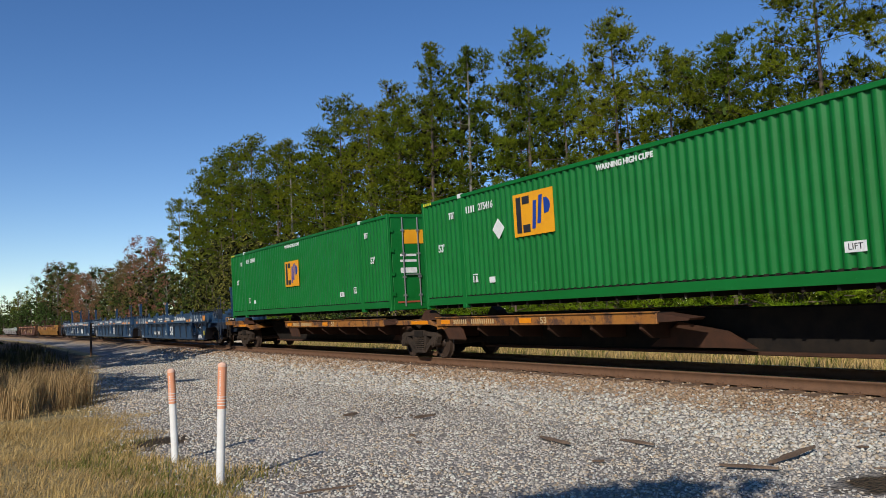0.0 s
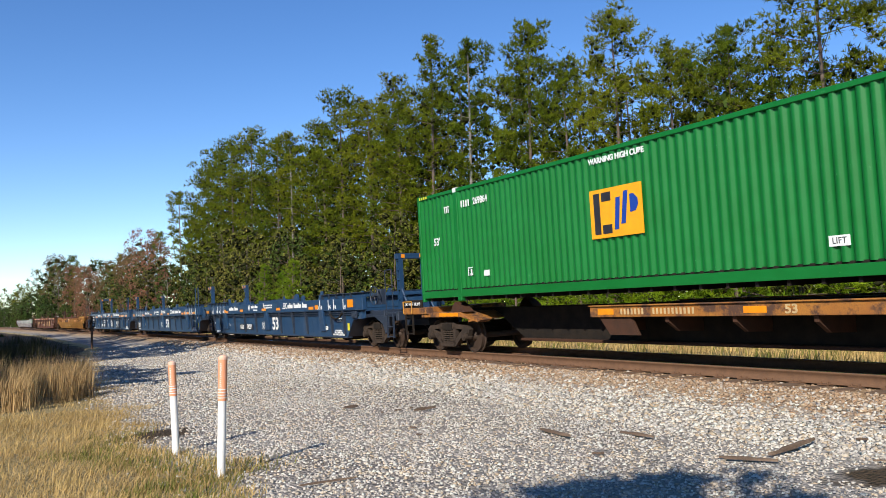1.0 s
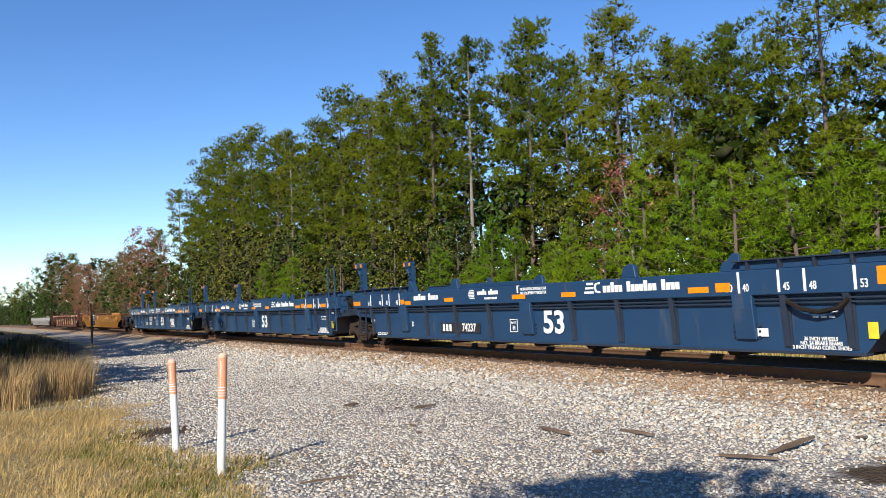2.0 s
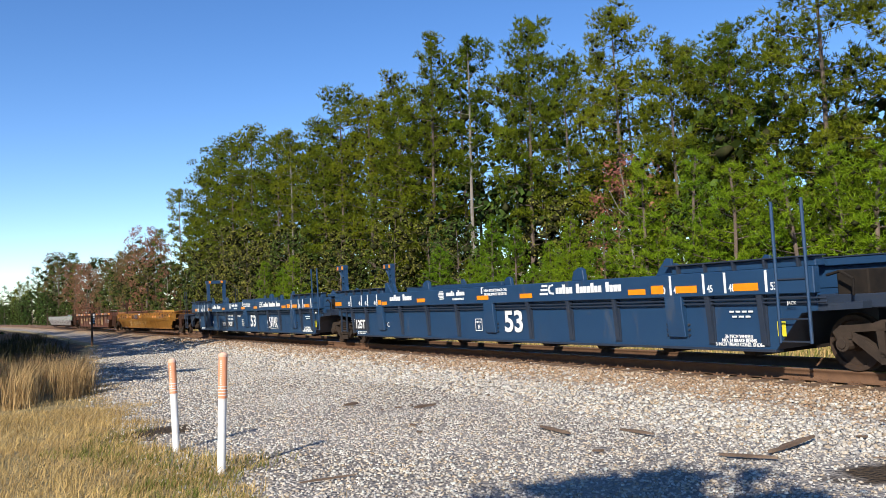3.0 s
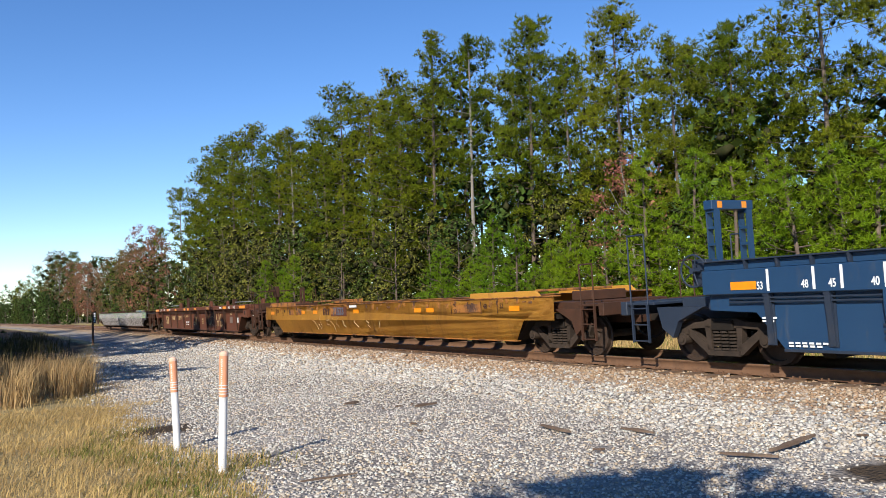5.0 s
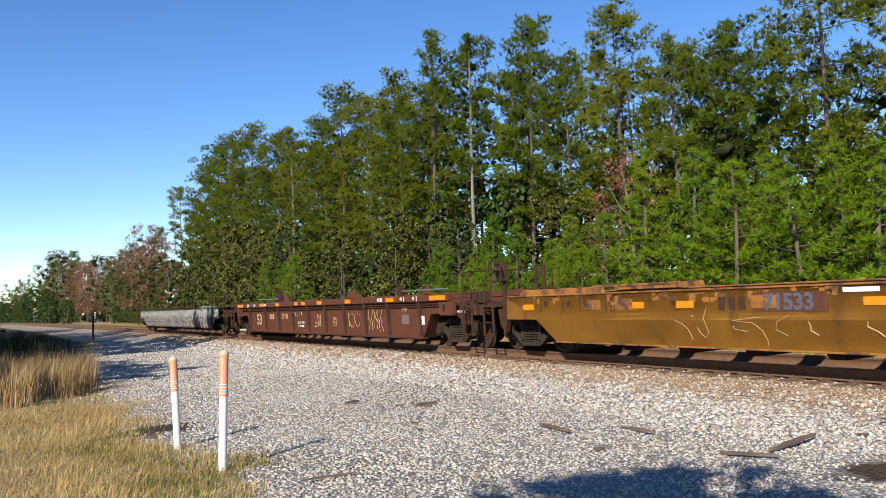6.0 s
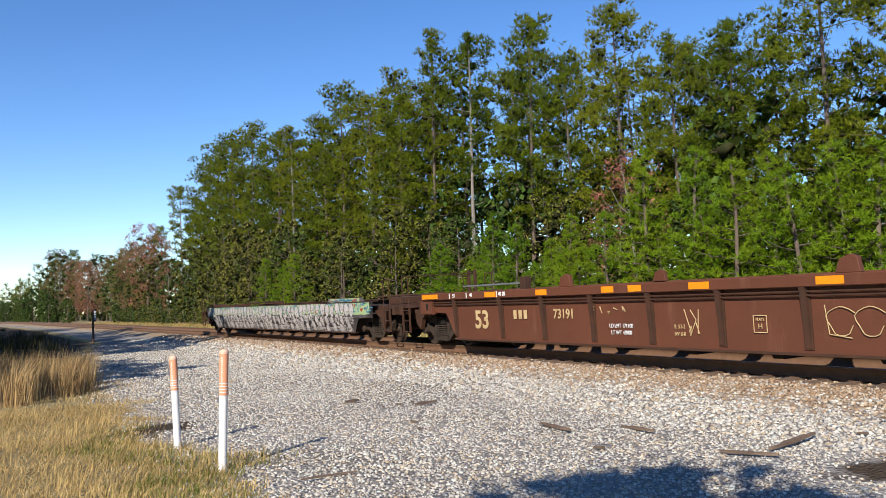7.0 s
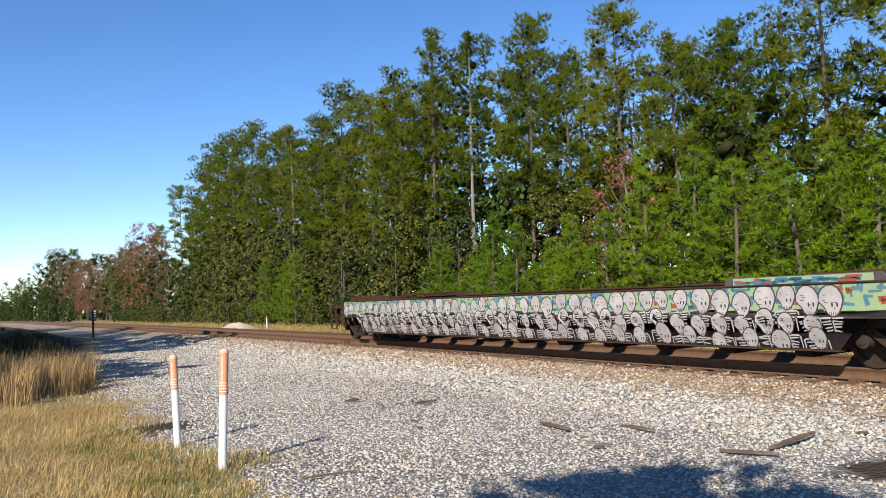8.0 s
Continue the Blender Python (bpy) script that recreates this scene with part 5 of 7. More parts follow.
    # painted strokes on the raised front ledge
    for m, seed_k in ((M["mural_mint"], 0), (M["mural_blue"], 1), (M["mural_red"], 2)):
        bm = bmesh.new()
        for k in range((1, 34, 5)[seed_k]):
            x0 = 6.4 if seed_k == 0 else rng.uniform(6.4, 8.5)
            w = 2.4 if seed_k == 0 else rng.uniform(0.08, 0.3)
            z0 = zt + (0.012 if seed_k == 0 else rng.uniform(0.02, 0.09))
            h = 0.125 if seed_k == 0 else rng.uniform(0.03, 0.05)
            box(bm, x0, x0 + w, -1.432 - 0.0012 * seed_k, -1.425, z0, z0 + h)
        tagged(part("ledge_stroke", bm, m, ob), kind="stuff")


container(18.30, "green corrugated high-cube container with white diamond placard", True, -3.74, 1.55, "275416")
container(0.0, "green corrugated high-cube container with amber emblem amidships", False, -0.86, 1.11, "269864")
spine_car(17.35, 34.9, 18.8, 26.9, "front")
spine_car(0.88, 17.35, 7.0, 15.6, "rear")
navy_car(-12.83, "front", -22.41, -3.40)
navy_car(-32.08, "middle", -41.75, -22.41)
navy_car(-51.38, "rear", -60.7, -41.75)
smooth_car(-74.4, 9.2, M["yellow"], M["yellow_frame"], "faded yellow low well car with sprayed scrawl", 3, worn_marks)
brown_car(-95.85, 9.0)
smooth_car(-118.13, 9.25, M["gray_side"], M["red_frame"], "low well car covered in a pale sprayed mural", 4, crowd_mural, 8.12)


# ---------------------------------------------------------------- ground
def ground_height(s, d):
    """Height of the ground beside the track: ballast bed, shoulders, gravel road, grass verge, far ditch."""
    near = np.interp(d, [-60, -14, -7.5, -4.5, -3.4, -2.4, -1.75, -1.45, 1.45, 1.75, 2.6, 4.2, 9.0, 40.0],
                     [-0.75, -0.75, -0.78, -0.72, -0.62, -0.45, -0.25, -0.215, -0.215, -0.24, -0.38, -0.50, -0.50, -0.55])
    bumps = 0.02 * np.sin(s * 0.9 + d * 0.7) * np.sin(d * 1.3 - s * 0.3) + 0.025 * np.sin(s * 0.31 + 1.0) * np.sin(d * 0.5)
    return near + bumps * (np.abs(d) > 2.2)


def gravel_edge(s):
    """How far from the track the gravel reaches towards the verge."""
    return np.interp(s, [-120, -60, -12, 9, 26, 31, 60], [3.4, 3.8, 5.3, 9.1, 10.2, 10.1, 10.6])


def make_ground():
    s = np.concatenate([np.arange(-1190, -200, 18.0), np.arange(-200, -40, 3.0), np.arange(-40, 60, 0.5), np.arange(60, 400, 12.0)])
    d = np.concatenate([-np.geomspace(900, 20, 14), np.arange(-18, -4.5, 1.0), np.arange(-4.5, 4.6, 0.25), np.arange(5, 16, 0.5), np.geomspace(17, 900, 16)])
    S, D = np.meshgrid(s, d, indexing="ij")
    x, y, z = beside(S, D)
    z = z + ground_height(S, D)
    z = np.where(np.abs(D) < 3, z - D * math.sin(CANT), z)
    v = np.stack([x, y, z], -1).reshape(-1, 3)
    n, k = len(s), len(d)
    i, j = np.meshgrid(np.arange(n - 1), np.arange(k - 1), indexing="ij")
    a = (i * k + j).ravel()
    f = np.stack([a, a + 1, a + k + 1, a + k], 1)
    m = bpy.data.materials.new("gravel_and_grass_ground")
    m.use_nodes = True
    N, Lk = m.node_tree.nodes, m.node_tree.links
    b = N["Principled BSDF"]
    b.inputs["Roughness"].default_value = 0.95
    b.inputs["Specular IOR Level"].default_value = 0.2
    co = N.new("ShaderNodeTexCoord").outputs["Object"]
    at = N.new("ShaderNodeAttribute")
    at.attribute_name = "cover"
    sep = N.new("ShaderNodeSeparateColor")
    Lk.new(at.outputs["Color"], sep.inputs[0])

    def tex(kind, scale, detail=4.0):
        t = N.new(kind)
        t.inputs["Scale"].default_value = scale
        if kind == "ShaderNodeTexNoise":
            t.inputs["Detail"].default_value = detail
        Lk.new(co, t.inputs["Vector"])
        return t

    def mixc(f, a, c):
        t = N.new("ShaderNodeMix")
        t.data_type = "RGBA"
        Lk.new(f, t.inputs[0])
        for v_, q in ((a, t.inputs[6]), (c, t.inputs[7])):
            if isinstance(v_, tuple):
                q.default_value = (*v_, 1)
            else:
                Lk.new(v_, q)
        return t.outputs[2]

    def rng_(v_, lo, hi):
        t = N.new("ShaderNodeMapRange")
        t.inputs[1].default_value, t.inputs[2].default_value = lo, hi
        Lk.new(v_, t.inputs[0])
        return t.outputs[0]
    vo = tex("ShaderNodeTexVoronoi", 22.0)
    st = N.new("ShaderNodeSeparateColor")
    Lk.new(vo.outputs["Color"], st.inputs[0])
    stones = mixc(st.outputs[0], (0.32, 0.29, 0.265), (0.55, 0.52, 0.49))
    stones = mixc(rng_(vo.outputs["Distance"], 0.02, 0.35), stones, (0.20, 0.175, 0.15))
    stones = mixc(rng_(tex("ShaderNodeTexNoise", 0.35).outputs[0], 0.35, 0.75), stones, (0.36, 0.33, 0.30))
    rusty = mixc(st.outputs[1], (0.27, 0.17, 0.09), (0.42, 0.30, 0.19))
    gravel = mixc(sep.outputs[1], stones, rusty)
    soil = mixc(rng_(tex("ShaderNodeTexNoise", 1.2, 6).outputs[0], 0.35, 0.65), (0.30, 0.22, 0.11), (0.22, 0.18, 0.075))
    soil = mixc(rng_(tex("ShaderNodeTexNoise", 30.0, 4).outputs[0], 0.3, 0.7), soil, (0.36, 0.28, 0.14))
    edge = N.new("ShaderNodeMath")
    edge.operation = "ADD"
    Lk.new(sep.outputs[0], edge.inputs[0])
    nz = N.new("ShaderNodeMath")
    nz.operation = "MULTIPLY_ADD"
    nz.inputs[1].default_value, nz.inputs[2].default_value = 0.9, -0.45
    Lk.new(tex("ShaderNodeTexNoise", 1.6, 8).outputs[0], nz.inputs[0])
    Lk.new(nz.outputs[0], edge.inputs[1])
    dirt_and_shade = N.new("ShaderNodeMath")
    dirt_and_shade.operation = "ADD"
    Lk.new(sep.outputs[2], dirt_and_shade.inputs[0])
    Lk.new(nz.outputs[0], dirt_and_shade.inputs[1])
    cover = mixc(rng_(edge.outputs[0], 0.42, 0.58), soil, gravel)
    cover = mixc(rng_(dirt_and_shade.outputs[0], 0.40, 0.60), cover, (0.065, 0.045, 0.028))
    Lk.new(cover, b.inputs["Base Color"])
    bp = N.new("ShaderNodeBump")
    bp.inputs["Strength"].default_value, bp.inputs["Distance"].default_value = 0.9, 0.04
    inv = N.new("ShaderNodeMath")
    inv.operation = "MULTIPLY"
    inv.inputs[1].default_value = -1.0
    Lk.new(vo.outputs["Distance"], inv.inputs[0])
    Lk.new(inv.outputs[0], bp.inputs["Height"])
    Lk.new(bp.outputs[0], b.inputs["Normal"])
    ob = np_mesh("ground", v, f, m, smooth=True)
    far = np.interp(S, [-300, 60], [-3.8, -3.8])
    g = np.where(D > 0, np.clip((gravel_edge(S) - D) / 1.2 + 0.5, 0, 1), np.clip((D - far) / 0.6 + 0.5, 0, 1)).ravel()
    rust = np.clip(1 - (np.abs(D) - 1.7) / 1.0, 0, 1).ravel()
    px, py = x.ravel(), y.ravel()
    patch = np.clip(1.25 - np.hypot((px - 4.5) / 1.3, (py - 7.7) / 0.75), 0, 1)
    patch = np.maximum(patch, 0.75 * np.clip(1.3 - np.hypot((px + 4.3) / 0.8, (py - 12.2) / 1.2), 0, 1))
    # far verge soil coloured dark to deepen the tree shade on it
    patch = np.maximum(patch, (np.clip((D - gravel_edge(S)) / 1.5, 0, 1) * np.clip((6.0 - S) / 6.0, 0, 1)).ravel())
    ca = ob.data.color_attributes.new("cover", "FLOAT_COLOR", "POINT")
    ca.data.foreach_set("color", np.stack([g, rust, patch, g * 0 + 1], 1).astype(np.float32).ravel())
    tagged(ob, "pale gravel beside the track with dry grass verges", "ground", kind="structure")
    return ob


make_ground()


def ground_at(x, y):
    """Nearest place on the line, the distance to its right and the height of the ground at x, y."""
    i = int(np.argmin((TX - x) ** 2 + (TY - y) ** 2))
    a = HEAD[i]
    d = -((x - TX[i]) * math.cos(a) + (y - TY[i]) * math.sin(a))
    s = float(SS[i])
    return s, d, float(beside(s, d)[2] + ground_height(np.array(s), np.array(d)))


# ---------------------------------------------------------------- track
def make_rails():
    prof = [(-0.035, 0.0), (0.035, 0.0), (0.037, -0.03), (0.012, -0.048), (0.009, -0.145), (0.076, -0.172), (0.076, -0.186),
            (-0.076, -0.186), (-0.076, -0.172), (-0.009, -0.145), (-0.012, -0.048), (-0.037, -0.03)]
    s = np.concatenate([np.arange(-1150, -160, 10.0), np.arange(-160, 120, 2.0), np.arange(120, 380, 10.0)])
    for side in (-1, 1):
        d0 = side * 0.754
        rings = np.stack([on_track(s, d0 + u, h) for u, h in prof], 1)
        n, k = rings.shape[:2]
        i, j = np.meshgrid(np.arange(n - 1), np.arange(k), indexing="ij")
        a, b2 = (i * k + j).ravel(), (i * k + (j + 1) % k).ravel()
        f = np.stack([a, a + k, b2 + k, b2], 1)
        ob = np_mesh("rail", rings.reshape(-1, 3), f, M["railrust"])
        ob.data.materials.append(M["railtop"])
        idx = np.where((np.arange(len(f)) % k) == 0, 1, 0).astype(np.int32)
        ob.data.polygons.foreach_set("material_index", idx)
        tagged(ob, "rusty steel rail with a polished head", "rail", "rails", kind="structure")


make_rails()


def make_ties():
    rng = random.Random(11)
    meshes = []
    for k in range(5):
        bm = boxes((-0.115, 0.115, -1.3, 1.3, -0.17, 0.0))
        bmesh.ops.subdivide_edges(bm, edges=[e for e in bm.edges if abs((e.verts[0].co - e.verts[1].co).y) > 1], cuts=3)
        for v in bm.verts:
            v.co += Vector((rng.uniform(-0.012, 0.012), rng.uniform(-0.03, 0.03), rng.uniform(-0.01, 0.008)))
        me = bpy.data.meshes.new("tie")
        bm.to_mesh(me)
        bm.free()
        me.materials.append(M["tie"])
        meshes.append(me)
    bed = tagged(new("track_bed"), "timber cross ties bedded in rust-stained ballast", "track", kind="structure")
    s = -95.0
    while s < 50.0:
        ob = new("tie", rng.choice(meshes))
        ob.parent = bed
        p = Vector(on_track(s, rng.uniform(-0.04, 0.04), -0.19))
        a = math.degrees(np.interp(s, SS, HEAD))
        ob.matrix_basis = Matrix.Translation(p) @ pose(0, 0, 0, math.degrees(CANT), 0, a - 90 + rng.uniform(-1.2, 1.2))
        s += 0.508
    plate_me = boxes((-0.09, 0.09, -0.18, 0.18, 0.0, 0.018))
    for q in ((-0.06, -0.12), (0.06, 0.12), (0.06, -0.12), (-0.06, 0.12)):
        box(plate_me, q[0] - 0.012, q[0] + 0.012, q[1] - 0.012, q[1] + 0.012, 0.018, 0.045)
    me = bpy.data.meshes.new("tie_plate")
    plate_me.to_mesh(me)
    plate_me.free()
    me.materials.append(M["railrust"])
    s = -95.0 + 0.508 * 150
    while s < 45.0:
        ob = new("tie_plate", me)
        ob.parent = bed
        p = Vector(on_track(s, 0.754, -0.188))
        ob.matrix_basis = Matrix.Translation(p) @ pose(0, 0, 0, math.degrees(CANT), 0, math.degrees(np.interp(s, SS, HEAD)) - 90)
        s += 0.508


# ---------------------------------------------------------------- loose stones
def stones(name, s, d, size, material, label, seed, sink=0.25):
    """Many angular stones, one mesh: at s, d beside the track."""
    rng = np.random.default_rng(seed)
    n = len(s)
    x, y, z = beside(s, d)
    z = z + ground_height(s, d) - np.where(np.abs(d) < 3, d * math.sin(CANT), 0)
    base = np.array([[1, 0, 0], [-1, 0, 0], [0, 1, 0], [0, -1, 0], [0, 0, 1], [0, 0, -1]], float)
    tri = np.array([[0, 2, 4], [2, 1, 4], [1, 3, 4], [3, 0, 4], [2, 0, 5], [1, 2, 5], [3, 1, 5], [0, 3, 5]])
    v = base[None] * rng.uniform(0.6, 1.3, (n, 6, 1)) + rng.normal(0, 0.22, (n, 6, 3))
    q = rng.normal(size=(n, 4))
    q /= np.linalg.norm(q, axis=1, keepdims=True)
    w, a, b, c = q.T
    R = np.stack([1 - 2 * (b * b + c * c), 2 * (a * b - c * w), 2 * (a * c + b * w), 2 * (a * b + c * w), 1 - 2 * (a * a + c * c), 2 * (b * c - a * w),
                  2 * (a * c - b * w), 2 * (b * c + a * w), 1 - 2 * (a * a + b * b)], 1).reshape(n, 3, 3)
    v = np.einsum("nij,nkj->nki", R, v) * (size * rng.uniform(0.55, 1.35, n))[:, None, None]
    v[:, :, 2] *= 0.75
    v += np.stack([x, y, z + size * sink * 0.6], 1)[:, None, :]
    f = (tri[None] + (np.arange(n) * 6)[:, None, None]).reshape(-1, 3)
    ob = np_mesh(name, v.reshape(-1, 3), f, material)
    return tagged(ob, label, "gravel", kind="stuff")


def make_stones():
    rng = np.random.default_rng(5)
    s = 38 - 50 * rng.random(185000) ** 1.5
    d = rng.uniform(1.3, 13.5, len(s))
    keep = d < gravel_edge(s) + rng.normal(0, 0.25, len(s))
    bx, by, _ = beside(s, d)
    near = np.hypot(bx, by)
    keep &= (np.hypot((bx - 4.5) / 1.3, (by - 7.7) / 0.75) > rng.uniform(0.6, 1.1, len(s))) & (np.hypot((bx + 4.3) / 0.8, (by - 12.2) / 1.2) > rng.uniform(0.2, 1.0, len(s)))
    keep &= (near > 4.5) & (rng.random(len(s)) < np.clip(12.0 / near, 0.12, 1.0))
    s, d, near = s[keep], d[keep], near[keep]
    rust = d < 2.2 + rng.normal(0, 0.35, len(d))
    size = np.where(d < 4.3, 0.034, 0.0215) * np.clip(near / 14, 1.0, 1.7)
    stones("ballast_stones", s[~rust], d[~rust], size[~rust], M["stone"], "loose pale grey crushed stone", 1)
    stones("rusty_ballast", s[rust], d[rust], size[rust], M["stone_rust"], "rust-stained ballast along the ties", 2)
    s = rng.uniform(-45, 36, 14000)
    d = rng.uniform(-3.6, 1.5, len(s))
    keep = rng.random(len(s)) < np.clip((s + 62) / 80, 0.2, 1)
    stones("bed_ballast", s[keep], d[keep], np.full(keep.sum(), 0.040), M["stone_rust"], "rust-stained ballast between the ties", 3, 0.0)


# ---------------------------------------------------------------- foliage
def unit(v):
    return v / (np.linalg.norm(v, axis=-1, keepdims=True) + 1e-9)


def shade_cores(name, centres, radii, fill, material, rng, parent, flat):
    """The dense inside of each clump as one rough lump a clump, coloured dark to stand for crown shade."""
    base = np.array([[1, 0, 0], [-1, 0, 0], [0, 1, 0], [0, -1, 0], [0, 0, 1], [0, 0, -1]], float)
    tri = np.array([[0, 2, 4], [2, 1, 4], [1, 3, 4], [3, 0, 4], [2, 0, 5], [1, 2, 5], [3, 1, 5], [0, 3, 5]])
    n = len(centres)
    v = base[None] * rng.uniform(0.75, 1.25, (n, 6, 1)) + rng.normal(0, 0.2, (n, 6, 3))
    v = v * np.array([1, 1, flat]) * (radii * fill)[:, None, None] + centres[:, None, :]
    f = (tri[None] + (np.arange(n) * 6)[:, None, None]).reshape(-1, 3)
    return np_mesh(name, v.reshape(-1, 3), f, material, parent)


def needle_clumps(centres, radii, n_tufts, n_needles, length, width, rng, flat=0.85, up=0.55):
    """Bottle-brush tufts of needles that fill rounded clumps: verts and triangles."""
    k = len(centres)
    dr = rng.normal(0, 1, (k, n_tufts, 3))
    dr[..., 2] = dr[..., 2] * 0.85 + 0.3
    dr = unit(dr)
    r = radii[:, None, None]
    squash = np.array([1, 1, flat])
    tip = centres[:, None, :] + dr * squash * r * rng.uniform(0.4, 1.05, (k, n_tufts, 1))
    ax = unit(dr * 0.7 + np.array([0, 0, up]) + rng.normal(0, 0.22, dr.shape))
    ax = np.repeat(ax.reshape(-1, 3), n_needles, 0)
    way = unit(ax * 0.8 + unit(rng.normal(0, 1, ax.shape)) * 0.85)
    base = np.repeat(tip.reshape(-1, 3), n_needles, 0) + ax * rng.uniform(-0.1, 0.45, (len(ax), 1)) * length
    side = unit(np.cross(way, rng.normal(0, 1, way.shape))) * (width * rng.uniform(0.7, 1.3, (len(ax), 1)))
    v = np.stack([base - side, base + side, base + way * length * rng.uniform(0.65, 1.25, (len(ax), 1))], 1).reshape(-1, 3)
    return v, np.arange(len(v)).reshape(-1, 3)


def leaf_clumps(centres, radii, per, length, width, rng, flat=0.75):
    """Broad leaves that lie over rounded clumps: verts and quads."""
    k = len(centres)
    dr = rng.normal(0, 1, (k, per, 3))
    dr[..., 2] = dr[..., 2] * 0.9 + 0.2
    dr = unit(dr).reshape(-1, 3)
    r = np.repeat(radii, per)[:, None]
    c = np.repeat(centres, per, 0) + dr * np.array([1, 1, flat]) * r * rng.uniform(0.5, 1.12, (k * per, 1))
    face = unit(dr + rng.normal(0, 0.55, dr.shape))
    ax = unit(np.cross(face, rng.normal(0, 1, dr.shape)))
    side = np.cross(ax, face) * (width * rng.uniform(0.7, 1.3, (len(c), 1)))
    ax = ax * (length * rng.uniform(0.6, 1.3, (len(c), 1)))
    v = np.stack([c - ax * 0.5, c + side, c + ax * 0.5, c - side], 1).reshape(-1, 3)
    return v, np.arange(len(v)).reshape(-1, 4)


def trunk_mesh(h, r, lean, limbs, rng, top=0.04):
    bm = bmesh.new()
    pts = [Vector((lean[0] * (t ** 1.5) + 0.12 * math.sin(t * 5 + lean[1] * 9) * t, lean[1] * (t ** 1.5) + 0.1 * math.sin(t * 4 + 2) * t, h * t)) for t in np.linspace(0, 1, 8)]
    for i in range(7):
        rod(bm, pts[i], pts[i + 1], r * (1 - i / 7) + top, 7, r * (1 - (i + 1) / 7) + top)
    for z, az, ln, rise in limbs:
        t = z / h
        i = min(6, int(t * 7))
        p = pts[i].lerp(pts[i + 1], t * 7 - i)
        q = p + Vector((math.cos(az) * ln * 0.55, math.sin(az) * ln * 0.55, ln * rise * 0.35))
        e = p + Vector((math.cos(az) * ln, math.sin(az) * ln, ln * rise))
        rr = max(0.025, r * 0.34 * (1 - t * 0.6))
        rod(bm, p, q, rr, 4, rr * 0.65)
        rod(bm, q, e, rr * 0.65, 4, 0.012)
    return bm, pts


CROWNS = {"dome": ((0, 0.12, 0.4, 0.7, 0.9, 1), (0.55, 0.85, 1.0, 0.88, 0.6, 0.3)),
          "spire": ((0, 0.12, 0.35, 0.7, 0.9, 1), (0.75, 1.0, 0.85, 0.5, 0.25, 0.08)),
          "open": ((0, 0.2, 0.5, 0.8, 1), (0.35, 0.75, 1.0, 0.8, 0.3))}


def pine_kind(h, crown0, width, limbs_n, rng, material, label, bark="bark", crown="dome", clump=(0.44, 0.74), per_limb=5.2, tufts=20, needles=8,
              needle=(0.27, 0.0255), dead=5, inner=0.26):
    """A pine: bare stem, limbs round the crown, and clumps of needle tufts on the outer part of each limb."""
    ob = thing("pine_tree", label, "tree", "trees behind the track")
    limbs, cs, rs = [], [], []
    for i in range(limbs_n):
        k = (i + rng.random()) / limbs_n
        t = crown0 + (1 - crown0) * k
        az = i * 2.39996 + rng.uniform(-0.5, 0.5)
        ln = width * float(np.interp(k, *CROWNS[crown])) * rng.uniform(0.68, 1.18)
        limbs.append((h * t * 0.985, az, ln, rng.uniform(-0.05, 0.30) + 0.45 * k ** 2))
    twigs = [(h * rng.uniform(0.15, max(0.16, crown0)), rng.uniform(0, 6.28), width * rng.uniform(0.15, 0.4), rng.uniform(-0.1, 0.3)) for _ in range(dead)]
    bm, pts = trunk_mesh(h, 0.0068 * h + 0.01, (rng.uniform(-0.5, 0.5), rng.uniform(-0.5, 0.5)), limbs + twigs, rng)
    part("trunk", bm, M[bark], ob)
    for z, az, ln, rise in limbs:
        t = z / h
        i = min(6, int(t * 7))
        p = np.array(pts[i].lerp(pts[i + 1], t * 7 - i))
        m = max(1, int(round(per_limb * min(1.0, ln / width + 0.15))))
        for j in range(m):
            f = 1.0 - (j + 0.4 * rng.random()) / m * 0.72
            off = rng.normal(0, 0.16, 2) * ln
            cs.append(p + np.array([math.cos(az) * ln * f - math.sin(az) * off[0], math.sin(az) * ln * f + math.cos(az) * off[0], ln * rise * f + abs(off[1]) * 0.5]))
            rs.append(rng.uniform(*clump))
    for j in range(6):
        cs.append(np.array(pts[-1]) + np.array([0.22 * math.cos(j * 2.4), 0.22 * math.sin(j * 2.4), -0.28 * j]))
        rs.append(clump[0] * (0.7 + 0.08 * j))
    v, f = needle_clumps(np.array(cs), np.array(rs), tufts, needles, needle[0], needle[1], rng)
    np_mesh("crown", v, f, M[material], ob)
    shade_cores("inner_needles", np.array(cs), np.array(rs), inner, M["inner"], rng, ob, 0.85)
    return ob


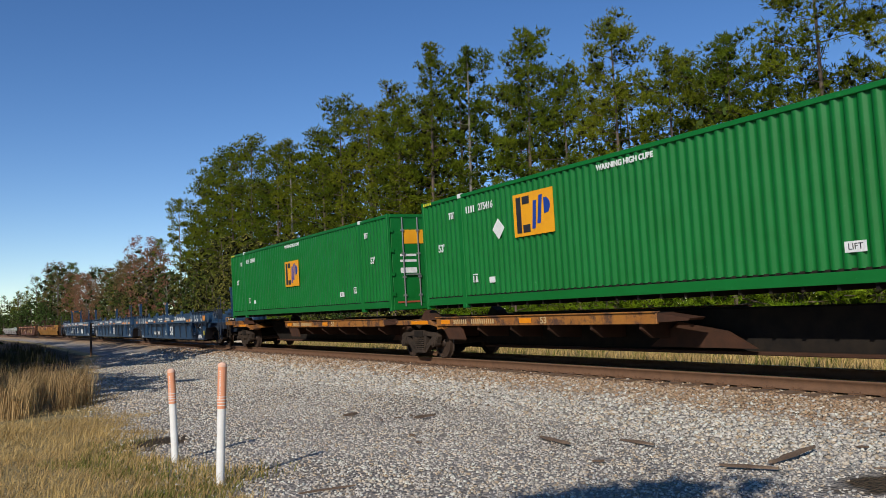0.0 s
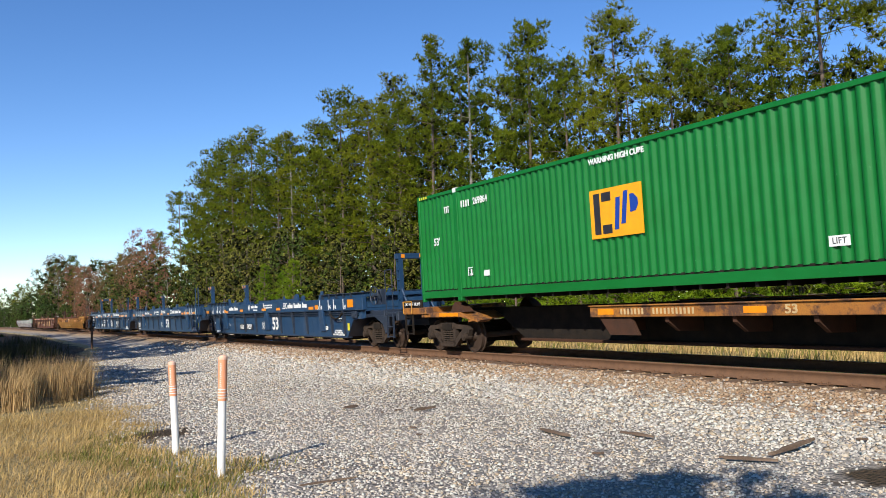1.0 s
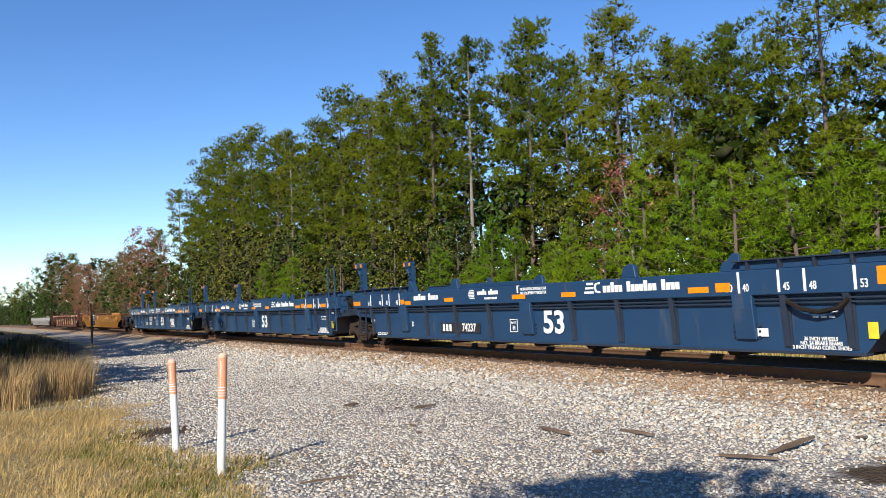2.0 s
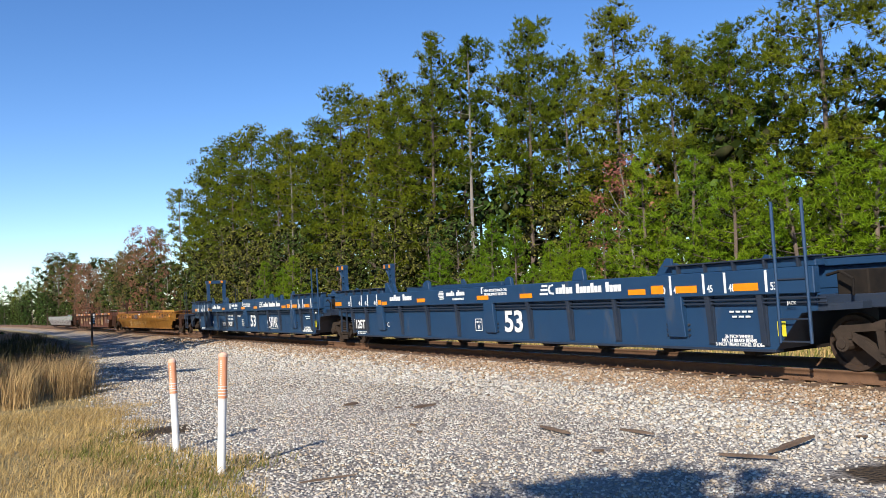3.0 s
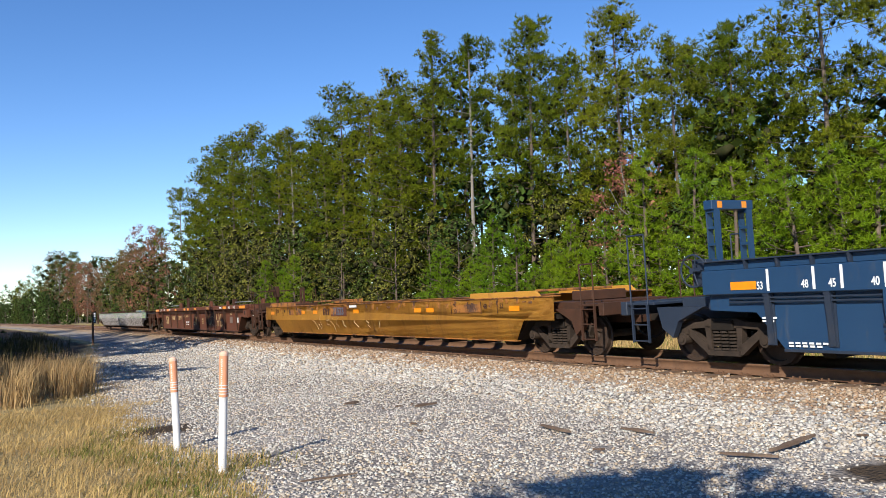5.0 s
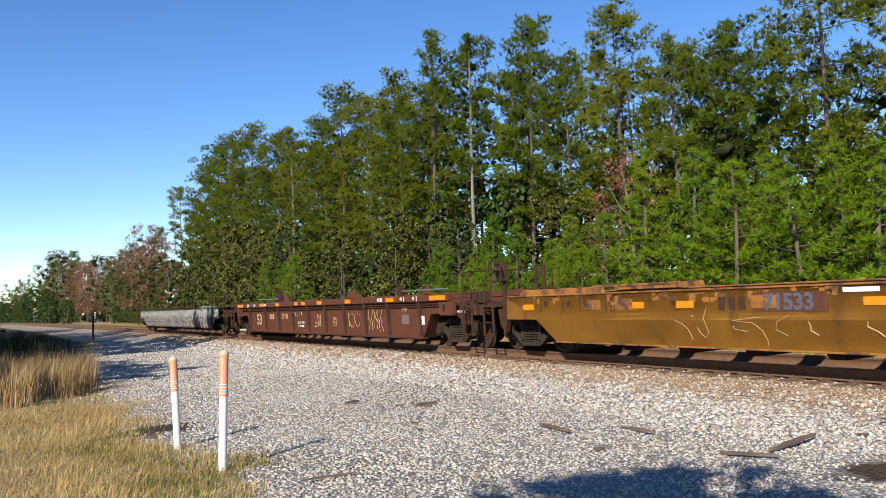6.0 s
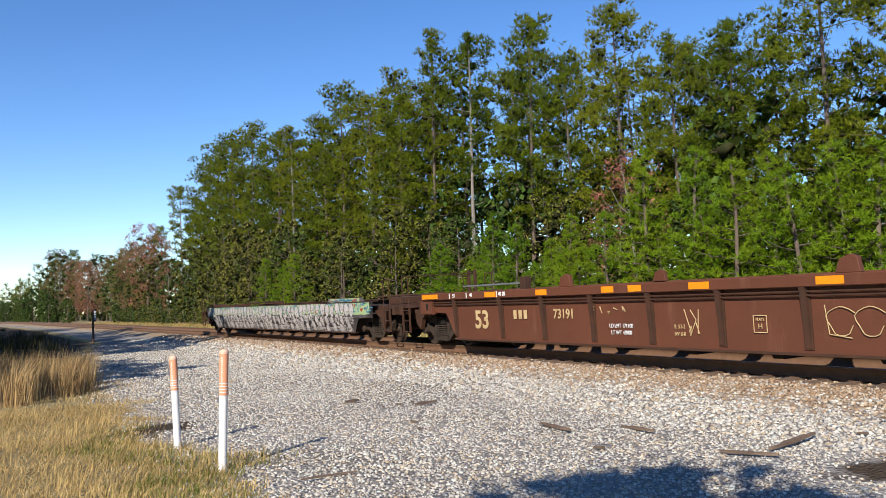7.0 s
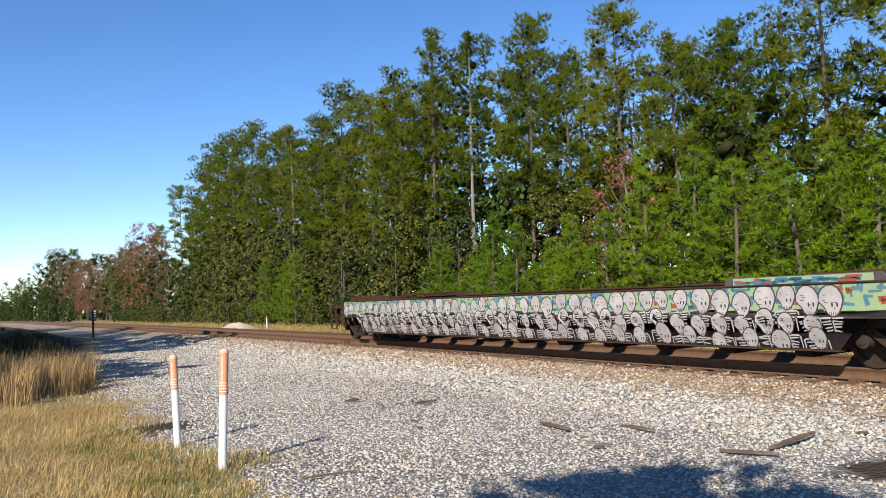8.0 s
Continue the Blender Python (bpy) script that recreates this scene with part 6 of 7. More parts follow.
def broad_kind(h, width, n_cl, rng, material, label, bark="bark", leaf=(0.22, 0.07), per=38, low=0.12, clump=(0.5, 0.85), inner=True, name="broadleaf_tree"):
    """A broad-leaved tree: forked stem and leaf clumps within an uneven outline."""
    ob = thing(name, label, "tree", "trees behind the track")
    limbs = []
    cs = []
    for i in range(n_cl):
        k = (i + rng.random()) / n_cl
        t = low + (1 - low) * k
        az = i * 2.39996 + rng.uniform(-0.6, 0.6)
        rad = width * (math.sin(math.pi * (0.14 + 0.78 * k)) ** 0.6) * rng.uniform(0.45, 1.05)
        cs.append((math.cos(az) * rad, math.sin(az) * rad, h * t))
        if i % 4 == 0:
            limbs.append((h * t * 0.78, az, rad, 0.2 * h * t / max(rad, 0.3) * 0.9 if rad > 0.5 else 0.3))
    bm, pts = trunk_mesh(h * 0.95, 0.006 * h + 0.03, (rng.uniform(-0.4, 0.4), rng.uniform(-0.4, 0.4)), limbs, rng, 0.02)
    part("trunk", bm, M[bark], ob)
    rs = rng.uniform(*clump, n_cl)
    v, f = leaf_clumps(np.array(cs), rs, per, leaf[0], leaf[1], rng)
    np_mesh("crown", v, f, M[material], ob)
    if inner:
        shade_cores("inner_leaves", np.array(cs), rs, 0.55, M["inner"], rng, ob, 0.8)
    return ob


def woods():
    rng = np.random.default_rng(21)
    P = [pine_kind(22.0, 0.32, 3.5, 44, rng, "pine", "tall dark green pine with a bare lower stem and domed crown"),
         pine_kind(20.0, 0.34, 2.7, 38, rng, "pine", "tall dark green pine with a narrow rounded crown"),
         pine_kind(22.0, 0.16, 3.9, 54, rng, "pine", "tall pine with a pointed crown", crown="spire"),
         pine_kind(21.0, 0.50, 2.3, 26, rng, "pine", "slender pine with an open crown and pale stem", "bark_pale", crown="open", clump=(0.38, 0.62), per_limb=3.6, dead=10),
         pine_kind(21.0, 0.12, 3.9, 54, rng, "pine", "full-crowned dark green pine with foliage down to the ground")]
    PH = (22.0, 20.0, 22.0, 21.0, 21.0)
    F = [pine_kind(19.0, c0, 3.6, 36, rng, "pine", "dark green pine deep in the wood", clump=(0.6, 0.95), per_limb=3.0, tufts=9, needles=5, needle=(0.36, 0.040), dead=0, inner=0.36)
         for c0 in (0.06, 0.03)]
    young = dict(clump=(0.22, 0.36), per_limb=4.0, tufts=12, needles=9, needle=(0.20, 0.0128), dead=0, inner=0.3, crown="spire")
    Y = [pine_kind(6.4, 0.06, 1.75, 32, rng, "pine_young", "bright green young pine", **young),
         pine_kind(5.4, 0.04, 1.75, 30, rng, "pine_young", "bright green bushy young pine", **young),
         pine_kind(7.8, 0.16, 1.55, 34, rng, "pine_young", "bright green slender young pine", **young)]
    B = [broad_kind(10.5, 3.0, 58, rng, "leaf", "olive green broad-leaved tree", low=0.04),
         broad_kind(9.0, 2.8, 56, rng, "leaf_dark", "dark green broad-leaved tree", low=0.02),
         broad_kind(13.0, 2.8, 64, rng, "leaf_rust", "thin reddish autumn tree with fine limbs", "bark", leaf=(0.24, 0.08), per=40, low=0.16, clump=(0.5, 0.9), inner=False),
         broad_kind(8.0, 1.9, 40, rng, "leaf_rust", "small russet autumn tree", "bark_pale", leaf=(0.18, 0.05), per=40, low=0.2, clump=(0.35, 0.6), inner=False)]
    B.append(broad_kind(9.0, 2.8, 60, rng, "leaf_dark", "dense dark green broad-leaved tree beside the verge", leaf=(0.45, 0.16), per=14, low=0.02))
    S = [broad_kind(2.6, 1.5, 24, rng, "leaf_dark", "low dark green shrub", leaf=(0.15, 0.055), per=34, low=0.0, clump=(0.3, 0.5), name="shrub"),
         broad_kind(3.2, 1.6, 24, rng, "leaf", "low olive green shrub", leaf=(0.15, 0.055), per=34, low=0.0, clump=(0.3, 0.5), name="shrub")]
    used = set()

    def plant(kind, x, y, z, scale):
        m = Matrix.Translation((x, y, z)) @ pose(0, 0, 0, 0, 0, rng.uniform(0, 360)) @ Matrix.Diagonal((scale * rng.uniform(0.9, 1.1), scale * rng.uniform(0.9, 1.1), scale, 1))
        ob = kind if kind not in used else copy_thing(kind, Matrix())
        used.add(kind)
        ob.matrix_basis = m
        return ob

    def put(kind, s, d, scale=1.0):
        x, y, z = (float(q) for q in beside(s, d))
        return plant(kind, x, y, z + float(ground_height(np.array(s), np.array(d))) - 0.05, scale)

    def crest(s):
        """Height of the wood along the line."""
        return np.interp(s, [-300, -260, -228, -195, -176, -150, -135, -112, -100, -93, -80, -73, -60, -54, -42, -35, -28, -18, -10, -3, 3, 9, 12, 20, 40],
                         [6, 7, 13, 16.5, 17.5, 12.8, 13.2, 14.9, 17, 19, 24, 25, 24.5, 21.5, 21, 23, 20.5, 22.5, 20, 18.2, 18.2, 15, 14.5, 16, 18])

    for s, d, k, hgt in SKYLINE:
        put(P[k], s, d, hgt / PH[k])
    # depth of the wood behind the first row
    for i in range(56):
        s = -98 + i * 2.4 + rng.uniform(-1, 1)
        d = -rng.uniform(22.5, 28)
        put(F[i % 2], s, d, float(crest(s)) * rng.uniform(0.78, 0.98) / 19.0)
    # broad-leaved understorey
    for i in range(46):
        s = -118 + i * 3.35 + rng.uniform(-1, 1)
        put(B[int(rng.random() < 0.42)], s, -rng.uniform(16.0, 19.0) - (2.0 if s > -4 else 0.0), rng.uniform(0.62, 1.05) * (1.15 if s < -40 else 0.9))
    # darker storey deep in the wood
    for i in range(30):
        s = -92 + i * 4.3 + rng.uniform(-1, 1)
        put(B[4], s, -rng.uniform(20.5, 24.0), rng.uniform(0.95, 1.3))
    for i in range(16):
        put(B[1], -190 - i * 8.0 + rng.uniform(-2, 2), -rng.uniform(11.5, 15), rng.uniform(0.55, 0.8))
    for i in range(14):
        put(F[i % 2], -170 - i * 12.0, -rng.uniform(25, 38), rng.uniform(0.5, 0.68))
    # dark edge of the wood far down the line
    for i in range(34):
        put(B[4], -150 - i * 5.6 + rng.uniform(-2, 2), -rng.uniform(11.0, 14.5), rng.uniform(0.45, 0.95))
    for i in range(16):
        put(F[i % 2], -205 - i * 11.0 + rng.uniform(-3, 3), -rng.uniform(15, 24), rng.uniform(0.45, 0.68))
    for i in range(14):
        put(B[4], -112 - i * 7.0 + rng.uniform(-2, 2), -rng.uniform(23, 29), rng.uniform(0.6, 0.95))
    # autumn trees and mixed far end
    for i in range(15):
        s = -100 - i * 5.4 + rng.uniform(-1.5, 1.5)
        put(B[2], s, -rng.uniform(15.5, 21), float(crest(s)) * rng.uniform(0.8, 1.0) / 13.0)
    for i in range(22):
        s = -112 - i * 7.4 + rng.uniform(-2, 2)
        k = F[i % 2] if i % 3 else B[1]
        put(k, s, -rng.uniform(16, 24), float(crest(s)) * rng.uniform(0.8, 1.03) / (19.0 if i % 3 else 9.0))
    for i in range(16):
        s = -225 - i * 8.0 + rng.uniform(-2, 2)
        put(F[i % 2], s, -rng.uniform(12, 22), rng.uniform(0.42, 0.62))
    put(B[3], 6.5, -17.8, 1.15)
    put(B[3], 4.2, -18.6, 1.0)
    put(B[3], -86.0, -16.0, 1.1)
    # young pines in front
    for s, d, hgt, k in YOUNG:
        put(Y[k], s, d, hgt / (6.4, 5.4, 7.8)[k])
    for i in range(26):
        s = -7 + i * 1.35 + rng.uniform(-0.5, 0.5)
        put(Y[int(rng.integers(0, 2))], s, -rng.uniform(13.0, 17.0), rng.uniform(0.75, 1.0) * (1.0 if s > 10 else 0.82))
    for i in range(44):
        s = -108 + i * 3.1 + rng.uniform(-1, 1)
        put(S[int(rng.integers(0, 2))], s, -rng.uniform(11.5, 15.5), rng.uniform(0.5, 1.05))
    # trees on the near side, out of view, whose shade falls over the verge and the gravel
    shade = [(-19.0, 15.0, 1, 1.1), (-21.5, 17.0, 1, 1.1), (-24.0, 19.0, 1, 1.1), (-27.0, 22.0, 1, 1.15), (-15.8, 11.0, 1, 1.06), (-16.6, 12.6, 1, 1.06), (-18.6, 13.5, 0, 0.95)]
    shade += [(-20.6 - 2.5 * i, 26.0 + 1.9 * i, 1, 1.30 + 0.06 * (i % 3)) for i in range(9)]
    shade += [(-30.0 - 2.6 * i, 37.0 + 1.9 * i, 1, 1.42) for i in range(7)]
    shade += [(-34.0 - 2.6 * i, 47.0 + 2.0 * i, 1, 1.35) for i in range(9)] + [(-47.0 - 3.0 * i, 66.0 + 2.5 * i, 1, 1.4) for i in range(7)]
    for x, y, k, sc in shade:
        x, y = x + 1.2, y - 1.2
        plant(B[4], x, y, ground_at(x, y)[2], sc)
    for x, y, sc in ((-3.2, -3.7, 0.80), (-2.5, -3.5, 0.78), (-1.9, -4.0, 0.80), (-2.6, -4.4, 0.86)):
        plant(B[1], x, y, ground_at(x, y)[2], sc)
    for x, y, k, sc in ((-14.2, 24.8, 0, 0.30), (-15.6, 27.0, 0, 0.34), (-17.4, 30.8, 0, 0.36), (-20.5, 37.0, 0, 0.42), (-23.5, 42.0, 0, 0.5), (-19.0, 33.0, 0, 0.36), (-27.0, 49.0, 0, 0.55), (-31.5, 56.0, 0, 0.6), (-16.8, 29.0, 0, 0.30), (-25.0, 45.0, 0, 0.45)):
        plant(S[k], x, y, ground_at(x, y)[2], sc)


# along the line, behind it, kind, height
SKYLINE = [
    (25.0, -19.0, 4, 17.5), (20.6, -19.5, 0, 18.0), (16.4, -19.5, 0, 18.2), (13.2, -20.5, 4, 13.6),
    (10.6, -20.5, 1, 15.0), (7.5, -20.0, 1, 15.2), (6.0, -22.5, 0, 15.6), (3.3, -20.0, 0, 18.3), (-1.4, -20.5, 1, 16.6), (-5.2, -20.0, 1, 20.2), (-8.6, -21.5, 3, 17.8),
    (-12.1, -20.0, 3, 21.2), (-17.6, -20.0, 2, 23.2), (-20.8, -18.8, 4, 18.5), (-23.4, -20.5, 1, 21.2), (-28.1, -20.0, 0, 20.6), (-34.8, -20.0, 0, 22.9),
    (-39.5, -20.5, 4, 20.6), (-47.6, -20.0, 3, 21.4), (-44.0, -21.5, 1, 19.0), (-53.5, -20.5, 4, 22.0), (-60.6, -20.0, 0, 24.5), (-67.0, -19.5, 0, 24.3),
    (-74.0, -20.0, 4, 24.4), (-80.0, -20.0, 1, 23.2), (-93.4, -20.0, 3, 21.2), (-87.0, -20.5, 1, 18.5),
    (-181.0, -20.0, 4, 17.3), (-200.0, -20.0, 0, 16.1), (-150.0, -21.0, 3, 12.8), (-109.0, -21.0, 3, 16.5),
]
YOUNG = [(-37.2, -13.0, 6.3, 0), (-34.0, -13.4, 5.4, 1), (-29.9, -13.0, 6.3, 0), (-5.1, -13.0, 5.2, 1), (0.5, -13.0, 6.6, 2), (3.0, -12.6, 5.6, 0), (6.8, -13.0, 5.8, 2), (9.6, -13.0, 5.6, 0),
         (12.3, -13.0, 8.1, 2), (14.6, -13.0, 7.6, 2), (16.7, -13.0, 6.7, 0), (18.7, -13.0, 6.8, 2), (20.0, -12.5, 6.0, 1), (21.3, -13.0, 6.6, 0), (22.3, -13.0, 6.5, 1), (25.0, -13.0, 7.0, 2)]
woods()
make_ties()
make_stones()


# ---------------------------------------------------------------- grass
def grass(name, xs, ys, hgt, wid, material, label, seed, bend=0.45):
    """Bent blades rising from x, y: one mesh."""
    rng = np.random.default_rng(seed)
    n = len(xs)
    i = np.argmin((TX[None, ::4] - xs[:, None]) ** 2 + (TY[None, ::4] - ys[:, None]) ** 2, 1) * 4
    a = HEAD[i]
    dd = -((xs - TX[i]) * np.cos(a) + (ys - TY[i]) * np.sin(a))
    z = -0.0008 * np.clip(SS[i], -320, 120) + ground_height(SS[i], dd) - 0.02
    az = rng.uniform(0, 2 * np.pi, n)
    h = hgt * rng.uniform(0.5, 1.25, n)
    w = wid * rng.uniform(0.7, 1.4, n)
    b = bend * h * rng.uniform(0.1, 1.4, n)
    ba = rng.normal(0.6, 1.2, n)
    sx, sy = np.cos(az) * w, np.sin(az) * w
    bx, by = np.cos(ba) * b, np.sin(ba) * b
    v = np.stack([np.stack([xs - sx, ys - sy, z], 1), np.stack([xs + sx, ys + sy, z], 1),
                  np.stack([xs + sx * 0.7 + bx * 0.35, ys + sy * 0.7 + by * 0.35, z + h * 0.6], 1), np.stack([xs - sx * 0.7 + bx * 0.35, ys - sy * 0.7 + by * 0.35, z + h * 0.6], 1),
                  np.stack([xs + bx, ys + by, z + h * 0.95], 1)], 1)
    k = np.arange(n)[:, None] * 5
    f = np.concatenate([k + np.array([0, 1, 2]), k + np.array([0, 2, 3]), k + np.array([3, 2, 4])], 0)
    ob = np_mesh(name, v.reshape(-1, 3), f, material)
    return tagged(ob, label, "grass", kind="stuff")


def verge(n, seed, s0, s1, power=1.6, out=7.0):
    """Random places on the near verge, thicker away from the gravel."""
    rng = np.random.default_rng(seed)
    s = s1 - (s1 - s0) * rng.random(n) ** power
    d = gravel_edge(s) - 0.35 + out * rng.random(n) ** 1.1 + 0.35 * np.sin(s * 1.7) + 0.2 * np.sin(s * 4.1)
    x, y, _ = beside(s, d)
    ok = (np.hypot(x, y) > 2.5) & (x < -0.9)
    ok &= np.hypot((x + 3.9) / 1.0, (y - 12.4) / 1.3) > rng.uniform(0.5, 1.3, n)
    return x[ok], y[ok]


def clumped(x, y, seed, scale=0.12):
    rng = np.random.default_rng(seed)
    keep = rng.choice(len(x), max(1, len(x) // 9), replace=False)
    j = rng.choice(keep, len(x))
    return x[j] + rng.normal(0, scale, len(x)), y[j] + rng.normal(0, scale, len(x))


x, y = verge(44000, 1, 2, 36, 1.2)
grass("dry_grass", *clumped(x, y, 2, 0.11), 0.12, 0.0034, M["grass"], "short straw-coloured dry grass on the verge", 3, 0.8)
x, y = verge(46000, 21, 21, 36, 1.0, 6.0)
grass("matted_grass", x, y, 0.085, 0.0042, M["grass"], "matted dead grass on the verge", 23, 1.1)
x, y = verge(10000, 4, 8, 36, 1.3)
keep = (y < 14.5)
grass("dry_grass_stems", *clumped(x[keep], y[keep], 5, 0.08), 0.23, 0.003, M["grass"], "longer straw-coloured stems on the verge", 6, 0.55)
x, y = verge(4200, 7, 25, 33, 1.0, 1.1)
grass("green_grass", *clumped(x, y, 8, 0.13), 0.11, 0.005, M["grass_green"], "patches of green grass round the marker posts", 9, 0.7)
rg = np.random.default_rng(31)
cx, cy = rg.uniform(-12.8, -8.1, 70), rg.uniform(15.8, 19.5, 70)
ok = cx < -0.47 * cy + 0.7
cx, cy = cx[ok], cy[ok]
j = rg.integers(0, len(cx), 9000)
grass("tall_grass", cx[j] + rg.normal(0, 0.13, 9000), cy[j] + rg.normal(0, 0.13, 9000), 0.86, 0.0055, M["grass_tall"], "tall tawny broom grass in clumps", 12, 0.35)
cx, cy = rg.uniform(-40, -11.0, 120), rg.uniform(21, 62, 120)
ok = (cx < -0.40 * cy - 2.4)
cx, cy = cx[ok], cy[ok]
j = rg.integers(0, len(cx), 9000)
grass("shaded_grass", cx[j] + rg.normal(0, 0.35, 9000), cy[j] + rg.normal(0, 0.35, 9000), 0.75, 0.012, M["grass_dark"], "rank weeds in the shade of the verge, coloured darker for it", 14, 0.5)
s = 40 - 150 * rg.random(26000) ** 1.2
dd = -6.6 - 6.0 * rg.random(26000)
x, y, _ = beside(s, dd)
grass("far_grass", *clumped(x, y, 15, 0.25), 0.42, 0.010, M["grass"], "dry grass strip between the track and the wood", 16, 0.5)
x, y, _ = beside(40 - 150 * rg.random(9000) ** 1.2, -6.0 - 5.5 * rg.random(9000))
grass("far_weeds", *clumped(x, y, 17, 0.25), 0.40, 0.014, M["grass_green"], "green weeds between the track and the wood", 18, 0.5)


# ---------------------------------------------------------------- posts, sign, pile, dead wood
def marker_post(x, y, h, lean_x, label):
    z = ground_at(x, y)[2]
    ob = thing("marker_post", label, "marker post", "cable marker posts", Matrix.Translation((x, y, z)) @ pose(0, 0, 0, 0, lean_x, 0))
    r, split = 0.044, h * 0.625
    part("shaft", lathe(bmesh.new(), [(r, -0.3), (r, split)], 24, pose(0, 0, 0)), M["post_white"], ob, "white plastic tube")
    sleeve = part("sleeve", lathe(bmesh.new(), [(r + 0.003, split), (r + 0.003, h - 0.05)], 24, pose(0, 0, 0)), M["post_orange"], ob, "faded orange sleeve")
    part("cap", lathe(bmesh.new(), [(r + 0.005, h - 0.05), (r + 0.005, h - 0.025), (r * 0.8, h - 0.008), (r * 0.4, h)], 24, pose(0, 0, 0)), M["post_cap"], ob, "pale faded orange domed cap")
    # printed strip and warning lines on the sleeve, as bars that follow the round
    bm = bmesh.new()
    for k in range(14):
        z0 = h - 0.10 - k * 0.022
        for q in range(3):
            a = radians(-112 + q * 7 + (k * 5) % 4)
            b2 = a + radians(4.5)
            vs = [bm.verts.new(((r + 0.0045) * math.cos(c), (r + 0.0045) * math.sin(c), zz)) for c, zz in ((a, z0), (b2, z0), (b2, z0 + 0.014), (a, z0 + 0.014))]
            bm.faces.new(vs)
    tagged(part("printing", bm, M["post_white"], sleeve), kind="stuff")
    for k in range(4):
        part("line", lathe(bmesh.new(), [(r + 0.0042, split + 0.03 + k * 0.03), (r + 0.0042, split + 0.038 + k * 0.03)], 24, pose(0, 0, 0)), M["post_white"], sleeve)
    return ob


marker_post(-2.43, 8.86, 1.30, 2.1, "white marker post with faded orange sleeve, upright")
marker_post(-3.42, 10.45, 1.165, -1.9, "white marker post with orange sleeve, leaning slightly")


def far_post():
    x, y, z = (float(q) for q in beside(-23.8, -8.3))
    z += float(ground_height(np.array(-23.8), np.array(-8.3)))
    ob = thing("marker_post", "thin white marker post beside a gravel heap", "marker post", "", Matrix.Translation((x, y, z)))
    part("shaft", lathe(bmesh.new(), [(0.05, -0.2), (0.05, 0.95)], 16, pose(0, 0, 0)), M["post_white"], ob)
    part("cap", lathe(bmesh.new(), [(0.054, 0.95), (0.054, 1.12), (0.02, 1.16)], 16, pose(0, 0, 0)), M["post_orange"], ob, "faded orange top")


def mile_sign():
    x, y = -19.82, 46.41
    z = ground_at(x, y)[2]
    ob = thing("trackside_sign", "narrow trackside sign on a rusty steel post", "sign", "", Matrix.Translation((x, y, z)))
    part("post", bevelled(boxes((-0.05, 0.05, -0.04, 0.04, -0.3, 1.85)), 0.006), M["railrust"], ob, "rusty steel post")
    board = part("sign_board", bevelled(boxes((0.05, 0.19, -0.035, -0.015, 1.22, 1.85)), 0.004), M["logo_dark"], ob, "dark board with pale marks")
    for k in range(4):
        part("sign_bar", boxes((0.075, 0.165, -0.041, -0.034, 1.29 + k * 0.14, 1.37 + k * 0.14)), M["white"], board)


def gravel_heap():
    rng = np.random.default_rng(77)
    n, k = 40, 14
    v, f = [], []
    x0, y0, z0 = (float(q) for q in beside(-28.2, -7.4))
    z0 += -0.80
    a = float(np.interp(-28.2, SS, HEAD))
    for i in range(k):
        r = i / (k - 1)
        for j in range(n):
            t = 2 * math.pi * j / n
            u, w = 4.4 * r * math.cos(t), 1.5 * r * math.sin(t)
            h = 0.62 * (1 - r ** 1.6) * (1 + 0.15 * math.sin(3 * t)) + rng.normal(0, 0.02)
            v.append((x0 + math.sin(a) * u - math.cos(a) * w, y0 - math.cos(a) * u - math.sin(a) * w, z0 + h))
    for i in range(k - 1):
        for j in range(n):
            f.append((i * n + j, i * n + (j + 1) % n, (i + 1) * n + (j + 1) % n, (i + 1) * n + j))
    tagged(np_mesh("gravel_heap", np.array(v), np.array(f), M["stone"], smooth=True), "low heap of pale gravel in the grass", "gravel heap")


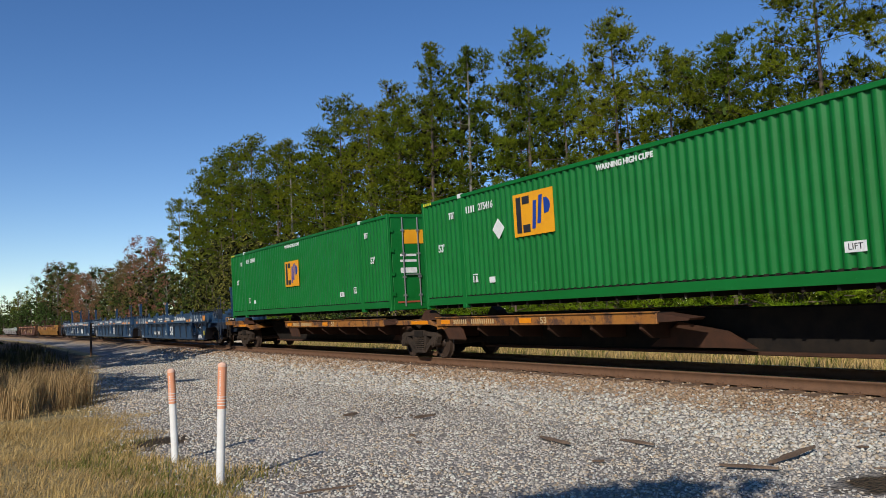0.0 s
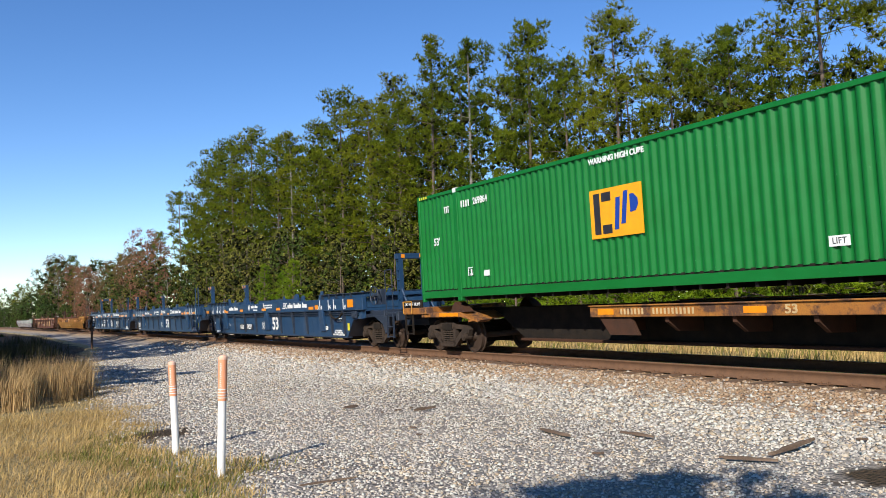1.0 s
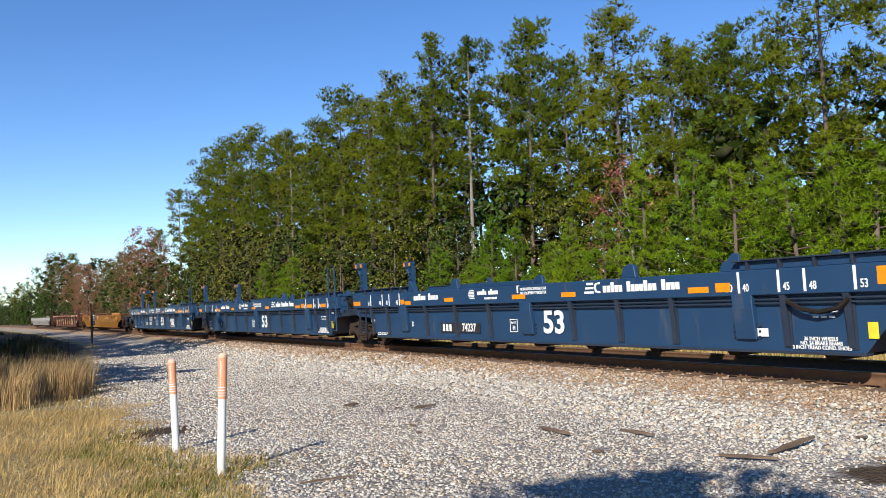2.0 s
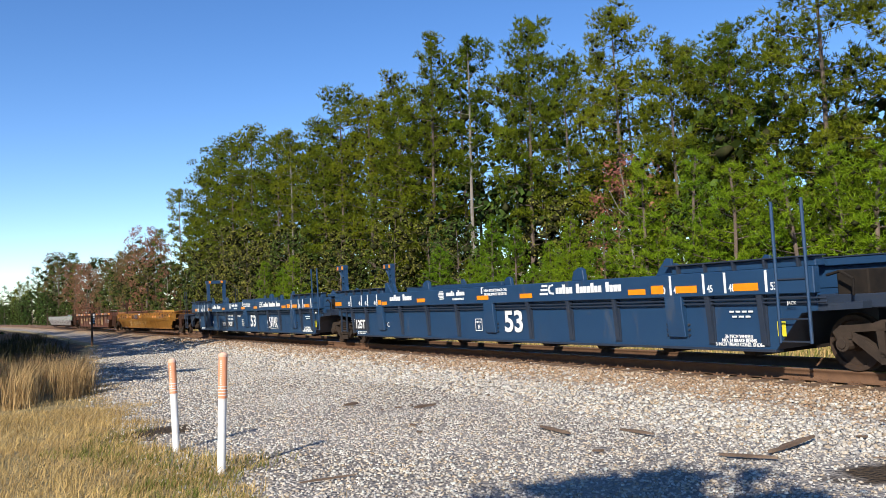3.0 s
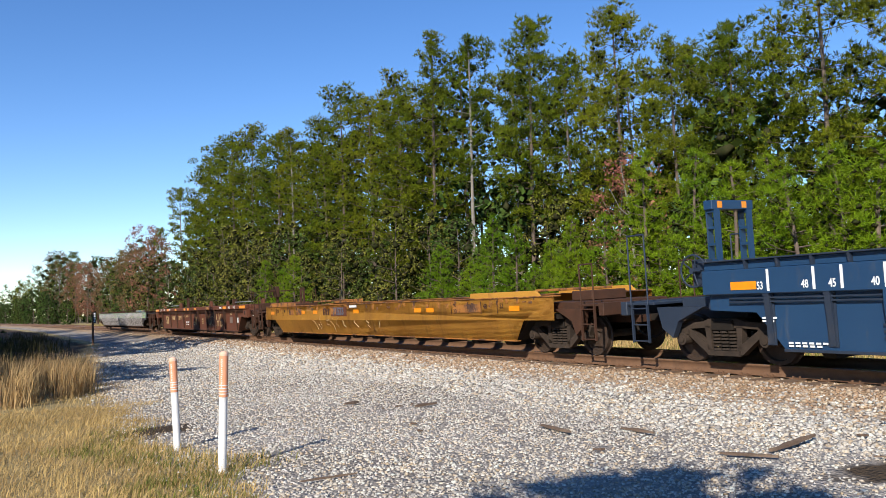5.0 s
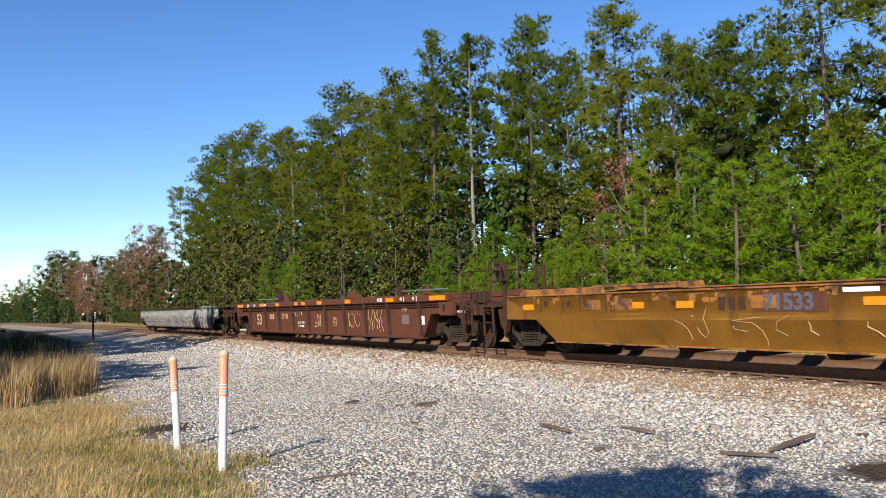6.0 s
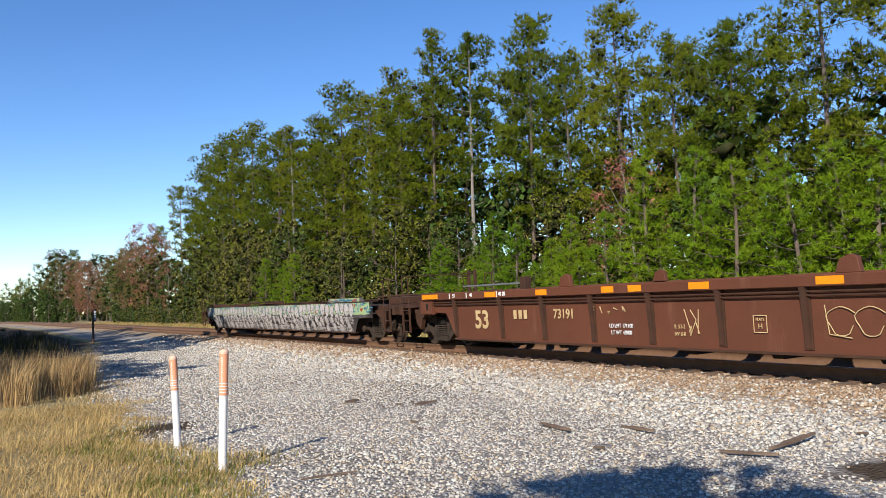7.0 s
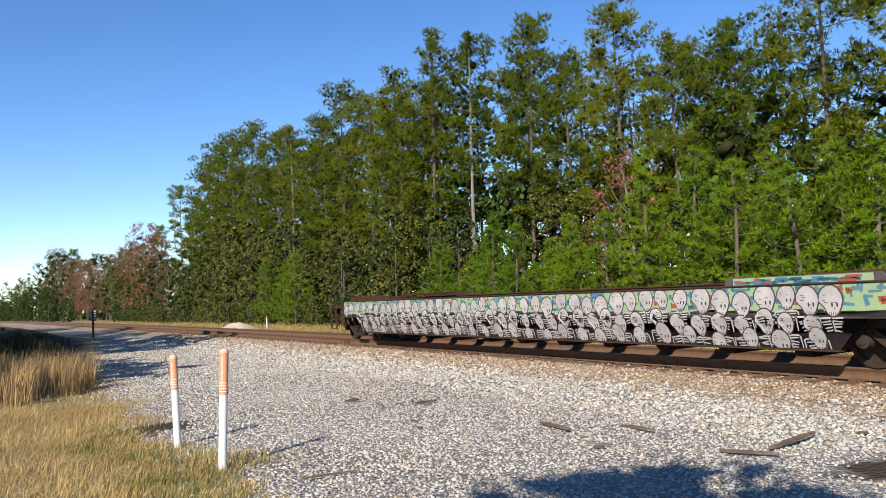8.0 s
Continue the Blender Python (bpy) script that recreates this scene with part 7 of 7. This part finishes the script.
def slab(x0, y0, x1, y1, w, t, seed, label, lift=0.0):
    """A splintered piece of dead wood lying on the gravel."""
    rng = random.Random(seed)
    L = math.hypot(x1 - x0, y1 - y0)
    z = ground_at((x0 + x1) / 2, (y0 + y1) / 2)[2]
    bm = bmesh.new()
    n = 7
    prev = None
    for i in range(n):
        u = L * (i / (n - 1) - 0.5)
        k = (0.45 + 0.55 * math.sin(math.pi * (0.12 + 0.8 * i / (n - 1)))) * rng.uniform(0.8, 1.15)
        cy, cz = rng.uniform(-0.012, 0.012), t * 0.5 + 0.02 + lift * (i / (n - 1))
        ring = [bm.verts.new((u, cy + a * w * k, cz + b * t * k)) for a, b in ((-0.5, -0.4), (0.5, -0.5), (0.42, 0.4), (0.0, 0.62), (-0.4, 0.35))]
        if prev:
            for q in range(5):
                bm.faces.new((prev[q], prev[(q + 1) % 5], ring[(q + 1) % 5], ring[q]))
        else:
            bm.faces.new(ring[::-1])
        prev = ring
    bm.faces.new(prev)
    bmesh.ops.recalc_face_normals(bm, faces=bm.faces[:])
    ob = part("wood_piece", bm, M["wood"], None, label)
    ob.matrix_basis = Matrix.Translation(((x0 + x1) / 2, (y0 + y1) / 2, z)) @ pose(0, 0, 0, 0, 0, math.degrees(math.atan2(y1 - y0, x1 - x0)))
    return tagged(ob, "", "dead wood", "pieces of dead wood")


far_post()
mile_sign()
gravel_heap()
slab(2.85, 8.86, 3.36, 8.56, 0.06, 0.035, 1, "flat grey split of dead wood on the gravel")
slab(3.40, 8.85, 4.10, 9.40, 0.07, 0.045, 2, "dark splintered branch on the gravel", 0.05)
slab(1.22, 11.05, 1.50, 10.40, 0.07, 0.04, 3, "short brown strip of bark on the gravel")
slab(2.20, 10.65, 2.50, 10.20, 0.06, 0.035, 4, "flat grey split of dead wood on the gravel")
slab(-1.45, 8.05, -0.95, 8.35, 0.025, 0.02, 5, "thin dark stick on the gravel")
slab(4.2, 8.3, 5.2, 8.05, 0.03, 0.02, 6, "thin dark stick on the gravel")
slab(-0.55, 13.6, -0.2, 13.9, 0.08, 0.05, 7, "dark scrap of bark on the gravel")
slab(-1.75, 14.1, -1.55, 14.35, 0.08, 0.05, 8, "dark scrap of bark on the gravel")

litter = random.Random(40)
for k in range(16):
    lx, ly = litter.uniform(-1.5, 5.5), litter.uniform(8.5, 17.0)
    la, ll = litter.uniform(0, 3.1), litter.uniform(0.05, 0.14)
    slab(lx, ly, lx + ll * math.cos(la), ly + ll * math.sin(la), 0.035, 0.025, 50 + k, "small brown scrap of bark on the gravel")


# ---------------------------------------------------------------- what moves
def motions():
    times = [i * 0.25 for i in range(33)]
    for ob, u0, u1, lift in MOVES:
        walk(ob, [(t, rigid(u0, u1, t) @ pose(0, 0, lift)) for t in times])
    steps = [i / FPS for i in range(8 * FPS + 1)]
    for ob, x in SPINS:
        walk(ob, [(t, pose(x, 0, 0.42, 0, math.degrees(run(t) / 0.44) % 360.0, 0)) for t in steps])


motions()
